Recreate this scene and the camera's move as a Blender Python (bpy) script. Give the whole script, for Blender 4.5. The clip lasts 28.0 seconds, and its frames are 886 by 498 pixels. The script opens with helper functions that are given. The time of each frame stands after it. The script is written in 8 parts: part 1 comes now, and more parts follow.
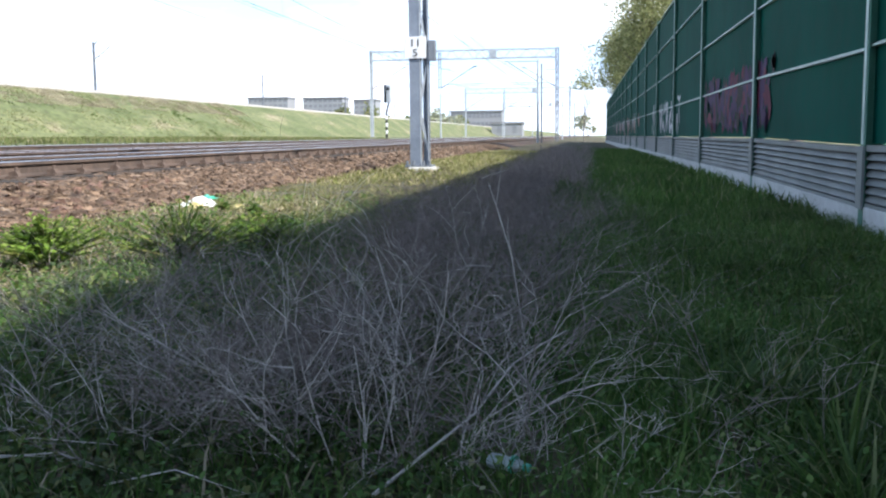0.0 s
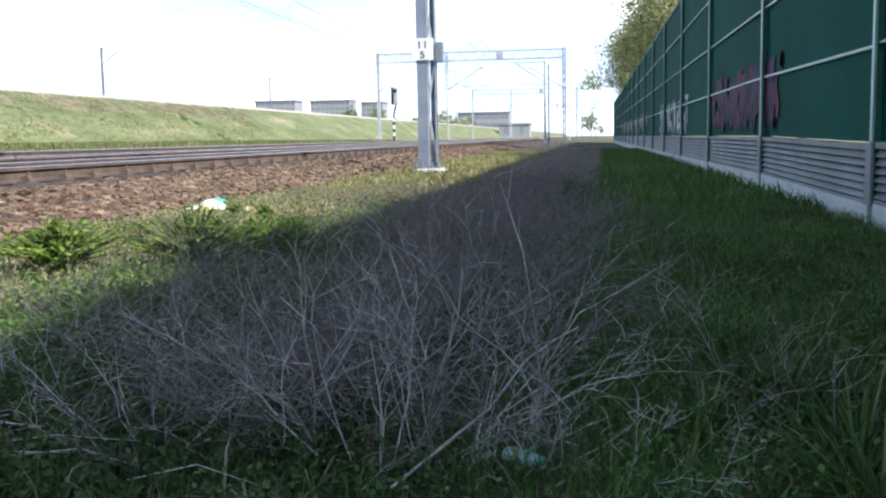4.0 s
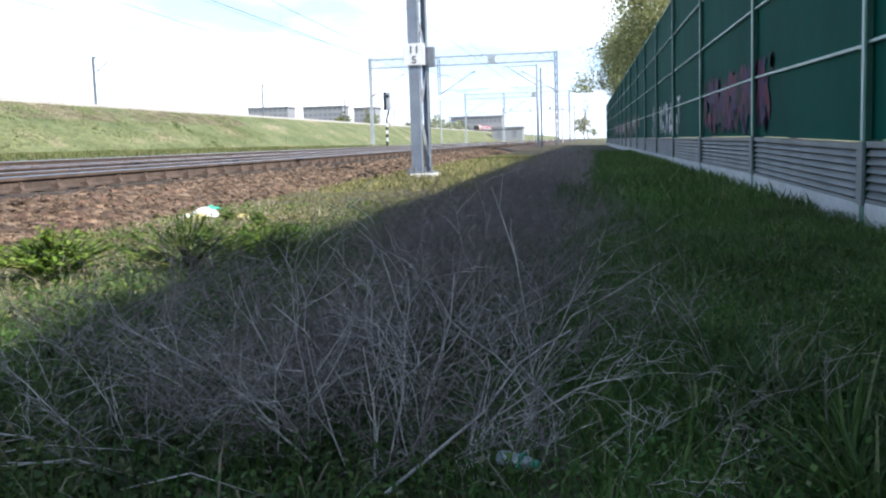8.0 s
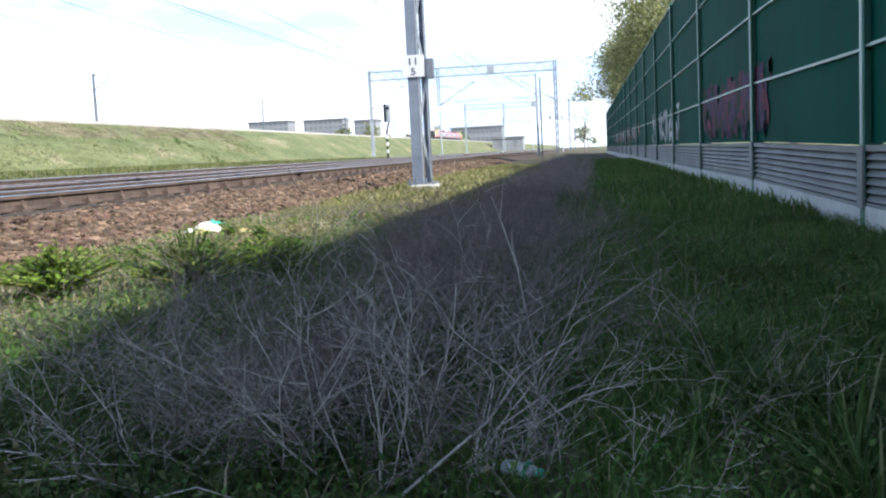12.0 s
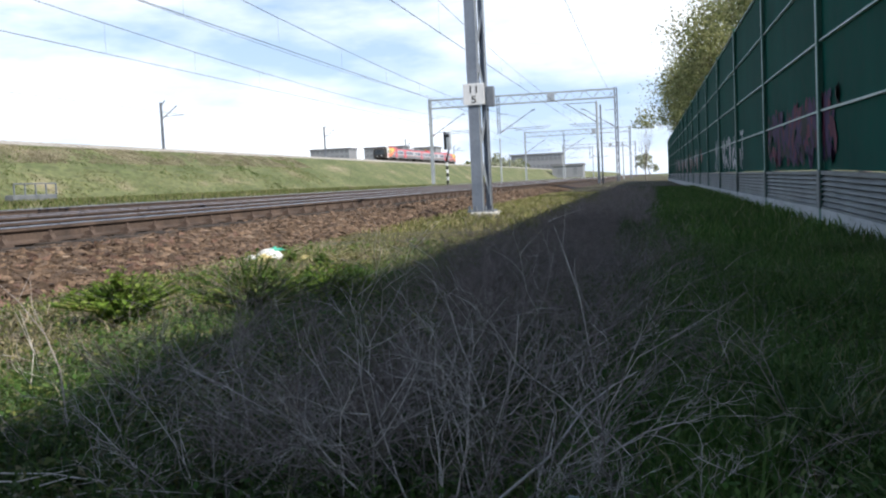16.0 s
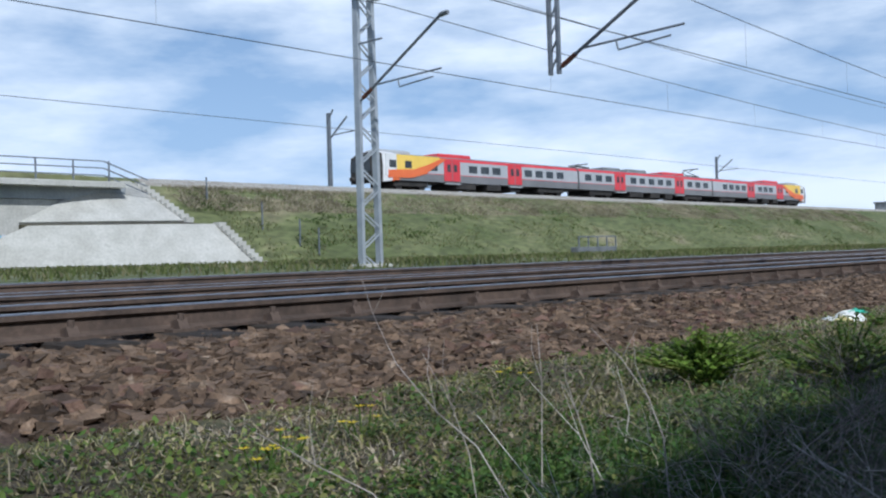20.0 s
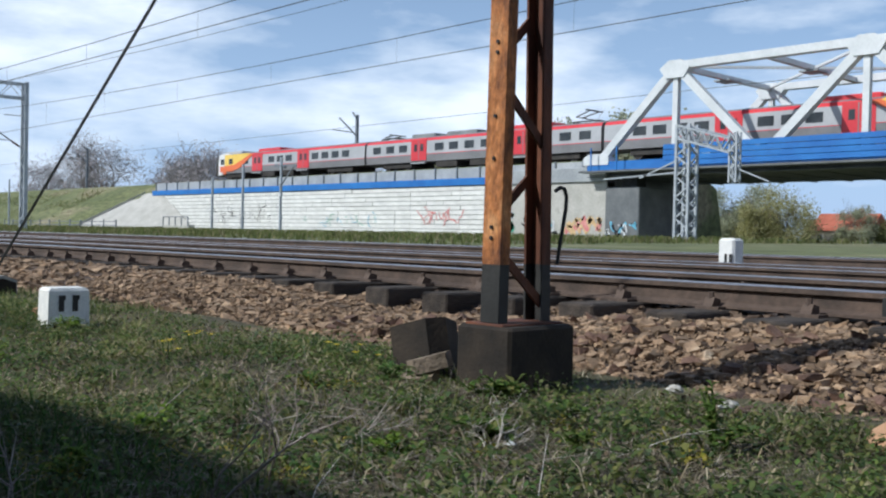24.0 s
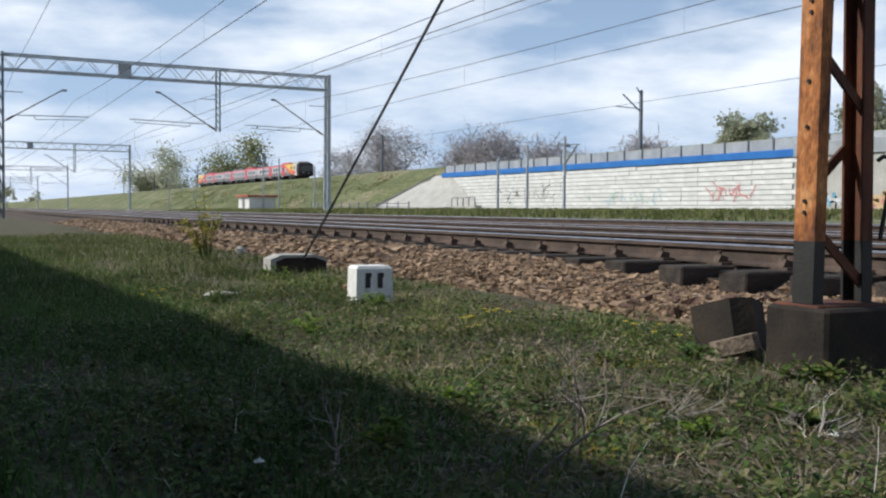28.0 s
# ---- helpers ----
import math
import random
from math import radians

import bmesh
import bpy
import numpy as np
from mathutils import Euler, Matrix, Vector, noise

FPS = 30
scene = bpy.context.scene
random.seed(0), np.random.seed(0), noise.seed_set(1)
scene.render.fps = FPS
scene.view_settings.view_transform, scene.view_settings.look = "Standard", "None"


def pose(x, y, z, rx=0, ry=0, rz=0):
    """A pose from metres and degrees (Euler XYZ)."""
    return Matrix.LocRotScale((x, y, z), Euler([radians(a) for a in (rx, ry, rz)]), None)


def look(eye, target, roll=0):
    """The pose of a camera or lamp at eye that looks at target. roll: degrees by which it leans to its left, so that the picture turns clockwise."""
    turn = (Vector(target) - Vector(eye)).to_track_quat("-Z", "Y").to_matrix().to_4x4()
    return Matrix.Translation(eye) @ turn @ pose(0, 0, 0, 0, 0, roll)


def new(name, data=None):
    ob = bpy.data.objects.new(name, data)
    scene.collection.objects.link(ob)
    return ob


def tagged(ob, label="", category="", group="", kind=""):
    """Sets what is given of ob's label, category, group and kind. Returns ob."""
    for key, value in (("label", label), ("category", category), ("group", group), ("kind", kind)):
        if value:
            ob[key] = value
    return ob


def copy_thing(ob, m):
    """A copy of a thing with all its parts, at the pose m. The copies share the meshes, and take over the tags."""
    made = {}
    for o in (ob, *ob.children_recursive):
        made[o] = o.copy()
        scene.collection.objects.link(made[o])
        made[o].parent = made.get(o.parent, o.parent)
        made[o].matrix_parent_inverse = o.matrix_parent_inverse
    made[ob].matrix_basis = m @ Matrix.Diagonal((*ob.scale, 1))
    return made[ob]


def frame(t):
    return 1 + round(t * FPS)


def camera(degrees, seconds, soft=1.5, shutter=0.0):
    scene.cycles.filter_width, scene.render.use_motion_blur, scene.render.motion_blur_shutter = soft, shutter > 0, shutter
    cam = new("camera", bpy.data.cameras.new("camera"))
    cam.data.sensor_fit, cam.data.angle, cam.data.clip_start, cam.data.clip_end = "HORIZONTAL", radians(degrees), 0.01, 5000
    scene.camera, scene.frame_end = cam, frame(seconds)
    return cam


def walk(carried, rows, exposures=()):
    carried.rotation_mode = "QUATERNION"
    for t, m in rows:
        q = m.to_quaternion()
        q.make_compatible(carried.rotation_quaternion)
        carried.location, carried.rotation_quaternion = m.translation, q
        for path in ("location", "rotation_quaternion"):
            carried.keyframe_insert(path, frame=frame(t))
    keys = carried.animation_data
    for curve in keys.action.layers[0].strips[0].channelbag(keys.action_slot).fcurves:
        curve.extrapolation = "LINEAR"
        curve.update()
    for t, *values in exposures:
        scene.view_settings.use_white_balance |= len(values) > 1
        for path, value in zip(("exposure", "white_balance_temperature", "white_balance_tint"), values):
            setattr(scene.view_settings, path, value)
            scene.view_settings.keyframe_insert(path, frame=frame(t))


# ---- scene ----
FOV = 48.49
PATH = [
    (0.0, pose(0.000, 0.034, 0.651, 83.49, 0.56, 8.18)),
    (0.5, pose(-0.004, 0.028, 0.646, 83.22, 0.53, 8.19)),
    (1.0, pose(-0.013, 0.016, 0.652, 83.43, 0.13, 7.97)),
    (1.5, pose(-0.000, 0.024, 0.645, 83.17, 0.51, 7.45)),
    (2.0, pose(-0.005, 0.024, 0.644, 83.11, 0.71, 7.83)),
    (2.5, pose(-0.010, 0.013, 0.644, 82.71, 0.94, 8.08)),
    (3.0, pose(-0.006, 0.019, 0.644, 83.36, 0.82, 8.22)),
    (3.5, pose(-0.008, 0.011, 0.645, 83.53, 0.89, 8.37)),
    (5.5, pose(-0.001, -0.005, 0.650, 83.82, 1.56, 9.18)),
    (6.0, pose(-0.002, -0.005, 0.650, 83.75, 1.44, 8.89)),
    (6.5, pose(-0.004, 0.002, 0.651, 83.84, 1.75, 9.14)),
    (7.0, pose(-0.002, 0.010, 0.648, 84.00, 1.60, 8.43)),
    (7.5, pose(0.003, 0.002, 0.646, 84.06, 1.77, 8.67)),
    (8.0, pose(0.000, -0.000, 0.648, 83.84, 1.83, 8.21)),
    (8.5, pose(-0.000, -0.001, 0.646, 83.93, 1.92, 8.33)),
    (9.0, pose(-0.001, -0.002, 0.649, 83.98, 2.03, 8.47)),
    (9.5, pose(0.002, 0.006, 0.649, 84.22, 2.14, 8.25)),
    (10.0, pose(0.004, -0.012, 0.647, 84.47, 2.11, 8.01)),
    (10.5, pose(0.002, -0.007, 0.648, 84.43, 2.33, 8.11)),
    (11.0, pose(-0.000, -0.011, 0.647, 84.40, 2.36, 8.31)),
    (11.5, pose(0.004, -0.009, 0.648, 84.42, 2.76, 8.17)),
    (13.5, pose(-0.001, -0.005, 0.649, 84.86, 2.67, 8.63)),
    (14.0, pose(0.007, -0.000, 0.648, 85.06, 2.74, 9.07)),
    (14.5, pose(0.006, -0.015, 0.649, 85.45, 2.94, 9.44)),
    (15.0, pose(0.006, -0.005, 0.657, 85.72, 2.88, 9.86)),
    (15.5, pose(-0.001, -0.014, 0.649, 85.83, 2.78, 10.66)),
    (16.0, pose(-0.005, 0.006, 0.654, 86.21, 2.74, 11.71)),
    (16.5, pose(-0.003, 0.003, 0.656, 86.26, 2.84, 12.33)),
    (17.0, pose(-0.019, -0.031, 0.660, 86.53, 2.89, 14.61)),
    (17.5, pose(-0.024, -0.015, 0.660, 87.11, 2.86, 17.16)),
    (18.0, pose(-0.053, 0.042, 0.658, 87.82, 3.02, 19.94)),
    (18.5, pose(-0.101, 0.105, 0.653, 88.23, 3.47, 24.32)),
    (19.0, pose(-0.139, 0.128, 0.662, 89.01, 3.32, 29.16)),
    (19.5, pose(-0.167, 0.087, 0.670, 89.66, 3.13, 35.06)),
    (20.0, pose(-0.238, 0.157, 0.666, 90.63, 1.88, 43.03)),
    (20.5, pose(-0.318, 0.158, 0.682, 91.46, 1.04, 53.84)),
    (22.5, pose(0.004, 0.056, 0.700, 90.53, -0.98, 114.61)),
    (23.0, pose(-0.009, 0.003, 0.699, 90.27, -0.86, 122.25)),
    (23.5, pose(0.045, 0.013, 0.694, 89.66, -0.45, 130.03)),
    (24.0, pose(0.034, 0.003, 0.699, 89.30, -1.30, 137.13)),
    (24.5, pose(0.028, -0.026, 0.698, 89.00, -1.42, 143.20)),
    (25.0, pose(0.027, -0.043, 0.699, 88.76, -1.47, 146.49)),
    (25.5, pose(0.033, -0.049, 0.698, 88.49, -1.28, 148.67)),
    (26.0, pose(0.037, -0.052, 0.696, 88.10, -1.11, 149.93)),
    (26.5, pose(0.040, -0.056, 0.692, 88.27, -1.23, 151.30)),
    (27.0, pose(0.052, -0.056, 0.692, 88.04, -0.85, 152.02)),
    (27.5, pose(0.053, -0.059, 0.690, 87.82, -0.52, 153.00)),
    (28.0, pose(0.057, -0.063, 0.694, 87.80, -0.48, 153.50)),
]
# ---- camera and its way ----
cam = camera(FOV, 28.0, soft=2.2)
walk(cam, PATH, [(0.0, 1.14, 6250, 10), (2.0, 1.18, 6250, 10), (3.5, 1.14, 6250, 10), (6.0, 1.05, 6250, 10), (9.0, 1.0, 6250, 10), (11.5, 1.04, 6250, 10), (14.0, 1.06, 6400, 10), (15.0, 0.76, 6450, 10), (16.0, 0.4, 6500, 10), (17.0, 0.3, 6500, 10), (18.0, -0.06, 6400, 9),
                 (19.0, -0.2, 6000, 8), (20.0, -0.26, 5650, 7), (20.5, -0.22, 5600, 6), (22.5, -0.08, 5500, 6), (23.2, -0.08, 5750, 6), (24.0, -0.08, 6000, 7), (26.0, -0.1, 6350, 9), (28.0, -0.1, 6400, 9)])

# ---- world and sun ----
SUN_EL, SUN_AZ = radians(41.0), radians(26.0)
# the sun stands beyond the noise barrier (+x) and a little back along the line (-y)
sun_dir = Vector((math.cos(SUN_EL) * math.cos(SUN_AZ), -math.cos(SUN_EL) * math.sin(SUN_AZ), math.sin(SUN_EL)))
world = bpy.data.worlds.new("spring_sky")
scene.world = world
world.use_nodes = True
wn, wl = world.node_tree.nodes, world.node_tree.links
wn.clear()
w_out = wn.new("ShaderNodeOutputWorld")
w_bg = wn.new("ShaderNodeBackground")
w_sky = wn.new("ShaderNodeTexSky")
w_sky.sky_type, w_sky.sun_disc = "NISHITA", False
w_sky.sun_elevation = SUN_EL
w_sky.sun_rotation = math.atan2(sun_dir.x, sun_dir.y)
w_sky.air_density, w_sky.dust_density, w_sky.ozone_density = 1.0, 0.5, 1.5
w_bg.inputs["Strength"].default_value = 0.10
w_co = wn.new("ShaderNodeTexCoord")
w_map = wn.new("ShaderNodeMapping")
w_map.inputs["Scale"].default_value = (1.6, 1.6, 5.5)
w_noise = wn.new("ShaderNodeTexNoise")
w_noise.inputs["Scale"].default_value = 1.9
w_noise.inputs["Detail"].default_value = 7.0
w_noise.inputs["Roughness"].default_value = 0.56
w_ramp = wn.new("ShaderNodeValToRGB")
w_ramp.color_ramp.elements[0].position, w_ramp.color_ramp.elements[1].position = 0.41, 0.64
w_mix = wn.new("ShaderNodeMix")
w_mix.data_type = "RGBA"
w_mix.inputs[7].default_value = (11.3, 11.7, 12.4, 1)
wl.new(w_co.outputs["Generated"], w_map.inputs[0])
wl.new(w_map.outputs[0], w_noise.inputs["Vector"])
wl.new(w_noise.outputs[0], w_ramp.inputs[0])
w_sep = wn.new("ShaderNodeSeparateXYZ")
wl.new(w_co.outputs["Generated"], w_sep.inputs[0])
w_high = wn.new("ShaderNodeMapRange")
w_high.inputs["From Min"].default_value, w_high.inputs["From Max"].default_value = 0.25, 0.55
w_high.inputs["To Min"].default_value, w_high.inputs["To Max"].default_value = 0.9, 0.12
wl.new(w_sep.outputs["Z"], w_high.inputs[0])
w_thin = wn.new("ShaderNodeMath")
w_thin.operation = "MULTIPLY"
wl.new(w_ramp.outputs[0], w_thin.inputs[0])
wl.new(w_high.outputs[0], w_thin.inputs[1])
wl.new(w_thin.outputs[0], w_mix.inputs[0])
w_low = wn.new("ShaderNodeMapRange")
w_low.inputs["From Min"].default_value, w_low.inputs["From Max"].default_value = -0.02, 0.42
w_low.inputs["To Min"].default_value, w_low.inputs["To Max"].default_value = 0.95, 0.0
wl.new(w_sep.outputs["Z"], w_low.inputs[0])
w_haze = wn.new("ShaderNodeMix")
w_haze.data_type = "RGBA"
w_haze.inputs[7].default_value = (4.9, 6.6, 9.6, 1)
wl.new(w_low.outputs[0], w_haze.inputs[0])
wl.new(w_sky.outputs[0], w_haze.inputs[6])
wl.new(w_haze.outputs[2], w_mix.inputs[6])
wl.new(w_mix.outputs[2], w_bg.inputs["Color"])
wl.new(w_bg.outputs[0], w_out.inputs[0])
sun = new("sun", bpy.data.lights.new("sun", "SUN"))
sun.data.energy, sun.data.angle, sun.data.color = 4.6, radians(0.6), (1.0, 0.95, 0.87)
sun.matrix_world = look((0, 0, 60), Vector((0, 0, 60)) - sun_dir)


# ---- materials ----
def surface(name, c1, c2, scale=6.0, rough=0.8, metal=0.0, bump=0.0, bump_scale=None, c3=None, fine=0.35,
            spread=(0.35, 0.65), rand=0.0, island=False, stretch=(1, 1, 1)):
    """Two colours mixed by a coarse noise, broken by a finer one, with relief."""
    m = bpy.data.materials.new(name)
    m.use_nodes = True
    n, l = m.node_tree.nodes, m.node_tree.links
    b = n["Principled BSDF"]
    co = n.new("ShaderNodeTexCoord")
    mp = n.new("ShaderNodeMapping")
    mp.inputs["Scale"].default_value = stretch
    l.new(co.outputs["Object"], mp.inputs[0])
    big = n.new("ShaderNodeTexNoise")
    big.inputs["Scale"].default_value, big.inputs["Detail"].default_value = scale, 6.0
    sm = n.new("ShaderNodeTexNoise")
    sm.inputs["Scale"].default_value, sm.inputs["Detail"].default_value = scale * 9, 4.0
    l.new(mp.outputs[0], big.inputs["Vector"])
    l.new(mp.outputs[0], sm.inputs["Vector"])
    rp = n.new("ShaderNodeValToRGB")
    rp.color_ramp.elements[0].position, rp.color_ramp.elements[1].position = spread
    rp.color_ramp.elements[0].color, rp.color_ramp.elements[1].color = (*c1, 1), (*c2, 1)
    if c3:
        e = rp.color_ramp.elements.new(min(spread[1] + 0.14, 1))
        e.color = (*c3, 1)
    l.new(big.outputs[0], rp.inputs[0])
    hv = n.new("ShaderNodeHueSaturation")
    mr = n.new("ShaderNodeMapRange")
    mr.inputs["To Min"].default_value, mr.inputs["To Max"].default_value = 1 - fine, 1 + fine
    mr.inputs["From Min"].default_value, mr.inputs["From Max"].default_value = 0.25, 0.75
    l.new(sm.outputs[0], mr.inputs[0])
    val = mr.outputs[0]
    if rand:
        if island:
            src = n.new("ShaderNodeNewGeometry").outputs["Random Per Island"]
        else:
            src = n.new("ShaderNodeObjectInfo").outputs["Random"]
        r2 = n.new("ShaderNodeMapRange")
        r2.inputs["To Min"].default_value, r2.inputs["To Max"].default_value = 1 - rand, 1 + rand
        l.new(src, r2.inputs[0])
        mu = n.new("ShaderNodeMath")
        mu.operation = "MULTIPLY"
        l.new(val, mu.inputs[0])
        l.new(r2.outputs[0], mu.inputs[1])
        val = mu.outputs[0]
    l.new(val, hv.inputs["Value"])
    l.new(rp.outputs[0], hv.inputs["Color"])
    l.new(hv.outputs[0], b.inputs["Base Color"])
    b.inputs["Metallic"].default_value = metal
    rr = n.new("ShaderNodeMapRange")
    rr.inputs["To Min"].default_value, rr.inputs["To Max"].default_value = max(rough - 0.12, 0.03), min(rough + 0.12, 1)
    l.new(sm.outputs[0], rr.inputs[0])
    l.new(rr.outputs[0], b.inputs["Roughness"])
    if bump:
        bp = n.new("ShaderNodeBump")
        bp.inputs["Strength"].default_value = bump
        bp.inputs["Distance"].default_value = 0.02
        bn = n.new("ShaderNodeTexNoise")
        bn.inputs["Scale"].default_value, bn.inputs["Detail"].default_value = bump_scale or scale * 14, 5.0
        l.new(mp.outputs[0], bn.inputs["Vector"])
        l.new(bn.outputs[0], bp.inputs["Height"])
        l.new(bp.outputs[0], b.inputs["Normal"])
    return m


def leafy(name, stops, rough=0.6, translucent=0.35):
    """Leaf and blade material: a colour for each island, some light let through."""
    m = bpy.data.materials.new(name)
    m.use_nodes = True
    n, l = m.node_tree.nodes, m.node_tree.links
    b = n["Principled BSDF"]
    g = n.new("ShaderNodeNewGeometry")
    rp = n.new("ShaderNodeValToRGB")
    for i, (p, c) in enumerate(stops):
        e = rp.color_ramp.elements[i] if i < 2 else rp.color_ramp.elements.new(p)
        e.position, e.color = p, (*c, 1)
    l.new(g.outputs["Random Per Island"], rp.inputs[0])
    co = n.new("ShaderNodeTexCoord")
    no = n.new("ShaderNodeTexNoise")
    no.inputs["Scale"].default_value = 0.9
    l.new(co.outputs["Object"], no.inputs["Vector"])
    mr = n.new("ShaderNodeMapRange")
    mr.inputs["From Min"].default_value, mr.inputs["From Max"].default_value = 0.3, 0.7
    mr.inputs["To Min"].default_value, mr.inputs["To Max"].default_value = 0.65, 1.3
    l.new(no.outputs[0], mr.inputs[0])
    hv = n.new("ShaderNodeHueSaturation")
    l.new(mr.outputs[0], hv.inputs["Value"])
    l.new(rp.outputs[0], hv.inputs["Color"])
    l.new(hv.outputs[0], b.inputs["Base Color"])
    b.inputs["Roughness"].default_value = rough
    b.inputs["Specular IOR Level"].default_value = 0.25
    if translucent:
        tr = n.new("ShaderNodeBsdfTranslucent")
        l.new(hv.outputs[0], tr.inputs["Color"])
        mx = n.new("ShaderNodeMixShader")
        mx.inputs[0].default_value = translucent
        l.new(b.outputs[0], mx.inputs[1])
        l.new(tr.outputs[0], mx.inputs[2])
        l.new(mx.outputs[0], n["Material Output"].inputs[0])
    return m


M = {}
M["soil"] = surface("soil_and_turf", (0.055, 0.042, 0.026), (0.085, 0.082, 0.034), 2.6, 0.95, bump=0.9, bump_scale=38, c3=(0.16, 0.13, 0.08), fine=0.5)
M["gravel"] = surface("path_gravel", (0.3, 0.28, 0.25), (0.38, 0.36, 0.33), 2.0, 0.95, bump=0.5, bump_scale=20, fine=0.3)
M["bank"] = surface("bank_turf", (0.085, 0.105, 0.038), (0.135, 0.148, 0.064), 0.3, 0.95, bump=0.8, bump_scale=9, c3=(0.23, 0.2, 0.125), fine=0.5, spread=(0.34, 0.56), stretch=(1, 0.5, 1))
M["ballast"] = surface("ballast_bed", (0.04, 0.026, 0.019), (0.085, 0.056, 0.042), 5.0, 0.95, bump=1.0, bump_scale=26, c3=(0.23, 0.18, 0.15), fine=0.6)
M["stone"] = surface("ballast_stone", (0.075, 0.048, 0.032), (0.165, 0.112, 0.075), 7.0, 0.92, bump=0.5, bump_scale=60, c3=(0.33, 0.27, 0.21), fine=0.3, rand=0.55, island=True)
M["stone_tan"] = surface("tan_gravel", (0.17, 0.112, 0.07), (0.33, 0.23, 0.148), 7.0, 0.92, c3=(0.5, 0.41, 0.31), fine=0.3, rand=0.5, island=True)
M["stone_one"] = surface("ballast_stone_single", (0.09, 0.05, 0.036), (0.18, 0.112, 0.082), 7.0, 0.92, bump=0.5, bump_scale=60, c3=(0.3, 0.25, 0.22), fine=0.3, rand=0.42)
M["rail_side"] = surface("rail_rust", (0.06, 0.043, 0.035), (0.115, 0.08, 0.062), 3.0, 0.85, bump=0.3, bump_scale=50, fine=0.3)
M["rail_top"] = surface("rail_steel", (0.5, 0.52, 0.55), (0.62, 0.63, 0.65), 2.0, 0.3, 0.9, fine=0.15, stretch=(8, 0.4, 8))
M["sleeper"] = surface("tarred_sleeper", (0.03, 0.024, 0.02), (0.07, 0.055, 0.045), 5.0, 0.9, bump=0.7, bump_scale=40, fine=0.4, rand=0.3, stretch=(0.3, 2, 2))
M["galv"] = surface("galvanised_steel", (0.34, 0.37, 0.41), (0.44, 0.47, 0.5), 2.5, 0.5, 0.35, bump=0.1, fine=0.12)
M["mast_blue"] = surface("blue_grey_steel", (0.15, 0.18, 0.23), (0.2, 0.235, 0.29), 2.5, 0.6, 0.1, fine=0.12)
M["galv_dark"] = surface("weathered_steel", (0.13, 0.15, 0.18), (0.2, 0.22, 0.25), 2.5, 0.6, 0.3, bump=0.1, fine=0.15)
M["wire"] = surface("catenary_wire", (0.06, 0.07, 0.08), (0.09, 0.1, 0.11), 2.0, 0.6, 0.3, fine=0.1)
M["concrete"] = surface("weathered_concrete", (0.38, 0.37, 0.34), (0.47, 0.46, 0.43), 1.1, 0.9, bump=0.35, bump_scale=30, c3=(0.3, 0.29, 0.26), fine=0.14)
# near-black concrete with rust-brown stains
M["concrete_dark"] = surface("dark_concrete", (0.014, 0.011, 0.009), (0.038, 0.028, 0.02), 6.0, 0.95, bump=0.25, bump_scale=60, c3=(0.16, 0.10, 0.055), fine=0.3)
M["plinth"] = surface("plinth_concrete", (0.42, 0.45, 0.46), (0.52, 0.55, 0.56), 1.2, 0.85, bump=0.2, bump_scale=30, fine=0.12)
M["barrier"] = surface("green_barrier_panel", (0.001, 0.062, 0.045), (0.0015, 0.080, 0.058), 0.7, 0.8, fine=0.12)
M["barrier"].node_tree.nodes["Principled BSDF"].inputs["Specular IOR Level"].default_value = 0.08
M["barrier_trim"] = surface("barrier_aluminium", (0.33, 0.46, 0.44), (0.42, 0.55, 0.53), 2.0, 0.5, 0.2, fine=0.1)
M["barrier_post"] = surface("green_post_paint", (0.02, 0.12, 0.08), (0.035, 0.16, 0.11), 3.0, 0.6, fine=0.15)
M["louvre"] = surface("louvre_metal", (0.15, 0.175, 0.18), (0.21, 0.24, 0.245), 2.0, 0.6, 0.2, fine=0.12)
M["graf_purple"] = surface("purple_spray", (0.035, 0.022, 0.075), (0.06, 0.03, 0.09), 3.0, 0.6, fine=0.3)
M["graf_wine"] = surface("wine_spray", (0.09, 0.02, 0.045), (0.13, 0.03, 0.06), 3.0, 0.6, fine=0.3)
M["graf_white"] = surface("white_spray", (0.5, 0.52, 0.55), (0.62, 0.64, 0.66), 3.0, 0.6, fine=0.2)
M["graf_rose"] = surface("rose_spray", (0.35, 0.2, 0.19), (0.42, 0.27, 0.25), 3.0, 0.6, fine=0.2)
M["graf_blue"] = surface("blue_spray", (0.12, 0.35, 0.5), (0.2, 0.45, 0.6), 3.0, 0.6, fine=0.2)
M["graf_black"] = surface("black_spray", (0.015, 0.015, 0.02), (0.03, 0.03, 0.035), 3.0, 0.6, fine=0.2)
M["graf_orange"] = surface("orange_spray", (0.52, 0.36, 0.2), (0.6, 0.44, 0.26), 3.0, 0.6, fine=0.2)
M["graf_green"] = surface("green_spray", (0.05, 0.3, 0.2), (0.1, 0.36, 0.26), 3.0, 0.6, fine=0.2)
M["graf_red"] = surface("red_spray", (0.55, 0.2, 0.2), (0.62, 0.3, 0.28), 3.0, 0.6, fine=0.2)
for g_ in ("graf_purple", "graf_wine", "graf_white", "graf_rose", "graf_blue", "graf_black", "graf_orange", "graf_green", "graf_red"):
    M[g_].node_tree.nodes["Principled BSDF"].inputs["Specular IOR Level"].default_value = 0.06
M["white_block"] = surface("white_painted_block", (0.6, 0.6, 0.585), (0.7, 0.7, 0.68), 0.9, 0.85, bump=0.25, bump_scale=12, c3=(0.58, 0.58, 0.56), fine=0.08, rand=0.07)
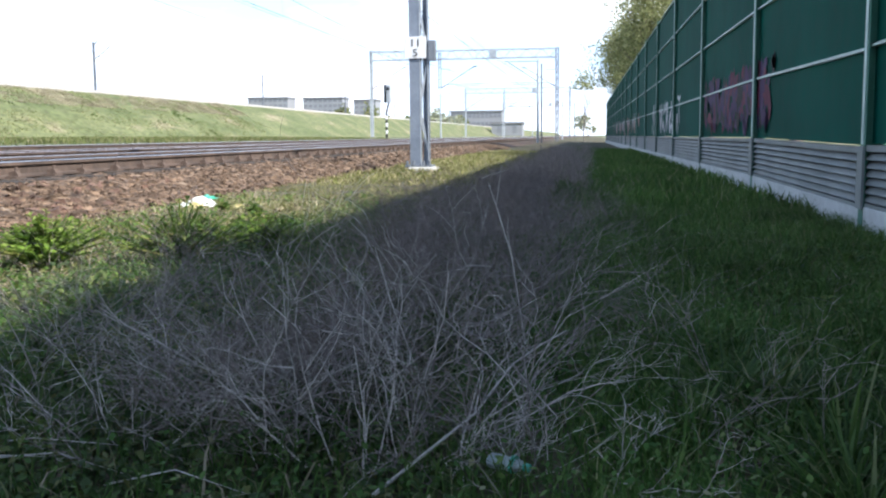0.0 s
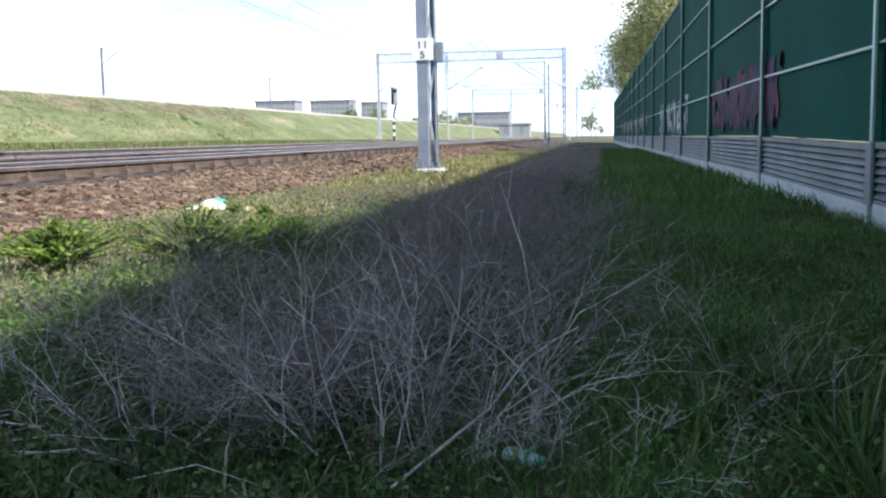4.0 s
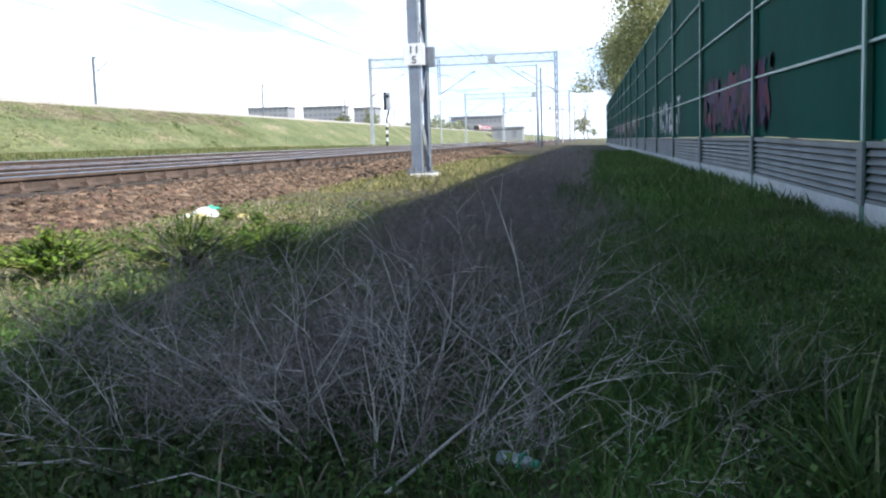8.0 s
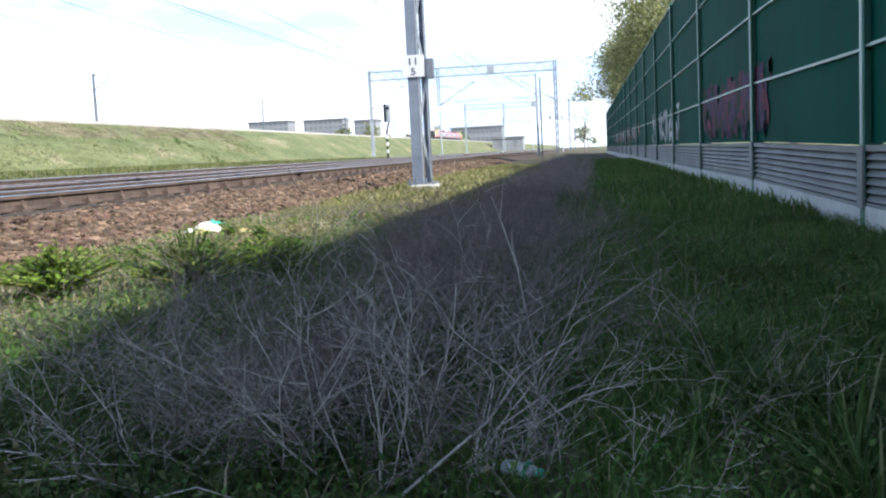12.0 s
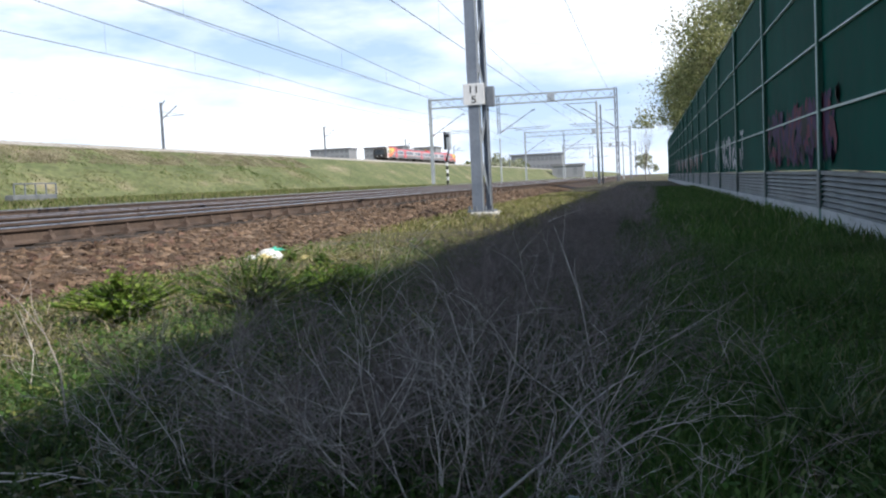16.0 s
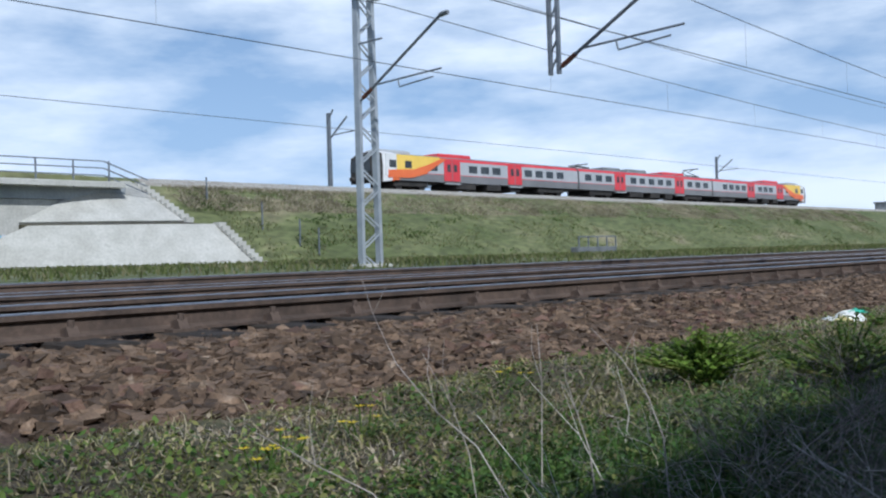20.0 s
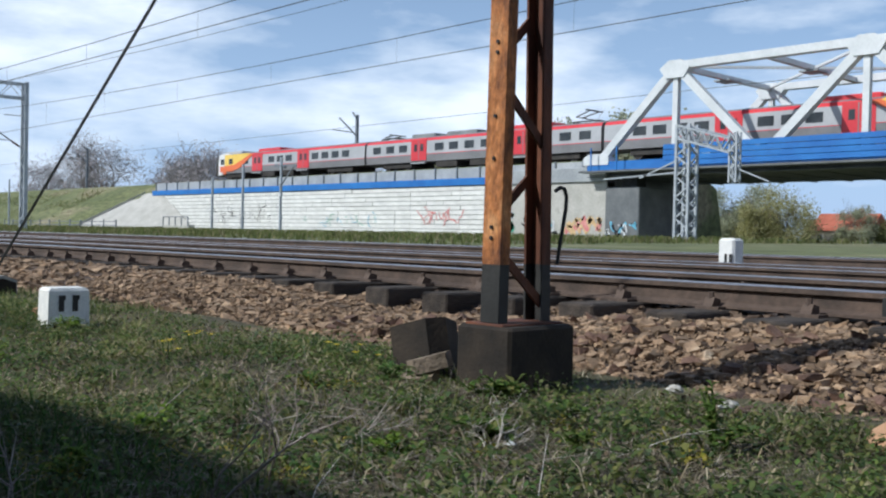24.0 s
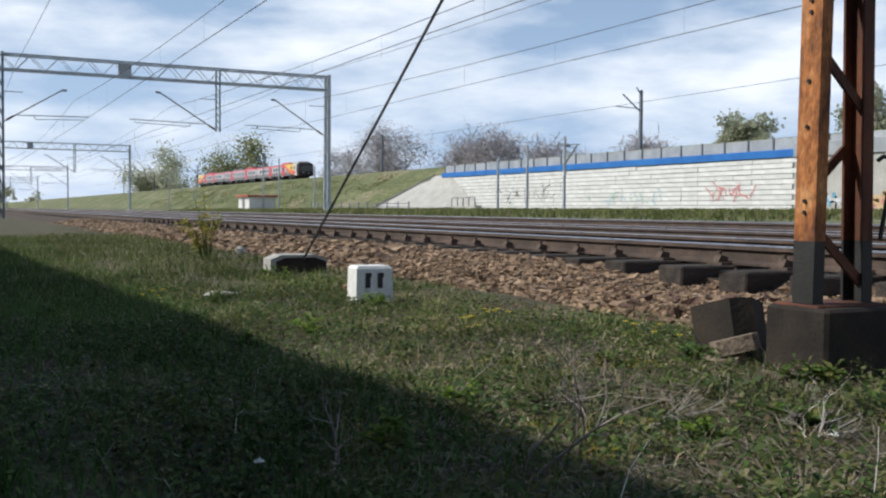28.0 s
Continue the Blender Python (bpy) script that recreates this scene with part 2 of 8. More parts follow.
M["joint"] = surface("block_joint", (0.2, 0.2, 0.2), (0.3, 0.3, 0.3), 3.0, 0.95, fine=0.15)
M["blue"] = surface("blue_paint", (0.012, 0.12, 0.40), (0.02, 0.165, 0.48), 0.8, 0.5, fine=0.1)
M["truss_white"] = surface("white_bridge_paint", (0.55, 0.58, 0.6), (0.64, 0.66, 0.68), 0.8, 0.5, fine=0.07)
M["bridge_grey"] = surface("bridge_grey_steel", (0.10, 0.11, 0.12), (0.16, 0.17, 0.18), 1.0, 0.7, fine=0.15)
M["parapet"] = surface("grey_parapet", (0.27, 0.29, 0.31), (0.36, 0.38, 0.4), 1.0, 0.75, fine=0.12)
M["t_red"] = surface("train_red", (0.55, 0.03, 0.045), (0.62, 0.05, 0.06), 0.5, 0.35, fine=0.06)
M["t_grey"] = surface("train_light_grey", (0.36, 0.37, 0.39), (0.43, 0.44, 0.46), 0.5, 0.4, fine=0.06)
M["t_dark"] = surface("train_dark_grey", (0.17, 0.17, 0.18), (0.22, 0.22, 0.23), 0.5, 0.45, fine=0.1)
M["t_white"] = surface("train_white", (0.66, 0.66, 0.67), (0.73, 0.73, 0.74), 0.5, 0.4, fine=0.05)
M["t_yellow"] = surface("train_yellow", (0.75, 0.5, 0.08), (0.82, 0.57, 0.12), 0.5, 0.4, fine=0.05)
M["t_orange"] = surface("train_orange_red", (0.68, 0.13, 0.04), (0.74, 0.17, 0.05), 0.5, 0.4, fine=0.05)
M["t_glass"] = surface("train_window_glass", (0.02, 0.025, 0.03), (0.05, 0.055, 0.06), 0.8, 0.12, fine=0.1)
M["t_black"] = surface("train_underframe", (0.018, 0.017, 0.016), (0.045, 0.04, 0.036), 1.5, 0.8, fine=0.3)
M["t_roof"] = surface("train_roof_grey", (0.16, 0.17, 0.18), (0.22, 0.23, 0.24), 1.0, 0.7, fine=0.15)
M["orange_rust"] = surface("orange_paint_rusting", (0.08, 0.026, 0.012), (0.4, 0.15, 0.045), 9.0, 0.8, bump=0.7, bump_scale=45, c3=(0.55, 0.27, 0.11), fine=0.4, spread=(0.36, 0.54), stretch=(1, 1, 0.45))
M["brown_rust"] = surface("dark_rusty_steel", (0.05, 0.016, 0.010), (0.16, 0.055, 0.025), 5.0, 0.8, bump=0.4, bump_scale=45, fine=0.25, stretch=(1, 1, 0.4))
M["black_paint"] = surface("tar_paint", (0.010, 0.011, 0.012), (0.024, 0.024, 0.024), 5.0, 0.65, bump=0.1, fine=0.3)
M["white_paint"] = surface("white_marker_paint", (0.72, 0.73, 0.72), (0.82, 0.82, 0.8), 9.0, 0.8, bump=0.3, fine=0.12, c3=(0.5, 0.49, 0.46))
M["sign_white"] = surface("sign_enamel", (0.62, 0.64, 0.66), (0.72, 0.73, 0.74), 3.0, 0.4, fine=0.06)
M["ink"] = surface("black_lettering", (0.015, 0.015, 0.018), (0.03, 0.03, 0.03), 3.0, 0.6, fine=0.1)
M["bag_white"] = surface("white_plastic_film", (0.72, 0.74, 0.73), (0.82, 0.83, 0.82), 6.0, 0.35, fine=0.08)
M["bottle_film"] = surface("grimy_bottle_film", (0.28, 0.34, 0.34), (0.5, 0.55, 0.54), 22.0, 0.4, bump=0.4, bump_scale=70, fine=0.25)
M["bag_green"] = surface("green_print_film", (0.05, 0.4, 0.28), (0.09, 0.48, 0.34), 6.0, 0.35, fine=0.1)
M["bag_yellow"] = surface("yellow_film", (0.72, 0.62, 0.28), (0.8, 0.7, 0.36), 6.0, 0.4, fine=0.1)
M["twig"] = surface("dry_twig_bark", (0.205, 0.168, 0.155), (0.38, 0.325, 0.3), 14.0, 0.85, fine=0.3, rand=0.4, island=True)
M["twig_pale"] = surface("bleached_twig", (0.42, 0.38, 0.35), (0.66, 0.62, 0.56), 12.0, 0.85, fine=0.25, rand=0.25, island=True)
M["bark"] = surface("tree_bark", (0.13, 0.11, 0.10), (0.2, 0.175, 0.165), 3.0, 0.9, bump=0.5, bump_scale=20, fine=0.25)
M["pebble_tan"] = surface("tan_boulder", (0.36, 0.2, 0.11), (0.45, 0.27, 0.16), 6.0, 0.85, bump=0.3, bump_scale=40, fine=0.15)
M["slab_tan"] = surface("dusty_slab", (0.17, 0.135, 0.1), (0.28, 0.22, 0.165), 9.0, 0.95, bump=0.5, bump_scale=50, fine=0.3)
M["pebble_pale"] = surface("pale_stone", (0.42, 0.4, 0.36), (0.55, 0.53, 0.49), 8.0, 0.85, bump=0.3, bump_scale=40, fine=0.15)
M["plaster_far"] = surface("far_block_render", (0.22, 0.23, 0.25), (0.27, 0.28, 0.30), 0.05, 0.9, fine=0.06)
M["plaster_cream"] = surface("cream_render", (0.55, 0.48, 0.36), (0.62, 0.56, 0.45), 0.3, 0.9, fine=0.08)
M["plaster_white"] = surface("white_render", (0.64, 0.63, 0.6), (0.72, 0.71, 0.69), 0.3, 0.9, fine=0.06)
M["roof_red"] = surface("red_roof_tile", (0.32, 0.09, 0.055), (0.42, 0.13, 0.08), 0.8, 0.85, bump=0.4, bump_scale=12, fine=0.15)
M["roof_grey"] = surface("grey_roofing", (0.14, 0.145, 0.16), (0.2, 0.2, 0.21), 0.8, 0.8, fine=0.15)
M["dark_window"] = surface("dark_window_glass", (0.05, 0.06, 0.07), (0.09, 0.10, 0.11), 1.0, 0.15, fine=0.1)
M["sand"] = surface("sand_heap", (0.46, 0.4, 0.3), (0.55, 0.49, 0.38), 0.8, 0.95, bump=0.4, bump_scale=6, fine=0.1)
M["grass_dry"] = leafy("grass_sunlit", [(0.0, (0.11, 0.135, 0.028)), (0.4, (0.18, 0.2, 0.055)), (0.65, (0.31, 0.28, 0.12)), (1.0, (0.5, 0.43, 0.27))])
M["grass_lush"] = leafy("grass_lush", [(0.0, (0.045, 0.105, 0.022)), (0.5, (0.08, 0.165, 0.036)), (0.9, (0.135, 0.21, 0.058)), (1.0, (0.3, 0.28, 0.16))])
M["turf"] = leafy("grass_turf", [(0.0, (0.07, 0.105, 0.03)), (0.5, (0.12, 0.16, 0.048)), (0.8, (0.2, 0.21, 0.08)), (1.0, (0.4, 0.34, 0.22))])
M["tuft"] = leafy("bank_tuft", [(0.0, (0.11, 0.14, 0.045)), (0.5, (0.16, 0.185, 0.065)), (0.85, (0.22, 0.21, 0.10)), (1.0, (0.3, 0.26, 0.16))], 0.8, 0.5)
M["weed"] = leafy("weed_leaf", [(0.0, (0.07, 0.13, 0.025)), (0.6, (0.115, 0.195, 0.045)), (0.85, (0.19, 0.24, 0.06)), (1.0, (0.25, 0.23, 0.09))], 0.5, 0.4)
M["weed_yellow"] = leafy("yellow_green_leaf", [(0.0, (0.2, 0.22, 0.03)), (0.6, (0.36, 0.32, 0.05)), (1.0, (0.45, 0.36, 0.08))], 0.5, 0.4)
# brighter copy of weed, sunlight on the clumps put into the colour
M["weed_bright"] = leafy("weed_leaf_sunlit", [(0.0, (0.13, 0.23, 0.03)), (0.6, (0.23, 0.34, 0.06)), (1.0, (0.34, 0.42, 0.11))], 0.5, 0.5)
M["petal"] = leafy("yellow_petal", [(0.0, (0.7, 0.5, 0.02)), (1.0, (0.85, 0.66, 0.04))], 0.5, 0.3)
M["crown"] = leafy("tree_leaf", [(0.0, (0.10, 0.13, 0.045)), (0.5, (0.16, 0.19, 0.065)), (1.0, (0.27, 0.26, 0.11))], 0.6, 0.3)
M["crown_olive"] = leafy("olive_tree_leaf", [(0.0, (0.15, 0.18, 0.07)), (0.5, (0.25, 0.27, 0.11)), (1.0, (0.38, 0.37, 0.18))], 0.6, 0.5)
M["crown_edge"] = leafy("barrier_tree_leaf", [(0.0, (0.17, 0.2, 0.085)), (0.5, (0.27, 0.29, 0.13)), (1.0, (0.42, 0.41, 0.22))], 0.6, 0.6)
# the next two are for far leaves: aerial haze is put into the colour
M["crown_pale"] = leafy("hazed_spring_leaf", [(0.0, (0.31, 0.31, 0.14)), (0.5, (0.42, 0.41, 0.2)), (1.0, (0.52, 0.48, 0.28))], 0.6, 0.6)
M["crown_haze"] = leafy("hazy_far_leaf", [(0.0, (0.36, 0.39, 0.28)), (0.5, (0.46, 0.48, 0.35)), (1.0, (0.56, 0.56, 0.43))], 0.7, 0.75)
M["window_far"] = surface("far_window", (0.15, 0.16, 0.18), (0.2, 0.21, 0.23), 1.0, 0.4, fine=0.1)
M["bud"] = leafy("grey_twig_haze", [(0.0, (0.3, 0.275, 0.285)), (1.0, (0.44, 0.41, 0.42))], 0.9, 0.0)


# ---- builders ----
class MB:
    """Collects vertices and faces of one part."""

    def __init__(self):
        self.v, self.f, self.m = [], [], []

    def face(self, pts, mi=0):
        i = len(self.v)
        self.v += [tuple(p) for p in pts]
        self.f.append(tuple(range(i, i + len(pts))))
        self.m.append(mi)
        return self

    def solid(self, ring_a, ring_b, mi=0, caps=True):
        i, n = len(self.v), len(ring_a)
        self.v += [tuple(p) for p in ring_a] + [tuple(p) for p in ring_b]
        for k in range(n):
            j = (k + 1) % n
            self.f.append((i + k, i + j, i + n + j, i + n + k))
            self.m.append(mi)
        if caps:
            self.f += [tuple(range(i + n - 1, i - 1, -1)), tuple(range(i + n, i + 2 * n))]
            self.m += [mi, mi]
        return self

    def box(self, x0, x1, y0, y1, z0, z1, mi=0, c=0.0):
        """A box with its four upright edges and its top cut back by c."""
        if c <= 0:
            return self.solid([(x0, y0, z0), (x1, y0, z0), (x1, y1, z0), (x0, y1, z0)], [(x0, y0, z1), (x1, y0, z1), (x1, y1, z1), (x0, y1, z1)], mi)

        def ring(z, d, e):
            a, b, p, q = x0 + e, x1 - e, y0 + e, y1 - e
            return [(a + d, p, z), (b - d, p, z), (b, p + d, z), (b, q - d, z), (b - d, q, z), (a + d, q, z), (a, q - d, z), (a, p + d, z)]
        self.solid(ring(z0, c, 0), ring(z1 - c, c, 0), mi, False)
        self.solid(ring(z1 - c, c, 0), ring(z1, c, c), mi, False)
        self.face(ring(z1, c, c), mi)
        return self.face(ring(z0, c, 0)[::-1], mi)

    def bar(self, a, b, w, h=None, mi=0, up=(0, 0, 1), n=4, taper=1.0, caps=True):
        """A bar from a to b, w by h across; n above 4 makes it round."""
        a, b = Vector(a), Vector(b)
        d = (b - a).normalized()
        u = Vector(up)
        if abs(d.dot(u)) > 0.95:
            u = Vector((0, 1, 0)) if abs(d.y) < 0.9 else Vector((1, 0, 0))
        s = d.cross(u).normalized()
        u = s.cross(d).normalized()
        h = w if h is None else h
        if n == 4:
            offs = [(-0.5, -0.5), (0.5, -0.5), (0.5, 0.5), (-0.5, 0.5)]
        else:
            offs = [(0.5 * math.cos(2 * math.pi * k / n), 0.5 * math.sin(2 * math.pi * k / n)) for k in range(n)]
        ra = [a + s * (p * w) + u * (q * h) for p, q in offs]
        rb = [b + s * (p * w * taper) + u * (q * h * taper) for p, q in offs]
        return self.solid(ra, rb, mi, caps)

    def tube(self, pts, r, n=5, mi=0):
        """A tube through points with a radius for each."""
        for k in range(len(pts) - 1):
            ra, rb = (r[k], r[k + 1]) if isinstance(r, (list, tuple)) else (r, r)
            self.bar(pts[k], pts[k + 1], 2 * ra, None, mi, n=n, taper=rb / max(ra, 1e-6), caps=False)
        return self

    def prism(self, outline, axis, a, b, mi=0):
        """An outline of two coordinates pushed along an axis from a to b."""
        def put(p, t):
            return {"x": (t, p[0], p[1]), "y": (p[0], t, p[1]), "z": (p[0], p[1], t)}[axis]
        return self.solid([put(p, a) for p in outline], [put(p, b) for p in outline], mi)

    def mesh(self, name, mats, smooth=False):
        me = bpy.data.meshes.new(name)
        me.from_pydata(self.v, [], self.f)
        for m in (mats if isinstance(mats, (list, tuple)) else [mats]):
            me.materials.append(m)
        me.polygons.foreach_set("material_index", self.m)
        if smooth:
            me.polygons.foreach_set("use_smooth", [True] * len(self.f))
        me.update()
        b = bmesh.new()
        b.from_mesh(me)
        if smooth:
            bmesh.ops.remove_doubles(b, verts=b.verts, dist=1e-5)
        if len(self.f) < 6000:
            bmesh.ops.recalc_face_normals(b, faces=b.faces)
        b.to_mesh(me)
        b.free()
        return me


def part(name, mb, mats, parent=None, label="", smooth=False):
    ob = new(name, mb.mesh(name, mats, smooth) if isinstance(mb, MB) else mb)
    ob.parent = parent
    if label:
        tagged(ob, label)
    return ob


def empty(name, x=0, y=0, z=0, rz=0):
    ob = new(name)
    ob.matrix_basis = pose(x, y, z, 0, 0, rz)
    ob.empty_display_size = 0.2
    return ob


def place(ob, x, y, z, rz=0, s=1.0):
    ob.matrix_basis = pose(x, y, z, 0, 0, rz) @ Matrix.Diagonal((s, s, s, 1))
    return ob


def blob(mb, c, r, seed, mi=0, rings=5, segs=8, rough=0.25):
    """A lumpy rounded mass."""
    rnd = random.Random(seed)
    rows = []
    for i in range(rings + 1):
        th = math.pi * i / rings
        row = []
        for k in range(segs):
            ph = 2 * math.pi * k / segs
            q = 1 + rnd.uniform(-rough, rough)
            row.append((c[0] + r[0] * q * math.sin(th) * math.cos(ph), c[1] + r[1] * q * math.sin(th) * math.sin(ph), c[2] + r[2] * q * math.cos(th)))
        rows.append(row)
    for i in range(rings):
        for k in range(segs):
            j = (k + 1) % segs
            mb.face([rows[i][k], rows[i + 1][k], rows[i + 1][j], rows[i][j]], mi)
    return mb


def soup(name, verts, faces, mat, flat=False):
    """One mesh from arrays of vertices (n, 3) and faces (m, k)."""
    me = bpy.data.meshes.new(name)
    verts, faces = np.asarray(verts, dtype=np.float32), np.asarray(faces, dtype=np.int32)
    k = faces.shape[1]
    me.vertices.add(len(verts))
    me.vertices.foreach_set("co", verts.ravel())
    me.loops.add(faces.size)
    me.loops.foreach_set("vertex_index", faces.ravel())
    me.polygons.add(len(faces))
    me.polygons.foreach_set("loop_start", np.arange(len(faces), dtype=np.int32) * k)
    me.materials.append(mat)
    if flat:
        me.polygons.foreach_set("use_smooth", np.zeros(len(faces), dtype=bool))
    me.update(calc_edges=True)
    return me


def runs_mesh(name, runs, mat, sides=3):
    V, F, base = [], [], 0
    for pts, rad in runs:
        for k, (p, r) in enumerate(zip(pts, rad)):
            d = (pts[min(k + 1, len(pts) - 1)] - pts[max(k - 1, 0)]).normalized()
            u = Vector((0, 0, 1)) if abs(d.z) < 0.9 else Vector((1, 0, 0))
            s = d.cross(u).normalized()
            u = s.cross(d)
            for q in range(sides):
                an = 2 * math.pi * q / sides
                V.append(p + s * (math.cos(an) * r) + u * (math.sin(an) * r))
        for k in range(len(pts) - 1):
            for q in range(sides):
                a, b = base + k * sides + q, base + k * sides + (q + 1) % sides
                F.append((a, b, b + sides, a + sides))
        base += len(pts) * sides
    return soup(name, [tuple(v) for v in V], F, mat)


# ---- the ground ----
RAIL = 0.47          # top of the near rails
RAIL3 = 0.53         # top of the third track's rails
TRACKS = ((-5.79, RAIL), (-9.79, RAIL), (-14.1, RAIL3))
GX = [-3000, -200, -60, -40, -24, -17, -16, -4.6, -3.3, -2.6, -1.6, -0.6, 0.4, 1.2, 1.9, 3, 6, 60, 3000]
GZ = [1.2, 1.0, 0.95, 0.8, 0.62, 0.48, 0.2, 0.05, 0.12, 0.12, 0.10, 0.06, 0.03, 0.01, 0.0, 0.0, 0.1, 0.3, 1.0]


def ground_z(x, y):
    z = float(np.interp(x, GX, GZ))
    if -3.6 < x < 1.9 and abs(y) < 60:
        fade = min(1, max(0, (x + 3.6) / 0.6))
        z += fade * (0.035 * noise.noise((x * 1.3, y * 0.9, 3.1)) + 0.018 * noise.noise((x * 4.1, y * 3.7, 9.0)))
    return z


def ground_sheet():
    xs = sorted(set(GX + list(np.arange(-4.4, 2.0, 0.16)) + [-30, -20, -35, 4, 10, 20, 30, 120, 500, -500, -1200, 1200]))
    ys = sorted(set(list(np.arange(-16, 20, 0.2)) + list(np.arange(-60, -16, 2.5)) + list(np.arange(20, 80, 2.5)) + [-3000, -1200, -500, -250, -120, -80, 80, 110, 160, 300, 700, 1500, 3000]))
    v = [(x, y, ground_z(x, y)) for y in ys for x in xs]
    n = len(xs)
    f = [(j * n + i, j * n + i + 1, (j + 1) * n + i + 1, (j + 1) * n + i) for j in range(len(ys) - 1) for i in range(n - 1)]
    me = soup("ground", v, f, M["soil"])
    me.polygons.foreach_set("use_smooth", [True] * len(f))
    # the turf beyond the tracks
    me.materials.append(M["bank"])
    cx = [xs[i] for i in range(n - 1)]
    me.polygons.foreach_set("material_index", [1 if cx[k % (n - 1)] < -15.9 or cx[k % (n - 1)] > 3 else 0 for k in range(len(f))])
    return tagged(part("ground", me, None), "rough ground of turf, bare soil and dry grass", "ground", kind="structure")


ground = ground_sheet()


# ---- ballast, sleepers and rails ----
def slump(x, y):
    """How far the shoulder has sunk beside the sleeper ends."""
    return 0.125 * np.exp(-((np.asarray(y) + 4.9) / 1.35) ** 2) * np.interp(x, [-4.95, -4.6, -4.3, -3.5], [0, 1, 1, 0])


def ballast_bed():
    ys = [-400, -200, -100, -60] + list(np.arange(-40, 60, 0.5)) + [60, 100, 200, 400, 800]
    prof = [(-16.9, 0.3), (-16.0, 0.355), (-12.3, 0.355), (-11.8, 0.29), (-4.95, 0.287), (-4.6, 0.286), (-4.35, 0.285), (-4.05, 0.25), (-3.25, 0.07)]
    v = []
    for y in ys:
        for k, (x, z) in enumerate(prof):
            j = 0.05 * noise.noise((x * 3, y * 1.7, 1.0)) if k > 3 else 0
            v.append((x + j, y, z - float(slump(x, y))))
    n = len(prof)
    f = [(j * n + i, j * n + i + 1, (j + 1) * n + i + 1, (j + 1) * n + i) for j in range(len(ys) - 1) for i in range(n - 1)]
    return tagged(part("ballast_bed", soup("ballast_bed", v, f, M["ballast"]), None), "reddish brown crushed-stone ballast bed under the tracks", "ballast", kind="structure")


ballast_bed()
RAIL_OUTLINE = [(-0.07, -0.145), (0.07, -0.145), (0.07, -0.13), (0.012, -0.112), (0.012, -0.045), (0.037, -0.036), (0.037, -0.008), (0.028, 0.0),
                (-0.028, 0.0), (-0.037, -0.008), (-0.037, -0.036), (-0.012, -0.045), (-0.012, -0.112), (-0.07, -0.13)]


def rail_mesh():
    mb = MB()
    mb.prism(RAIL_OUTLINE, "y", -400, 900)
    for k in (6, 7, 8):
        mb.m[k] = 1
    return mb.mesh("rail", [M["rail_side"], M["rail_top"]])


def fastening_mesh():
    mb = MB()
    mb.box(-0.055, 0.055, -0.075, 0.075, -0.148, -0.128)
    mb.prism([(-0.05, -0.13), (0.05, -0.13), (0.02, -0.075), (-0.045, -0.09)], "y", -0.03, 0.03)
    mb.bar((0.01, 0.0, -0.13), (0.01, 0.0, -0.045), 0.036, n=6)
    return mb.mesh("fastening", M["rail_side"])


def track(x, top, near):
    t = empty("railway_track", x, 0, top)
    words = "rust-sided rails with bright steel heads" if top == RAIL else "brown rusty rails of a siding"
    tagged(t, words + " on dark sleepers in ballast", "railway track", "parallel railway tracks")
    for s in (-0.7175, 0.7175):
        ob = part("rail", RAIL_ME, None, t)
        ob.location = (s, 0, 0)
    inner = [k for k in range(-300, 700) if near and -30 <= k * 0.62 <= 62]
    rnd = random.Random(int(-x * 10))
    for k in inner:
        ob = part("sleeper", SLEEPER_ME, None, t)
        ob.location = (rnd.uniform(-0.03, 0.03), k * 0.62, rnd.uniform(-0.008, 0.004))
        for q in ((0.8325, 1), (0.6025, -1), (-0.6025, 1), (-0.8325, -1)) if -8 < k * 0.62 < 22 else ((0.8325, 1),):
            part("fastening", FASTENING_ME, None, ob).matrix_basis = pose(q[0], 0, 0, 0, 0, 0 if q[1] > 0 else 180)
    rest = MB()
    for k in range(-120, 330):
        if k not in inner:
            rest.box(-1.3, 1.3, k * 0.62 - 0.13, k * 0.62 + 0.13, -0.27, -0.146)
    tagged(part("sleepers", rest, M["sleeper"], t), kind="stuff")
    return t


RAIL_ME = rail_mesh()
SLEEPER_ME = MB().box(-1.3, 1.3, -0.13, 0.13, -0.29, -0.146, 0, 0.012).mesh("sleeper", M["sleeper"])
FASTENING_ME = fastening_mesh()
for i, (tx, tz) in enumerate(TRACKS):
    track(tx, tz, i == 0)


def rail_joint(x, y):
    """Fishplates with bolts on a rail joint."""
    t = empty("rail_joint", x, y, RAIL)
    tagged(t, "dark steel fishplate bolted over a rail joint", "rail joint", "rail joints")
    for d in (-1, 1):
        part("fishplate", MB().box(d * 0.04 - 0.014, d * 0.04 + 0.014, -0.09, 0.09, -0.14, -0.03, 0, 0.004), M["black_paint"], t)
    for k in (-0.05, 0.05):
        part("bolt", MB().bar((0.05, k, -0.08), (0.085, k, -0.08), 0.035, n=6), M["black_paint"], t)


rail_joint(-5.07, -2.05)
rail_joint(-6.51, -1.25)


# ---- the noise barrier ----
BAR_X, BAR_TOP, BAR_STEP, BAR_Y0 = 1.84, 3.45, 4.7, 6.80


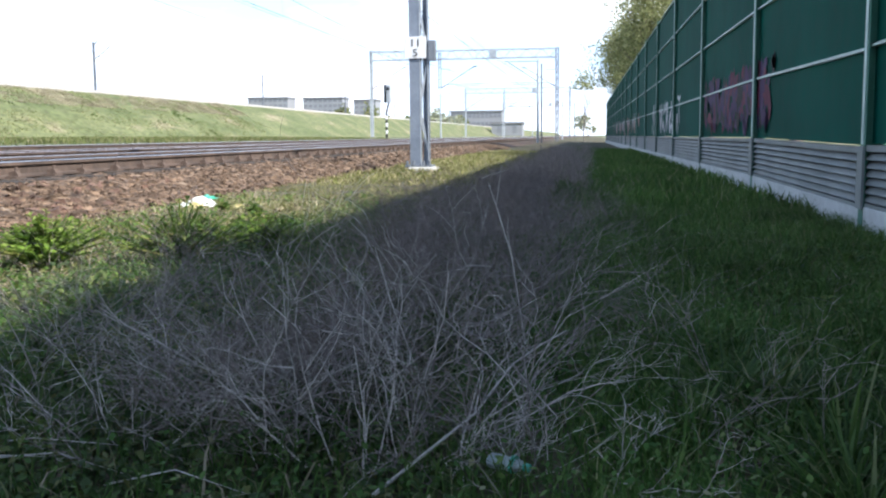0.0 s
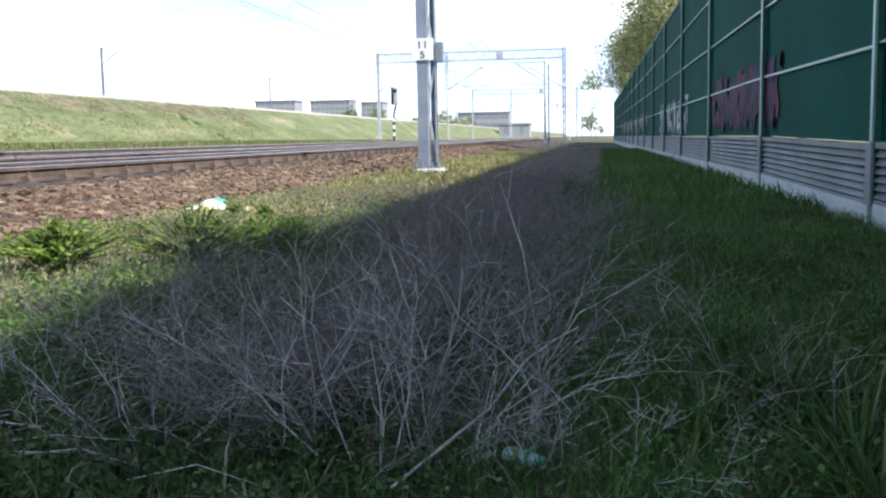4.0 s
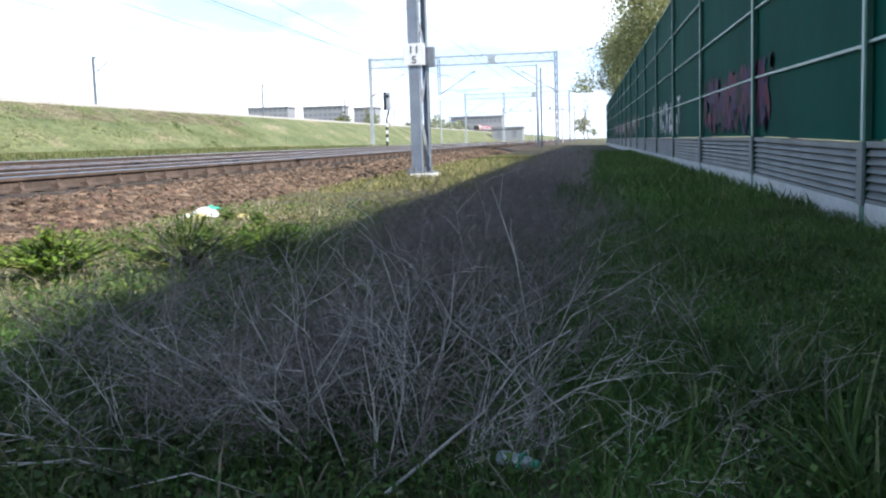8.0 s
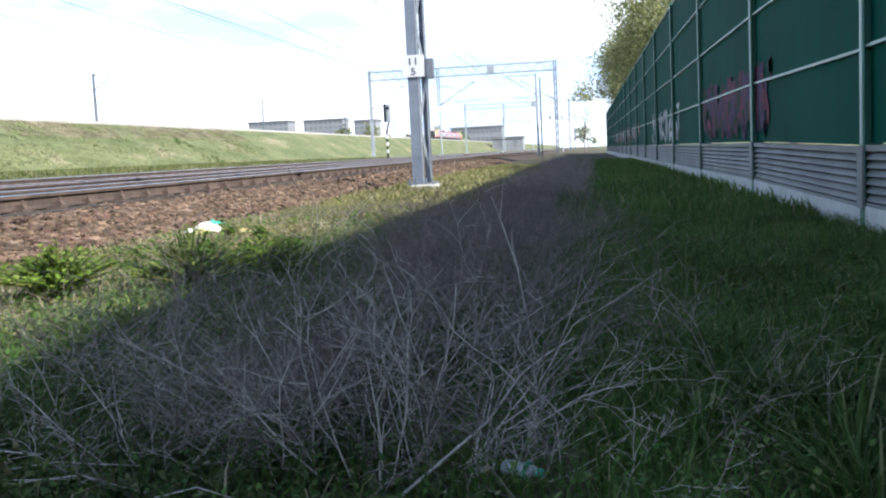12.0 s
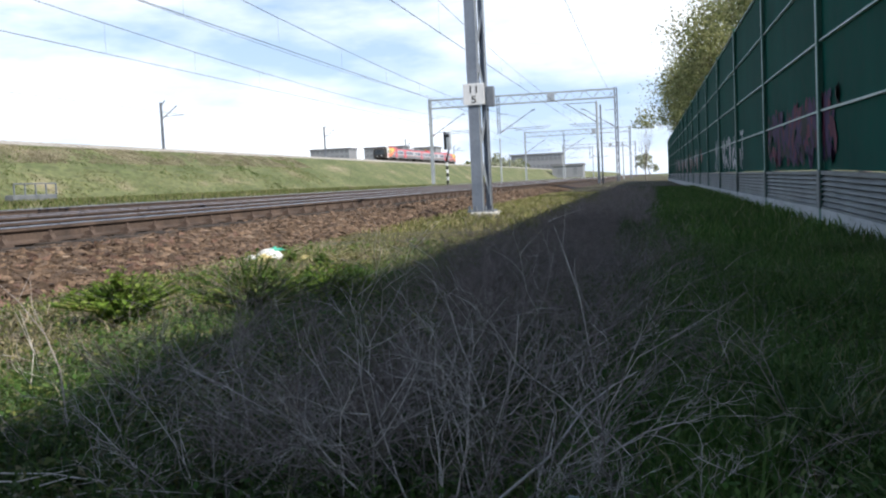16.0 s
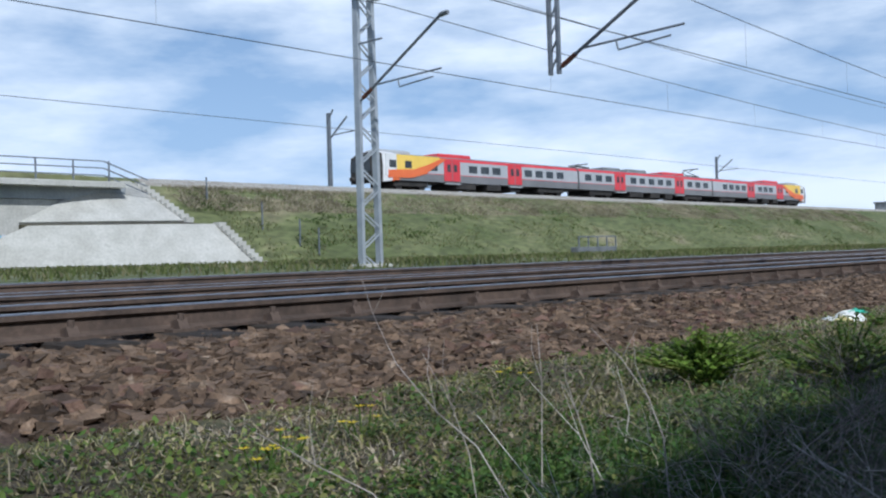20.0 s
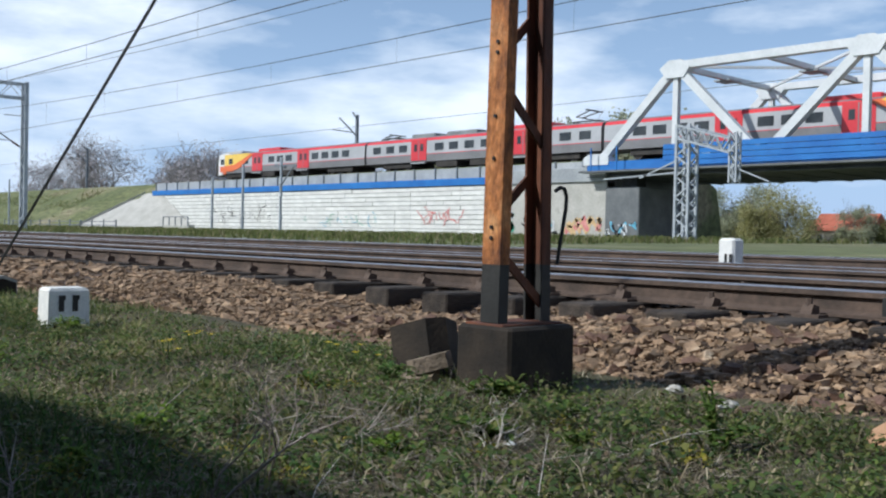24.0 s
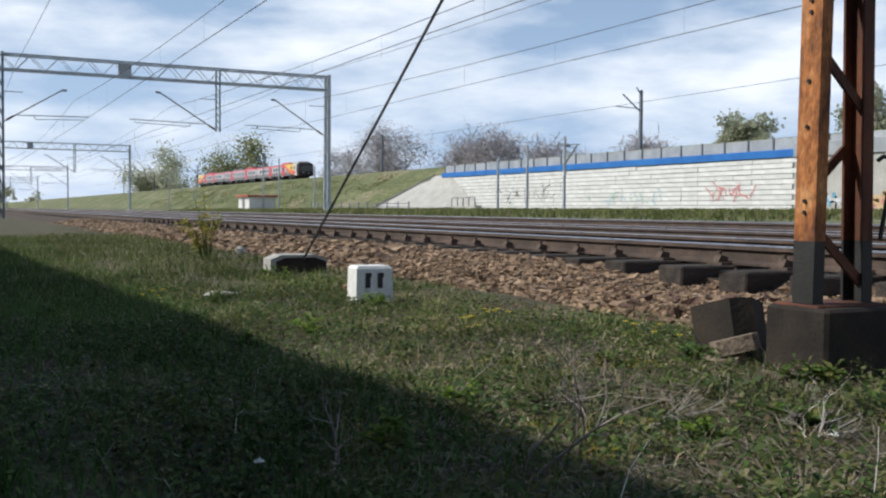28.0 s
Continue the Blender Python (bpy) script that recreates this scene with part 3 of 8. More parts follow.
def barrier_bay():
    """One bay of 4.7 m: plinth, louvred strip, three green panels in frames, and its post."""
    b = empty("noise_barrier_bay")
    tagged(b, "dark green noise barrier bay over a louvred strip and concrete plinth", "noise barrier", "noise barrier bays")
    part("plinth", MB().box(-0.05, 0.055, 0.012, 4.688, -0.5, 0.2, 0, 0.004), M["plinth"], b)
    lou = part("louvre_frame", MB().box(-0.045, 0.0, 0.015, 4.685, 0.56, 0.6).box(-0.045, 0.0, 0.015, 4.685, 0.2, 0.225), M["louvre"], b)
    # backing sheet coloured black to stand for the shade between the slats
    part("gap_shade", MB().box(0.0, 0.05, 0.015, 4.685, 0.2, 0.6), M["black_paint"], lou, "black backing sheet that paints the shade between the slats")
    for k in range(6):
        z = 0.245 + k * 0.054
        part("slat", MB().prism([(-0.045, z - 0.006), (-0.04, z - 0.012), (0.0, z + 0.026), (-0.008, z + 0.032)], "y", 0.02, 4.68), M["louvre"], lou)
    for z0, z1 in ((0.60, 1.24), (1.24, 1.97), (1.97, 2.71), (2.71, 3.45)):
        pn = part("panel", MB().box(0.005, 0.035, 0.015, 4.685, z0 + 0.012, z1 - 0.012), M["barrier"], b)
        part("frame_rail", MB().box(-0.03, 0.004, 0.015, 4.685, z1 - 0.012, z1 + 0.008, 0, 0.003), M["barrier_trim"], pn)
    q = [(-0.052, -0.06), (-0.042, -0.06), (-0.042, -0.006), (0.06, -0.006), (0.06, -0.06), (0.075, -0.06)]
    po = MB().prism(q + [(x, -y) for x, y in reversed(q)], "z", -0.5, BAR_TOP + 0.05)
    p = part("post", po, M["barrier_post"], b, "green painted steel post")
    part("cover_strip", MB().box(-0.058, -0.053, -0.028, 0.028, 0.62, BAR_TOP), M["barrier_trim"], p)
    part("louvre_clip", MB().box(-0.07, -0.053, -0.07, 0.07, 0.2, 0.61), M["louvre"], p)
    return b


bay = barrier_bay()
FIRST = 4.33         # the bay beside the viewer is shorter, and dips a little towards him
for k in range(-8, 17):
    if k > 0:
        copy_thing(bay, pose(BAR_X, BAR_Y0 + FIRST + (k - 1) * 4.93, 0) @ Matrix.Diagonal((1, 4.93 / BAR_STEP, 1, 1)))
    elif k < 0:
        # behind the viewer the barrier bears away from the line
        j, turn = -1 - k, radians(3.1)
        copy_thing(bay, pose(BAR_X + j * BAR_STEP * math.sin(turn), BAR_Y0 - BAR_STEP - j * BAR_STEP * math.cos(turn), -0.03, 0, 0, 3.1 if j else 0))
bay.matrix_basis = pose(BAR_X, BAR_Y0, -0.045, 0.6) @ Matrix.Diagonal((1, FIRST / BAR_STEP, 1, 1))


def strokes(name, label, seed, y0, y1, z0, z1, mats, count, width, x=BAR_X - 0.002, sway=0.3):
    """Sprayed writing: bent overlapping strokes with loops and breaks, lying on a panel's face."""
    rnd = random.Random(seed)
    t = empty(name, x, (y0 + y1) / 2, (z0 + z1) / 2)
    tagged(t, label, "graffiti")
    wy, wz = (y1 - y0) / 2, (z1 - z0) / 2
    for k in range(count):
        mb = MB()
        cy = wy * (2 * (k + rnd.random()) / count - 1) * 0.9
        p = Vector((cy + rnd.gauss(0, 0.1) * wy, wz * rnd.uniform(0.3, 1) * rnd.choice((-1, 1)), 0))
        a = math.atan2(-p.y, rnd.uniform(-1.5, 1.5) * sway)
        turn = rnd.gauss(0, 0.16)
        step = wz * rnd.uniform(0.17, 0.28)
        w = width * rnd.uniform(0.5, 1.1)
        prev = None
        for i in range(rnd.randint(7, 12)):
            s = Vector((-math.sin(a), math.cos(a), 0)) * w * (0.75 if i == 0 else rnd.uniform(0.85, 1.1))
            pair = (p - s, p + s)
            if prev:
                mb.face([(0.0002 * k * (-1 if x > 0 else 1), q.x, q.y) for q in (prev[0], prev[1], pair[1], pair[0])])
            prev = pair
            p = p + Vector((math.cos(a), math.sin(a), 0)) * step
            if abs(p.y) > wz or abs(p.x) > wy * 1.04:
                p.y, p.x = max(-wz, min(wz, p.y)), max(-wy * 1.04, min(wy * 1.04, p.x))
                a += math.pi * rnd.uniform(0.6, 0.85) * (1 if turn > 0 else -1)
            a += turn + rnd.gauss(0, 0.15)
            if rnd.random() < 0.16:
                a, turn = a + rnd.choice((-1, 1)) * rnd.uniform(0.9, 1.9), rnd.gauss(0, 0.3)
        part("stroke", mb, mats[k % len(mats)], t)
    return t


strokes("graffiti", "purple and dark blue spray-paint scrawl on green panels", 4, 10.2, 15.8, 0.7, 1.42, [M["graf_purple"], M["graf_black"], M["graf_purple"], M["graf_wine"]], 90, 0.085, BAR_X - 0.008)
strokes("graffiti", "tall white spray-paint letters on green panels", 5, 19.8, 28.4, 0.64, 1.42, [M["graf_white"]], 34, 0.07, BAR_X - 0.008, 0.05)
strokes("graffiti", "faded rose and white spray-paint patch on green panels", 6, 33.5, 66.0, 0.62, 1.42, [M["graf_rose"], M["graf_white"], M["graf_rose"]], 40, 0.2, BAR_X - 0.008, 0.15)


# ---- the upper line: banks, retaining wall, bridge ----
CREST, UP_RAIL, UP_AXIS = 5.28, 5.55, -49.4
FACE = -43.0         # plane of the retaining wall and of the near truss


def bank(name, sections, label):
    v, f = [], []
    n = len(sections[0][1])
    for y, prof in sections:
        v += [(x, y, z) for x, z in prof]
    for j in range(len(sections) - 1):
        f += [(j * n + i, j * n + i + 1, (j + 1) * n + i + 1, (j + 1) * n + i) for i in range(n - 1)]
    f = [tuple(q) for q in f]
    mb = MB()
    mb.v, mb.f, mb.m = v, f + [tuple(range(n)), tuple(range(len(v) - n, len(v)))], [0] * (len(f) + 2)
    return tagged(part(name, mb, M["bank"]), label, "embankment", kind="structure")


def section(foot, edge, step=0.0):
    return [(-58.5, 0.5), (-57.5, CREST - 1), (-55, CREST), (edge, CREST), (edge + (foot - edge) * 0.08, CREST - 0.28), (edge + (foot - edge) * 0.55, 2.9 + step), (foot, 0.55), (foot, 0.2)]


def far_bank(sign, y_from, cuts):
    secs = []
    for y, foot, edge in cuts:
        secs.append((y, section(foot, edge)))
    rnd = random.Random(3)
    y = cuts[-1][0]
    while abs(y) < 1500:
        y += sign * (6 if abs(y) < 200 else 80)
        secs.append((y, section(-36.8 + rnd.uniform(-0.06, 0.06), -45.6 + rnd.uniform(-0.05, 0.05))))
    return secs


bank("embankment_north", far_bank(1, 15.4, [(16.1, -43.6, -44.6), (22.8, -43.3, -44.9), (27.0, -38.4, -45.6), (34.0, -36.8, -45.8)]), "grassy railway embankment carrying the upper line")
bank("embankment_south", far_bank(-1, -33.0, [(-35.5, -43.5, -44.6), (-84.5, -43.6, -44.8), (-92.5, -38.4, -45.6), (-100.0, -36.8, -45.8)]), "grassy railway embankment behind a white retaining wall")

up = empty("railway_track", UP_AXIS, 0, UP_RAIL)
tagged(up, "railway track along the top of the embankment", "railway track", "parallel railway tracks")
for s in (-0.7175, 0.7175):
    part("rail", RAIL_ME, None, up).location = (s, 0, 0)
part("gravel_path", MB().prism([(3.2, -0.6), (3.2, -0.24), (3.9, -0.24), (4.6, -0.52), (4.6, -0.75)], "y", 26.0, 900), M["gravel"], up)
part("ballast_strip", MB().prism([(-2.6, -0.5), (-1.7, -0.16), (1.9, -0.16), (3.3, -0.3)], "y", -900, 900), M["ballast"], up)


def revetment(name, quad, label, fields=((0.0, 0.46, 1.3), (0.485, 1.0, 0.0))):
    """A paved cone: two fields of slabs with a ledge between, and a kerb of steps down its side."""
    a, b, c, d = (Vector(p) for p in quad)      # foot at the wall, foot at the side, top at the side, top at the wall
    t = empty(name)
    tagged(t, label, "revetment", "paved embankment cones")
    out = Vector((0.25, 0, 0.12))
    side = 1 if b.y > a.y else -1

    def at(u, w):
        return (a.lerp(b, u)).lerp(d.lerp(c, u), w) + out + Vector((0.2 * math.sin(u * math.pi), 0, 0))
    berm = len(fields) > 1
    for lo, hi, push in fields:
        rows = 3 if berm else 7
        for i in range(6):
            for j in range(rows):
                w0, w1 = lo + (hi - lo) * j / rows, lo + (hi - lo) * (j + 1) / rows
                q = [at(i / 6, w0), at((i + 1) / 6, w0), at((i + 1) / 6, w1), at(i / 6, w1)]
                # the lower field stands out on a berm, the upper one is set back
                us = (i / 6, (i + 1) / 6, (i + 1) / 6, i / 6)
                q = [p + (Vector((0.3 + (push - 0.3) * w / 0.46, 0, 0)) if push else Vector((0, -0.65 * u * side * berm, 0.12 * berm))) for p, w, u in zip(q, (w0, w0, w1, w1), us)]
                part("slab", MB().solid(q, [p - Vector((0.3, 0, 0.3)) for p in q]), M["concrete"], t)
    if not berm:
        for k in range(26):
            p, n = at(1.0, k / 26), at(1.0, (k + 1) / 26)
            part("kerb", MB().bar(p + Vector((0.1, 0, 0.02)), n + Vector((0.1, 0, 0.02)), 0.35, 0.2), M["concrete"], t)
        return t
    q = [at(0, 0.455) + Vector((1.26, 0, -0.04)), at(1, 0.455) + Vector((1.26, 0, -0.04)), at(1, 0.49) - Vector((0.1, 0, 0)), at(0, 0.49) - Vector((0.1, 0, 0))]
    part("ledge", MB().solid(q, [p - Vector((0.1, 0, 0.25)) for p in q]), M["soil"], t, "weed-grown ledge")
    for k in range(22):
        w = k / 22
        p = at(1.0, w) + (Vector((0.45 + 2.17 * w, 0, 0.03)) if w < 0.47 else Vector((0.15, -0.65 * side, 0.15)))
        part("step", MB().box(p.x - 0.3, p.x + 0.2, min(p.y, p.y + side * 0.4), max(p.y, p.y + side * 0.4), p.z - 0.2, p.z + 0.05), M["concrete"], t)
    return t


revetment("paved_cone", [(-43.1, 15.2, 0.85), (-37.8, 27.2, 0.7), (-44.6, 25.7, 4.8), (-43.2, 22.8, 4.6)], "pale concrete paved cone at the bridge abutment, in two fields")
revetment("paved_cone", [(-43.0, -79.0, 1.1), (-37.8, -92.6, 0.5), (-44.2, -90.0, 4.2), (-43.2, -84.6, 3.95)], "pale concrete paved cone at the end of the white wall", ((0.0, 1.0, 0.0),))


def retaining_wall():
    w = empty("retaining_wall", FACE, 0, 0)
    tagged(w, "white painted block retaining wall with blue coping band and grey parapet", "retaining wall", kind="structure")
    part("backing", MB().box(-0.6, -0.05, -86.0, -33.3, 0.4, 3.98), M["joint"], w)
    course = 0.305
    kinds = [MB().box(-0.05, 0.03, -L / 2 + 0.004, L / 2 - 0.004, 0.022, course - 0.022, 0, 0.016).mesh("block", M["white_block"]) for L in (1.6, 2.4)]
    rnd = random.Random(11)
    for r in range(10):
        y = -41.6 + (0.8 if r % 2 else 0)
        while y > -86.5:
            k = rnd.choice((0, 1, 1))
            L = (1.6, 2.4)[k]
            ob = part("block", kinds[k], None, w)
            ob.location = (rnd.uniform(-0.03, 0.03), y - L / 2, 0.9 + r * course)
            y -= L
    part("coping", MB().box(-0.6, 0.12, -86.6, -33.4, 3.98, 4.42, 0, 0.03), M["blue"], w, "blue painted coping band")
    for k in range(26):
        y0 = -86.8 + k * 2.06
        part("parapet_panel", MB().box(-0.5, -0.42, y0 + 0.05, y0 + 2.01, 4.42, 5.12, 0, 0.02), M["parapet"], w)
        part("parapet_post", MB().box(-0.42, -0.34, y0 - 0.05, y0 + 0.05, 4.42, 5.2), M["galv_dark"], w)
    return w


retaining_wall()


def abutment(y0, y1, wing, label):
    t = empty("bridge_abutment", FACE, 0, 0)
    tagged(t, label, "abutment", kind="structure")
    lo, hi = min(y0, y1), max(y0, y1)
    part("pier", MB().box(-3.0, 0.15, lo, hi, 0.3, 3.6, 0, 0.05), M["bridge_grey"], t, "dark grey pier")
    part("back_wall", MB().box(-11.5, -0.9, -35.4 if y0 < 0 else 15.7, -35.0 if y0 < 0 else 16.0, 0.3, 4.4), M["bridge_grey"], t)
    for k in (-0.9,):
        part("bearing", MB().box(k - 0.4, k + 0.4, (lo + hi) / 2 - 0.5, (lo + hi) / 2 + 0.5, 3.6, 4.12), M["black_paint"], t)
    a, b = min(wing), max(wing)
    part("wing_wall", MB().box(-0.8, 0.02, a, b, 0.3, 3.95, 0, 0.03), M["concrete"], t, "pale concrete wing wall")
    part("wing_coping", MB().box(-0.9, 0.14, a, b, 3.95, 4.75, 0, 0.04), M["parapet"], t)
    return t


abutment(-33.3, -31.05, (-41.5, -33.3), "grey bridge abutment with graffiti beside the white wall")
abutment(13.0, 15.2, (15.2, 24.0), "grey bridge abutment with graffiti beside the paved cone")
strokes("graffiti", "black and white spray-paint tag on the dark pier", 8, -33.1, -31.2, 0.95, 1.75, [M["graf_white"], M["graf_black"], M["graf_blue"]], 12, 0.07, FACE + 0.17, 0.25)
strokes("graffiti", "orange and white spray-paint lettering on the wing wall", 9, -36.2, -33.7, 1.0, 1.95, [M["graf_orange"], M["graf_orange"], M["graf_red"]], 16, 0.16, FACE + 0.04, 0.2)
strokes("graffiti", "black and blue spray-paint lettering on the wing wall", 10, -39.6, -36.8, 1.0, 1.9, [M["graf_black"], M["graf_white"], M["graf_blue"]], 14, 0.09, FACE + 0.04, 0.25)
strokes("graffiti", "green spray-paint patch on the wing wall", 12, -41.3, -40.2, 1.1, 2.6, [M["graf_green"], M["graf_white"]], 7, 0.2, FACE + 0.04, 0.2)
strokes("graffiti", "pale blue bubble spray lettering on the wing wall", 13, 15.7, 19.2, 1.6, 2.5, [M["graf_blue"], M["graf_white"], M["graf_blue"]], 14, 0.2, FACE + 0.04, 0.3)
strokes("graffiti", "faint red spray tag on the wing wall", 14, 15.4, 17.4, 1.0, 1.5, [M["graf_red"]], 5, 0.06, FACE + 0.04, 0.3)
strokes("graffiti", "black and white spray figures on the dark pier", 15, 13.2, 14.9, 0.9, 2.4, [M["graf_white"], M["graf_black"]], 8, 0.1, FACE + 0.17, 0.25)
strokes("graffiti", "faint red spray tag on white blocks", 16, -49.0, -44.5, 1.4, 2.7, [M["graf_red"]], 12, 0.05, FACE + 0.06, 0.3)
strokes("graffiti", "thin black spray squiggles on white blocks", 17, -76.0, -66.0, 1.4, 2.9, [M["graf_black"]], 16, 0.03, FACE + 0.06, 0.15)
strokes("graffiti", "thin green spray squiggles on white blocks", 18, -62.0, -52.0, 1.2, 2.4, [M["graf_green"], M["graf_blue"]], 12, 0.03, FACE + 0.06, 0.15)


# ---- the truss bridge ----
E0, PANEL, Z_BOT, Z_TOP = -33.9, 9.83, 5.0, 9.85


def bridge():
    t = empty("truss_bridge", 0, 0, 0)
    tagged(t, "white steel truss railway bridge with blue deck girders", "railway bridge")
    n = 5
    end = E0 + n * PANEL
    for x, depth in ((FACE, 0.5), (FACE - 9.6, 0.5)):
        part("top_chord", MB().box(x - 0.25, x + 0.25, E0 + PANEL / 2 - 0.5, end - PANEL / 2 + 0.5, Z_TOP - 0.3, Z_TOP + 0.08), M["truss_white"], t)
        part("bottom_chord", MB().box(x - 0.25, x + 0.25, E0 - 0.6, end + 0.6, 4.5, Z_BOT), M["blue"], t, "blue bottom chord girder")
        for k in range(n):
            y0, ym, y1 = E0 + k * PANEL, E0 + (k + 0.5) * PANEL, E0 + (k + 1) * PANEL
            part("diagonal", MB().bar((x, y0 + 0.15, Z_BOT), (x, ym, Z_TOP - 0.15), 0.42, 0.42, up=(1, 0, 0)), M["truss_white"], t)
            part("diagonal", MB().bar((x, ym, Z_TOP - 0.15), (x, y1 - 0.15, Z_BOT), 0.42, 0.42, up=(1, 0, 0)), M["truss_white"], t)
            part("vertical", MB().bar((x, ym, Z_BOT), (x, ym, Z_TOP - 0.3), 0.3, 0.3), M["truss_white"], t)
            part("gusset", MB().prism([(ym - 0.9, Z_TOP - 0.22), (ym - 0.55, Z_TOP - 0.75), (ym + 0.55, Z_TOP - 0.75), (ym + 0.9, Z_TOP - 0.22), (ym + 0.35, Z_TOP + 0.16), (ym - 0.35, Z_TOP + 0.16)], "x", x - 0.28, x + 0.28), M["truss_white"], t)
        for k in range(n + 1):
            yk = E0 + k * PANEL
            part("gusset", MB().prism([(yk - 0.85, Z_BOT - 0.18), (yk + 0.85, Z_BOT - 0.18), (yk + 0.85, Z_BOT + 0.22), (yk + 0.5, Z_BOT + 0.42), (yk - 0.5, Z_BOT + 0.42), (yk - 0.85, Z_BOT + 0.22)], "x", x - 0.29, x + 0.29), M["truss_white"], t)
    for k in range(2 * n - 1):
        y = E0 + (k / 2 + 0.5) * PANEL
        part("top_strut", MB().box(FACE - 9.4, FACE - 0.2, y - 0.14, y + 0.14, Z_TOP - 0.28, Z_TOP - 0.02), M["truss_white"], t)
        part("strut_plate", MB().box(FACE - 5.4, FACE - 4.2, y - 0.5, y + 0.5, Z_TOP - 0.36, Z_TOP - 0.28), M["parapet"], t)
    for k in range(n - 1):
        ya, yb = E0 + (k + 0.5) * PANEL, E0 + (k + 1.5) * PANEL
        part("wind_brace", MB().bar((FACE - 0.3, ya, Z_TOP - 0.12), (FACE - 9.3, yb, Z_TOP - 0.12), 0.13), M["truss_white"], t)
        part("wind_brace", MB().bar((FACE - 9.3, ya, Z_TOP - 0.14), (FACE - 0.3, yb, Z_TOP - 0.14), 0.13), M["truss_white"], t)
    part("deck", MB().box(FACE - 9.2, FACE - 0.4, E0 - 0.8, end + 0.8, 4.24, 5.0), M["bridge_grey"], t, "dark steel deck")
    for k in range(26):
        y = E0 + k * PANEL / 5
        part("cross_girder", MB().box(FACE - 9.4, FACE - 0.26, y - 0.09, y + 0.09, 4.2, 4.62), M["bridge_grey"], t)
    part("edge_girder", MB().box(FACE - 0.3, FACE - 0.2, E0 - 0.6, end + 0.6, 4.14, 4.6), M["bridge_grey"], t)
    for z in (4.15, 4.42):
        part("edge_flange", MB().box(FACE - 0.2, FACE + 0.16, E0 - 0.6, end + 0.6, z, z + 0.05), M["bridge_grey"], t)
    part("walkway", MB().box(FACE + 0.26, FACE + 1.0, E0 - 0.6, end + 0.6, 4.36, 4.46), M["bridge_grey"], t)
    # boarded blue screen along the western half
    for k in range(4):
        part("screen_board", MB().box(FACE + 0.3, FACE + 0.36, -29.5, -8.9, 4.62 + k * 0.28, 4.87 + k * 0.28, 0, 0.02), M["blue"], t, "blue corrugated screen board")
    yk = E0
    while yk < 23.5:
        if yk < -30.5 or yk > -8.5:
            part("railing_post", MB().bar((FACE + 0.7, yk, 4.46), (FACE + 0.7, yk, 5.72), 0.06), M["blue"] if yk < 15.5 else M["galv_dark"], t)
        yk += 1.72
    for z in (5.05, 5.38, 5.7):
        part("rail_bar", MB().bar((FACE + 0.7, -8.5, z), (FACE + 0.7, 15.6, z), 0.05), M["blue"], t)
        part("rail_bar", MB().bar((FACE + 0.7, 15.6, z), (FACE + 0.7, 22.6, z), 0.05), M["galv_dark"], t)
        part("rail_bar", MB().bar((FACE + 0.7, 22.6, z), (FACE + 0.4, 25.0, z - 0.75), 0.05), M["galv_dark"], t)
    part("approach_slab", MB().box(FACE - 0.9, FACE + 0.9, 15.6, 23.6, 4.5, 4.76, 0, 0.04), M["concrete"], t)
    return t


bridge()
# ---- catenary portals, masts and wires ----
WIRE_RUNS = ((-5.9, 5.1, 6.5), (-10.95, 5.06, 6.4), (-16.8, 5.3, 6.7))     # place, contact height, carrier height
PORTAL_Z = 8.7
PORTALS = (16.2, 93.0, 168.0, 245.0, -56.4, -130.0, -205.0, -280.0)


def lattice(mb, a, b, width, step, up, chord=0.09, lace=0.05):
    """A four-chord lattice girder from a to b."""
    a, b = Vector(a), Vector(b)
    d = (b - a).normalized()
    u = Vector(up)
    s = d.cross(u).normalized()
    L = (b - a).length
    corners = [(s * p + u * q) * (width / 2) for p in (-1, 1) for q in (-1, 1)]
    for c in corners:
        mb.bar(a + c, b + c, chord)
    n = max(2, int(L / step))
    for k in range(n):
        p, q = a + d * (L * k / n), a + d * (L * (k + 1) / n)
        for c1, c2 in ((0, 1), (2, 3), (0, 2), (1, 3)):
            i, j = (c1, c2) if k % 2 else (c2, c1)
            mb.bar(p + corners[i], q + corners[j], lace)
    return mb


def cantilever(parent, x, y, zlow, ztop, reach, steady=4.2):
    """A hinged arm with its tie, steady arm and insulators; reach is signed along x."""
    s = 1 if reach > 0 else -1
    tip = x + reach
    k = (ztop - zlow) / abs(reach)
    arm = part("cantilever", MB().bar((x, y, zlow), (tip, y, ztop), 0.075, n=6), M["galv_dark"], parent)
    part("tie", MB().bar((x, y, ztop - 0.25), (x + s * 0.9, y, ztop - 0.25), 0.04), M["galv_dark"], arm)
    part("insulator", MB().bar((x + s * 0.1, y, zlow + 0.1 * k), (x + s * 0.45, y, zlow + 0.45 * k), 0.11, n=8), M["brown_rust"], arm)
    zs = zlow + 0.36
    part("steady_arm", MB().bar((x + s * 0.6, y, zs - 0.02), (x + s * steady, y, zs + 0.05), 0.05, n=5), M["galv_dark"], arm)
    part("registration_arm", MB().tube([(x + s * 1.45, y, zs), (x + s * 1.5, y, zs - 0.2), (x + s * (steady - 0.3), y, zs - 0.12)], 0.02, 5), M["galv_dark"], arm)
    part("end_clip", MB().bar((tip - s * 0.1, y, ztop - 0.05), (tip + s * 0.18, y, ztop - 0.02), 0.12, n=6), M["galv_dark"], arm)


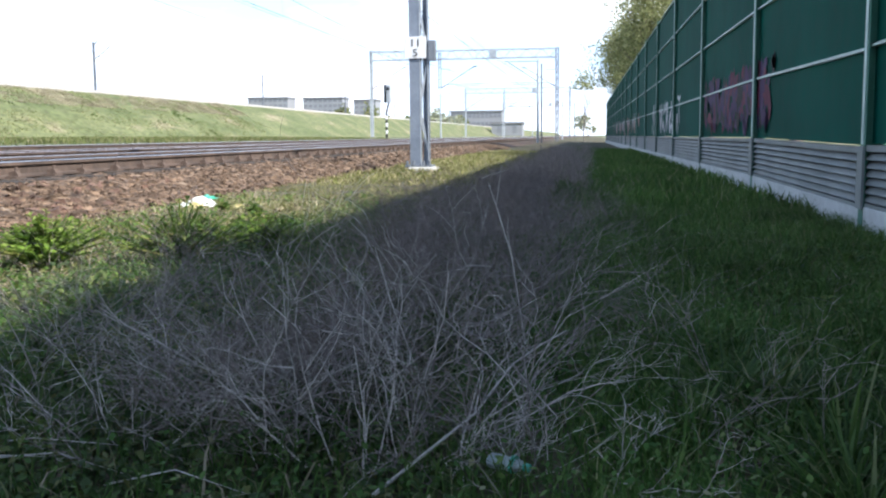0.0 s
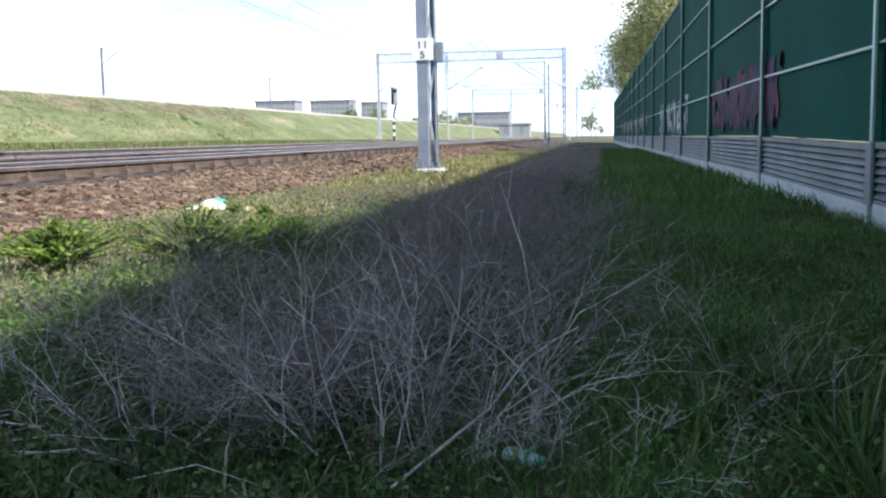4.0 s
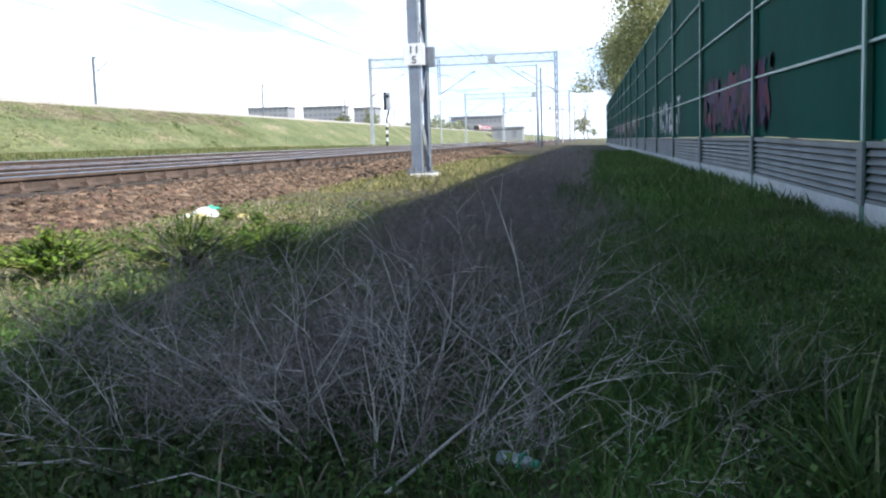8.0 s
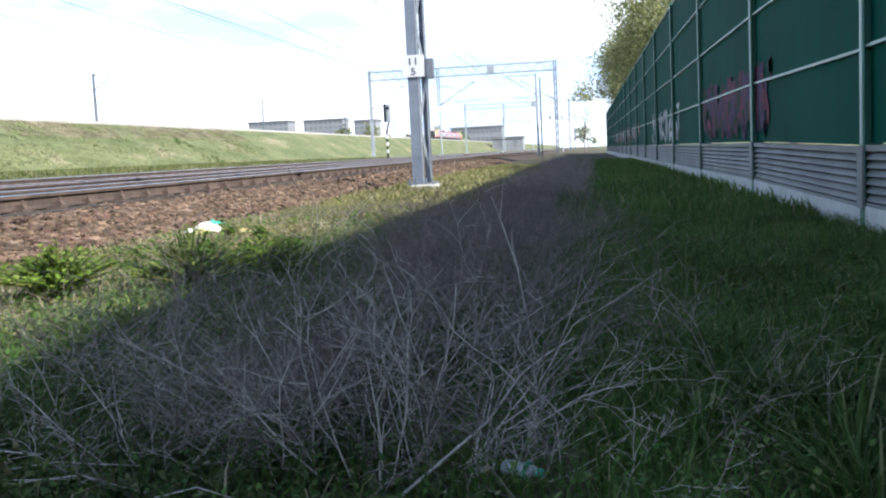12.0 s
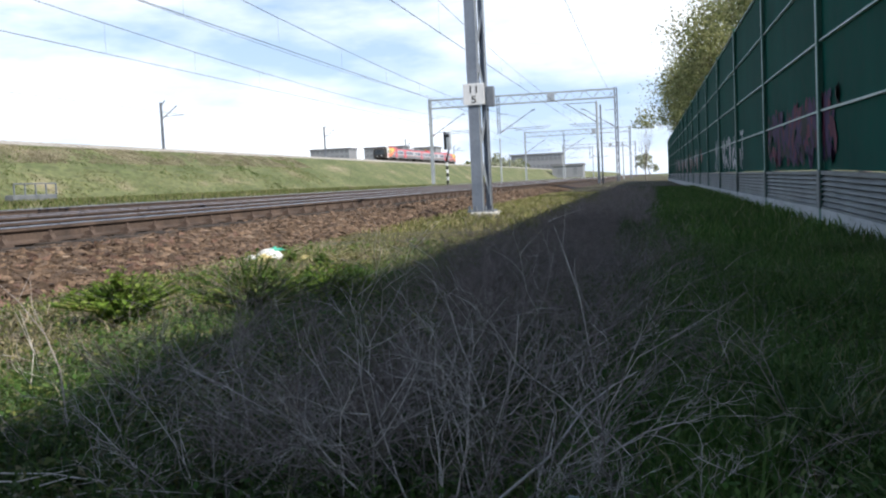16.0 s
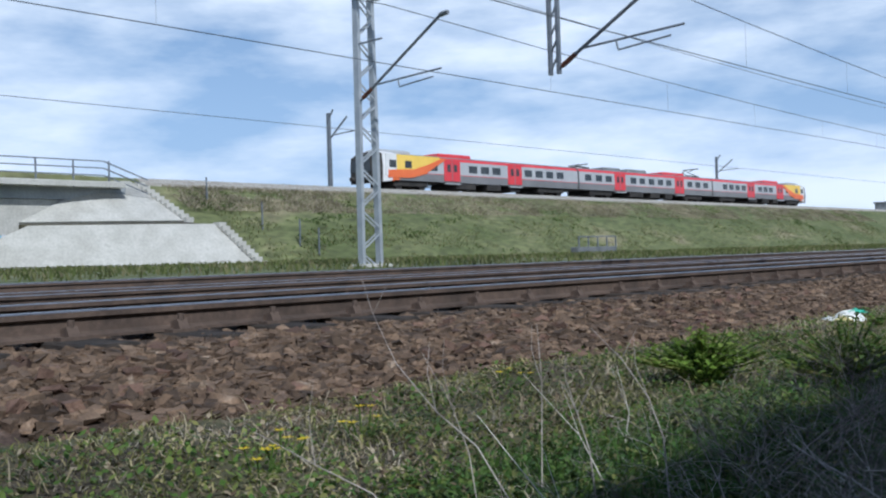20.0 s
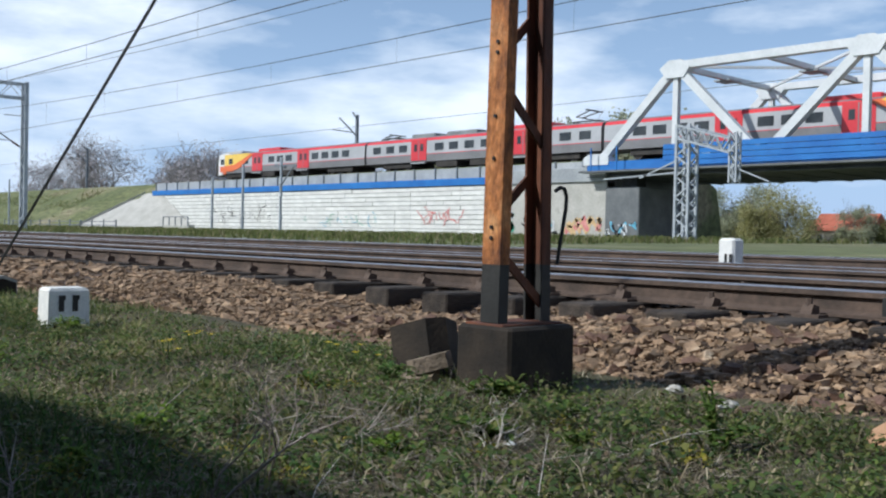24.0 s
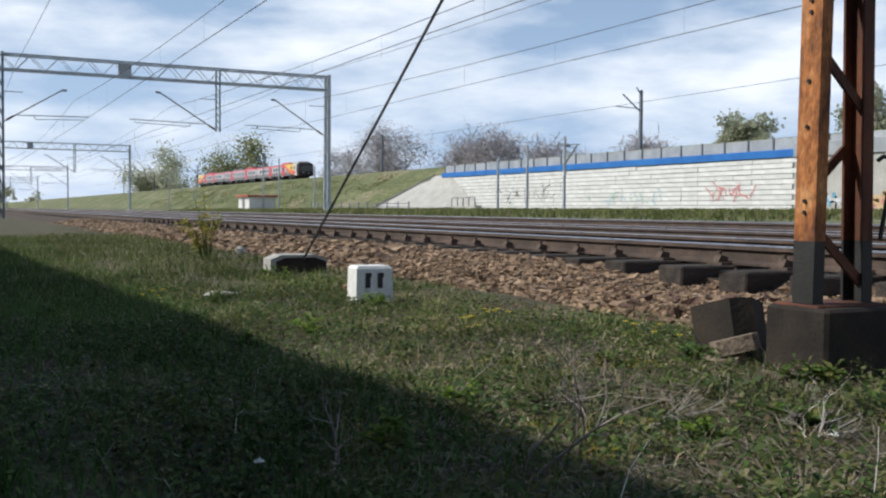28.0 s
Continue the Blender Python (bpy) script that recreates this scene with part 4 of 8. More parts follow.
def portal(y, near_x=-2.62, far_x=-20.2, far_y=None, near_leg=True, drop_x=-13.6, low=5.1, far_low=5.2, rise=2.1, steady=4.8):
    fy = y if far_y is None else far_y
    t = empty("catenary_portal")
    tagged(t, "galvanised steel portal with lattice beam across the tracks", "catenary portal", "catenary portals")
    beam = MB()
    lattice(beam, (near_x, y, PORTAL_Z - 0.42), (far_x, fy, PORTAL_Z - 0.42), 0.78, 0.7, (0, 0, 1), 0.085, 0.03)
    part("beam", beam, M["galv"], t)
    if near_leg:
        leg = MB()
        leg.box(near_x - 0.16, near_x - 0.05, y - 0.2, y + 0.2, 0.0, PORTAL_Z + 0.1).box(near_x + 0.05, near_x + 0.16, y - 0.2, y + 0.2, 0.0, PORTAL_Z + 0.1)
        for k in range(11):
            leg.bar((near_x - 0.06, y - 0.19, 0.3 + k * 0.75), (near_x + 0.06, y - 0.19, 0.75 + k * 0.75), 0.05)
        part("leg", leg, M["galv_dark"], t)
    # the far leg: two channels side by side along the line, laced with flats
    for q in (-0.33, 0.33):
        ends = [[(far_x + a, fy + q * k + b, z) for a, b in ((-0.1, -0.05), (0.1, -0.05), (0.1, 0.05), (-0.1, 0.05))] for z, k in ((0.2, 1.0), (PORTAL_Z + 0.1, 0.78))]
        part("leg", MB().solid(*ends), M["galv"], t)
    for k in range(14):
        z0, kk = 0.45 + k * 0.58, 1 - 0.22 * k / 14
        a, b = (-0.31 * kk, 0.31 * kk) if k % 2 else (0.31 * kk, -0.31 * kk)
        for e in (-0.085, 0.085):
            part("lacing", MB().bar((far_x + e, fy + a, z0), (far_x + e, fy + b, z0 + 0.42), 0.05, 0.02, up=(1, 0, 0)), M["galv"], t)
    part("footing", MB().box(far_x - 0.35, far_x + 0.35, fy - 0.5, fy + 0.5, 0.0, 0.62, 0, 0.03), M["concrete"], t)
    my = (y + fy) / 2
    drop = MB()
    for s in (-0.11, 0.11):
        drop.bar((drop_x + s, my, PORTAL_Z - 0.1), (drop_x + s, my, low), 0.07, 0.09)
    for k in range(9):
        drop.bar((drop_x - 0.1, my, low + 0.1 + k * 0.36), (drop_x + 0.1, my, low + 0.4 + k * 0.36), 0.035)
    d = part("drop_post", drop, M["galv_dark"], t)
    cantilever(t, drop_x + 0.1, my, low + 0.1, low + rise, 3.2, steady)
    cantilever(t, far_x + 0.12, fy - 0.3, far_low, far_low + rise - 0.1, 3.1, steady)
    part("marker", MB().prism([(-8.9, PORTAL_Z - 0.8), (-8.2, PORTAL_Z - 0.8), (-8.2, PORTAL_Z), (-8.9, PORTAL_Z)], "y", y - 0.5, y - 0.42), M["galv"], t)
    if near_leg:
        cantilever(t, near_x - 0.16, y, 5.2, 7.0, -2.9)
    return t


portal(16.0, -2.66, -19.95, 18.4, near_leg=False, drop_x=-12.7, low=4.54, far_low=5.03, rise=1.88, steady=3.0)
for y in PORTALS[1:]:
    portal(y, -2.62 if y > 0 else -2.25)


def sign_mast():
    t = empty("sign_mast", -2.68, 15.9, 0)
    tagged(t, "galvanised catenary mast with a white distance plate", "catenary mast")
    for s in (-0.17, 0.17):
        ch = MB()
        if s < 0:
            ch.box(-0.12, 0.045, -0.12, -0.10, 0.2, 8.7).box(-0.12, -0.105, -0.10, 0.02, 0.2, 8.7).box(0.03, 0.045, -0.10, 0.02, 0.2, 8.7)
        else:
            ch.box(0.085, 0.17, -0.02, 0.0, 0.2, 8.7).box(0.17, 0.185, -0.12, 0.02, 0.2, 8.7)
        part("column", ch, M["mast_blue"], t)
    part("web_plate", MB().box(0.046, 0.066, -0.125, 0.0, 0.2, 8.7).box(0.175, 0.19, -0.13, -0.121, 0.2, 8.7), M["galv"], t)
    for k in range(10):
        a, b = (0.06, 0.17) if k % 2 else (0.17, 0.06)
        part("lacing", MB().bar((a, -0.1, 0.45 + k * 0.8), (b, -0.1, 1.0 + k * 0.8), 0.04, 0.02), M["galv"], t)
    part("base_plate", MB().box(-0.2, 0.24, -0.2, 0.2, 0.17, 0.2), M["galv_dark"], t)
    for x in (-0.16, -0.06, 0.1, 0.2):
        part("anchor_bolt", MB().bar((x, -0.17, 0.2), (x, -0.17, 0.27), 0.045, n=6), M["galv_dark"], t)
    part("footing", MB().box(-0.14, 0.3, -0.28, 0.3, -0.4, 0.17, 0, 0.02), M["concrete"], t)
    sg = part("distance_plate", MB().box(-0.19, 0.16, -0.15, -0.125, 1.9, 2.24, 0, 0.006), M["sign_white"], t, "white enamel plate with black numerals")
    for txt, z, w in (("11", 2.09, 0.15), ("5", 1.93, 0.15)):
        cu = bpy.data.curves.new("numeral", "FONT")
        cu.body, cu.size, cu.align_x, cu.extrude, cu.offset = txt, 0.16, "CENTER", 0.002, 0.0
        ob = new("numeral", cu)
        dg = bpy.context.evaluated_depsgraph_get()
        me = bpy.data.meshes.new_from_object(ob.evaluated_get(dg))
        bpy.data.objects.remove(ob)
        me.materials.clear()
        me.materials.append(M["ink"])
        n = part("numeral", me, None, sg)
        n.matrix_basis = pose(-0.015, -0.154, z, 90, 0, 0) @ Matrix.Diagonal((1.2, 1, 1, 1))
    part("junction_box", MB().box(0.19, 0.31, -0.16, -0.02, 1.86, 2.18, 0, 0.01), M["galv_dark"], t)
    part("cable_pipe", MB().bar((0.2, -0.1, 0.2), (0.2, -0.1, 1.88), 0.02, n=6), M["galv_dark"], t)
    cantilever(t, -0.22, 0.0, 5.2, 7.0, -2.9)
    return t


sign_mast()


def wires():
    ys = sorted(PORTALS)
    for x, low, high in WIRE_RUNS:
        # the contact wire zigzags from portal to portal
        zig = {16.2: 0.0, -56.4: 0.9 if x == -10.95 else 0.0}
        c = runs_mesh("contact_wire", [([Vector((x + zig.get(y, 0.3), y, low)) for y in ys], [0.011] * len(ys))], M["wire"], 5)
        tagged(part("contact_wire", c, None), "thin dark overhead contact wire above a track", "overhead wire", "overhead wires")
        m = empty("catenary_wire")
        tagged(m, "sagging overhead carrier wire with droppers above a track", "overhead wire", "overhead wires")
        for a, b in zip(ys, ys[1:]):
            pts = [(x, a + (b - a) * k / 12, high - 0.75 * (1 - (2 * k / 12 - 1) ** 2)) for k in range(13)]
            part("carrier", runs_mesh("carrier", [([Vector(p) for p in pts], [0.011] * 13)], M["wire"], 4), None, m)
        for a, b in zip(ys, ys[1:]):
            if a > 100 or b < -140:
                continue
            for k in range(1, 12):
                z = high - 0.75 * (1 - (2 * k / 12 - 1) ** 2)
                part("dropper", MB().bar((x, a + (b - a) * k / 12, z), (x, a + (b - a) * k / 12, low), 0.004), M["wire"], m)
    for x, z in ((-3.0, 8.2), (-19.6, 8.9)):
        t = empty("feeder_wire")
        tagged(t, "sagging feeder wire strung between portals", "overhead wire", "overhead wires")
        for a, b in zip(ys, ys[1:]):
            run = [Vector((x, a + (b - a) * k / 8, z - 0.5 * (1 - (2 * k / 8 - 1) ** 2))) for k in range(9)]
            part("span", runs_mesh("span", [(run, [0.011] * 9)], M["wire"], 4), None, t)


wires()


def upper_mast(y):
    t = empty("upper_mast", -52.0, y, CREST)
    tagged(t, "slim catenary mast on the embankment top", "catenary mast", "upper line masts")
    part("pole", MB().bar((0, 0, -0.4), (0, 0, 5.75), 0.26, 0.26, taper=0.8), M["galv_dark"], t)
    a = part("arm", MB().bar((0, 0, 3.9), (1.9, 0, 5.3), 0.09).bar((0.5, 0, 4.2), (2.6, 0, 4.25), 0.07), M["galv_dark"], t)
    part("bracket", MB().bar((0, 0, 5.3), (0.5, 0, 5.95), 0.08), M["galv_dark"], t)


for k in range(-6, 9):
    if k != 0:
        upper_mast(-11.36 + 55.86 * k)
upper_wire = MB()
upper_wire.bar((-49.6, -400, 9.6), (-49.6, 500, 9.6), 0.03)
tagged(part("contact_wire", upper_wire, M["wire"]), "thin dark overhead wire above the upper line", "overhead wire", "overhead wires")


def plain_pole(x, y, h, label, arms=False, box=False, lift=0.4):
    t = empty("lineside_pole", x, y, lift)
    tagged(t, label, "pole", "lineside poles")
    part("shaft", MB().bar((0, 0, -0.3), (0, 0, h), 0.2, 0.2, taper=0.8, n=8), M["galv"], t)
    if arms:
        part("crossarm", MB().bar((-0.1, -0.8, h - 0.45), (-0.1, 0.3, h - 0.55), 0.16, 0.2), M["galv_dark"], t)
        part("bracket", MB().bar((0.1, 0, h - 0.5), (0.3, 2.0, h - 0.6), 0.07).bar((0.1, 0.1, h - 1.7), (0.3, 1.8, h - 0.6), 0.07), M["galv_dark"], t)
        part("collar", MB().bar((0, 0, h * 0.52), (0, 0, h * 0.56), 0.26, n=8), M["sign_white"], t)
    if box:
        part("cabinet", MB().box(-0.3, 0.3, 0.3, 0.9, -0.1, 0.45, 0, 0.03), M["blue"], t)
    return t


LX = -33.0


def on_line(dx, dy, x=LX):
    """The point at lateral x along the bearing (dx, dy) from the viewer."""
    return x, dy / dx * x


for bearing, h, arms, box in (((-20.0, -35.2), 3.9, False, False), ((-20.0, -32.9), 4.6, False, False), ((-20.0, -30.3), 4.85, True, True),
                              ((-20.0, -69.2), 5.9, False, False), ((-20.0, -65.4), 6.1, False, False), ((-20.0, -58.0), 4.8, False, False),
                              ((-20.0, -103.5), 7.2, False, False), ((-20.0, -91.3), 5.2, False, False)):
    px, py = on_line(*bearing)
    plain_pole(px, py, h, "slim grey lineside pole with brackets" if arms else "slim grey steel lineside pole", arms, box)
for y, x, h in ((120, -17.5, 5.5), (140, -3.2, 5.0), (190, -10.0, 6.0), (210, -17.0, 6.0), (150, -26.0, 6.0)):
    plain_pole(x, y, h, "slim grey steel lineside pole")


arm_pole = plain_pole(-3.55, 75.0, 5.9, "slim grey steel lineside pole with a raised arm")
part("twin_shaft", MB().bar((0.28, 0, -0.3), (0.28, 0, 5.6), 0.12, n=8), M["galv_dark"], arm_pole)
part("arm", MB().bar((0, 0, 4.3), (-2.2, 0, 5.75), 0.08, n=6), M["galv_dark"], arm_pole)
part("top_tie", MB().bar((0, 0, 5.8), (-2.5, 0, 5.8), 0.06, n=6), M["galv_dark"], arm_pole)


def lattice_mast(x, y, h):
    t = empty("lattice_mast", x, y, 0.6)
    tagged(t, "white-grey lattice mast with a lattice side arm", "lattice mast")
    part("shaft", lattice(MB(), (0, 0, -0.2), (0, 0, h), 0.62, 0.42, (1, 0, 0), 0.11, 0.06), M["galv"], t)
    part("arm", lattice(MB(), (0.3, 0.0, h - 0.35), (1.2, 3.0, h - 1.15), 0.55, 0.4, (0, 0, 1), 0.08, 0.05), M["galv"], t)
    part("hanger", lattice(MB(), (1.2, 3.0, h - 0.6), (1.2, 3.0, h - 2.6), 0.3, 0.4, (1, 0, 0), 0.07, 0.05), M["galv"], t)
    part("stay", MB().bar((1.2, 3.0, h - 2.0), (1.4, 4.6, h - 2.6), 0.05), M["galv"], t)
    for a, b in ((((0, -0.2, h - 2.0)), (0, -4.4, h - 2.2)), ((0, -0.2, h - 1.4), (0, -2.4, h - 2.2))):
        part("stay", MB().bar(a, b, 0.06), M["galv"], t)


lattice_mast(-36.0, -23.7, 5.1)


def signal(x, y):
    t = empty("railway_signal", x, y, 0.4)
    tagged(t, "railway signal on a red and white banded post", "railway signal")
    part("post", MB().bar((0, 0, 0), (0, 0, 2.2), 0.16, n=8), M["graf_black"], t)
    for k in range(3):
        part("band", MB().bar((0, 0, 0.5 + k * 0.55), (0, 0, 0.78 + k * 0.55), 0.175, n=8), M["sign_white"], t)
    part("head", MB().box(0.0, 0.42, -0.2, 0.1, 2.85, 4.2, 0, 0.1), M["galv"], t)
    part("back_board", MB().box(-0.16, 0.0, -0.12, 0.02, 2.85, 4.2, 0, 0.02), M["graf_black"], t)
    part("lamp_hood", MB().bar((0.2, -0.2, 3.9), (0.2, -0.42, 3.87), 0.24, n=10), M["graf_black"], t)
    part("bracket", MB().bar((0, 0, 2.1), (0.2, 0, 2.88), 0.12), M["graf_black"], t)


signal(-14.95, 74.0)

# ---- the rusty double-channel mast on its block ----


def rusty_mast():
    t = empty("rusty_mast", -2.765, -2.60, 0.10, 0)
    tagged(t, "old rusty mast of two steel channels on a dark concrete block", "catenary mast")
    part("block", MB().box(-0.195, 0.178, -0.135, 0.15, -0.3, 0.27, 0, 0.012), M["concrete_dark"], t, "dark stained concrete block")
    part("mortar_pad", MB().box(-0.18, 0.165, -0.1, 0.1, 0.27, 0.278, 0, 0.004), M["brown_rust"], t)
    top = 6.4

    def cx(z):
        return 0.145 - 0.017 * z
    for s in (-1, 1):
        ch = MB()
        for z0, z1, mi in ((0.28, 0.50, 0), (0.50, top, 1)):
            for q0, q1, r0, r1 in ((-0.007, 0.007, -0.036, 0.058), (-0.045, -0.007, 0.048, 0.058), (-0.045, -0.007, -0.036, -0.026)):
                ends = []
                for z in (z0, z1):
                    ends.append([(s * (cx(z) + q), r, z) for q, r in ((q0, r0), (q1, r0), (q1, r1), (q0, r1))])
                ch.solid(ends[0], ends[1], mi)
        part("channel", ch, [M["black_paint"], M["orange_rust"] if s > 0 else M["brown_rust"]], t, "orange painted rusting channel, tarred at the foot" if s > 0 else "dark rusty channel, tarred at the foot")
    z, k = 0.34, 0
    while z < top - 0.4:
        a, b = (cx(z) - 0.02, -cx(z) + 0.02) if k % 2 else (-cx(z) + 0.02, cx(z) - 0.02)
        e = -0.03 if k % 2 else 0.04
        part("lacing", MB().bar((a, e, z), (b, e, z + 0.2), 0.035, 0.012, up=(0, 1, 0)), M["brown_rust"], t)
        z += 0.31
        k += 1
    for kz in (0.6, 0.64, 0.9, 1.06, 1.3, 1.34, 1.52, 1.7, 1.74):
        part("rivet", MB().bar((cx(kz) + 0.007, 0.01, kz), (cx(kz) + 0.014, 0.01, kz), 0.015, n=8), M["black_paint"], t)
    cab = [(-0.19, 0.05, 0.5), (-0.205, 0.055, 0.6), (-0.225, 0.06, 0.72), (-0.228, 0.06, 0.77), (-0.215, 0.06, 0.80), (-0.19, 0.058, 0.805), (-0.165, 0.056, 0.79)]
    part("cable", MB().tube(cab, 0.008, 7), M["black_paint"], t, "black cable loop")
    return t


rusty_mast()


def rock(name, x, y, z, r, mat, label, cat="stone", seed=1, rough=0.2):
    mb = blob(MB(), (0, 0, 0), r, seed, 0, 6, 10, rough)
    ob = part(name, mb, M[mat], None, smooth=False)
    ob.location = (x, y, z)
    return tagged(ob, label, cat)


def chunk(x, y, z, rz, size, mat, label):
    """A broken slab of concrete."""
    a, b, c = size
    mb = MB().prism([(-a, -b), (a * 0.7, -b * 1.1), (a, b * 0.5), (a * 0.4, b), (-a * 0.9, b * 0.8)], "z", -c, c)
    ob = part("broken_concrete", mb, M[mat])
    ob.matrix_basis = pose(x, y, z, 14, -9, rz)
    return tagged(ob, label, "rubble", "broken concrete pieces")


chunk(-2.80, -3.12, 0.20, 20, (0.12, 0.12, 0.13), "concrete_dark", "dark broken concrete lump beside the rusty mast")
chunk(-2.64, -2.93, 0.19, 60, (0.10, 0.08, 0.03), "slab_tan", "tan broken slab leaning by the mast block")
chunk(-2.58, -2.93, 0.13, 130, (0.08, 0.05, 0.025), "slab_tan", "tan broken slab lying in the grass")
rock("boulder", -2.86, -1.15, 0.14, (0.11, 0.095, 0.06), "pebble_tan", "rounded tan stone lying in the grass", seed=4, rough=0.06)
rock("pale_stone", -2.97, -1.78, 0.145, (0.045, 0.03, 0.018), "pebble_pale", "pale angular stone in the grass", seed=5)
rock("pale_stone", -3.05, -2.05, 0.16, (0.035, 0.03, 0.016), "pebble_pale", "pale angular stone at the ballast foot", seed=6)
rock("pale_stone", -2.42, -6.35, 0.16, (0.10, 0.06, 0.045), "pebble_tan", "tan stone beside the marker stone", seed=7)
rock("pale_stone", -1.55, -6.6, 0.12, (0.13, 0.04, 0.03), "pebble_pale", "pale flat stone in the grass", seed=8)
rock("pale_stone", -2.9, -11.2, 0.22, (0.07, 0.05, 0.05), "pebble_pale", "pale stone on the ballast edge", seed=9)


def marker_stone(x, y):
    t = empty("marker_stone", x, y, 0.08, -4)
    tagged(t, "white painted kilometre stone with black numerals", "marker stone")
    a, b = 0.125, 0.10
    body = MB()
    body.solid([(-a, -b, -0.15), (a, -b, -0.15), (a, b, -0.15), (-a, b, -0.15)], [(-a * 0.94, -b * 0.94, 0.25), (a * 0.94, -b * 0.94, 0.25), (a * 0.94, b * 0.94, 0.25), (-a * 0.94, b * 0.94, 0.25)])
    body.solid([(-a * 0.94, -b * 0.94, 0.25), (a * 0.94, -b * 0.94, 0.25), (a * 0.94, b * 0.94, 0.25), (-a * 0.94, b * 0.94, 0.25)], [(-a * 0.82, -b * 0.82, 0.268), (a * 0.82, -b * 0.82, 0.268), (a * 0.82, b * 0.82, 0.268), (-a * 0.82, b * 0.82, 0.268)], 0, True)
    part("body", body, M["white_paint"], t)
    for k in (-0.035, 0.045):
        part("numeral", MB().prism([(k - 0.016, 0.13), (k + 0.016, 0.13), (k + 0.016, 0.225), (k - 0.024, 0.225), (k - 0.024, 0.2), (k - 0.016, 0.195)], "y", b * 0.965, b * 0.99), M["ink"], t)
    # darker patch low on the numeral face
    part("foot_patch", MB().prism([(-0.11, 0.0), (0.11, 0.0), (0.09, 0.05), (-0.02, 0.07), (-0.1, 0.04)], "y", b * 0.985, b * 0.996), M["concrete_dark"], t)
    return t


marker_stone(-2.31, -5.84)


def anchor_block(x, y):
    t = empty("stay_anchor", x, y, 0.1, -4)
    tagged(t, "grey concrete anchor block with a steel guy wire", "guy anchor")
    part("block", MB().prism([(-0.26, -0.1), (0.26, -0.1), (0.26, 0.15), (0.16, 0.19), (-0.16, 0.19), (-0.26, 0.15)], "y", -0.15, 0.15), M["concrete"], t)
    # thin dark plate over most of the front face
    part("dark_face", MB().prism([(-0.25, -0.08), (0.21, -0.08), (0.21, 0.13), (0.12, 0.165), (-0.15, 0.165), (-0.25, 0.13)], "y", 0.15, 0.156), M["concrete_dark"], t)
    return t


anchor_block(-2.75, -8.72)
guy = MB().tube([(-2.78, -8.62, 0.22), (-2.77, -2.62, 4.09)], 0.011, 5)
tagged(part("guy_wire", guy, M["wire"]), "dark steel guy wire running down to a concrete anchor", "guy wire")


def white_post(x, y, z):
    t = empty("track_marker", x, y, z)
    tagged(t, "low white concrete marker between the tracks", "marker post")
    part("body", MB().box(-0.13, 0.13, -0.12, 0.12, -0.2, 0.46, 0, 0.03), M["white_paint"], t)
    part("numeral", MB().box(0.131, 0.135, 0.05, 0.1, 0.08, 0.25).box(0.131, 0.135, -0.02, 0.02, 0.08, 0.25), M["ink"], t)


white_post(-11.75, -7.02, 0.31)


def culvert(x, y, label, mat):
    t = empty("culvert_inlet", x, y, 0.9)
    tagged(t, label, "culvert")
    part("headwall", MB().box(-0.3, 0.3, -2.2, 2.2, -0.4, 0.3, 0, 0.04), M[mat], t)
    for k in range(5):
        part("rail_post", MB().bar((0.3, -2.1 + k * 1.05, 0.2), (0.3, -2.1 + k * 1.05, 0.95), 0.07), M["galv_dark"], t)
    part("rail_bar", MB().bar((0.3, -2.1, 0.95), (0.3, 2.1, 0.95), 0.07), M["galv_dark"], t)
    part("gutter", MB().box(0.3, 2.2, -1.6, -0.2, -0.5, -0.2), M["concrete"], t)


culvert(-36.6, 53.5, "small blue-grey culvert headwall at the embankment foot", "bridge_grey")
culvert(-39.0, -74.0, "small concrete culvert with railings below the white wall", "concrete")


def fence_run(x, y0, y1, label):
    t = empty("chain_fence", x, 0, 0.5)
    tagged(t, label, "fence")
    n = int(abs(y1 - y0) / 2)
    for k in range(n + 1):
        part("post", MB().bar((0, y0 + (y1 - y0) * k / n, -0.2), (0, y0 + (y1 - y0) * k / n, 0.9), 0.07), M["galv_dark"], t)
    for z in (0.25, 0.5, 0.75):
        part("strand", MB().bar((0, y0, z), (0, y1, z), 0.05), M["galv_dark"], t)


fence_run(-30.0, -88.0, -66.0, "low dark trackside fence")
for k in (2, 5, 7, 8):
    f = k / 9
    px = -44.8 + 7.6 * f
    ob = part("stair_post", MB().bar((0, 0, -0.3), (0, 0, 1.1), 0.06), M["galv_dark"])
    ob.location = (px, 27.6 + 4.6 * f, 5.1 - 4.2 * f)
    tagged(ob, "thin dark handrail post beside the embankment steps", "handrail post", "handrail posts by the steps")


# ---- the train ----
CAR, CARS, HALF = 23.3, 3, 1.4


def car_side(mb, s, y0, y1, levels):
    for z0, z1, x0, x1, mi in levels:
        mb.face([(s * x0, y0, z0), (s * x0, y1, z0), (s * x1, y1, z1), (s * x1, y0, z1)], mi)


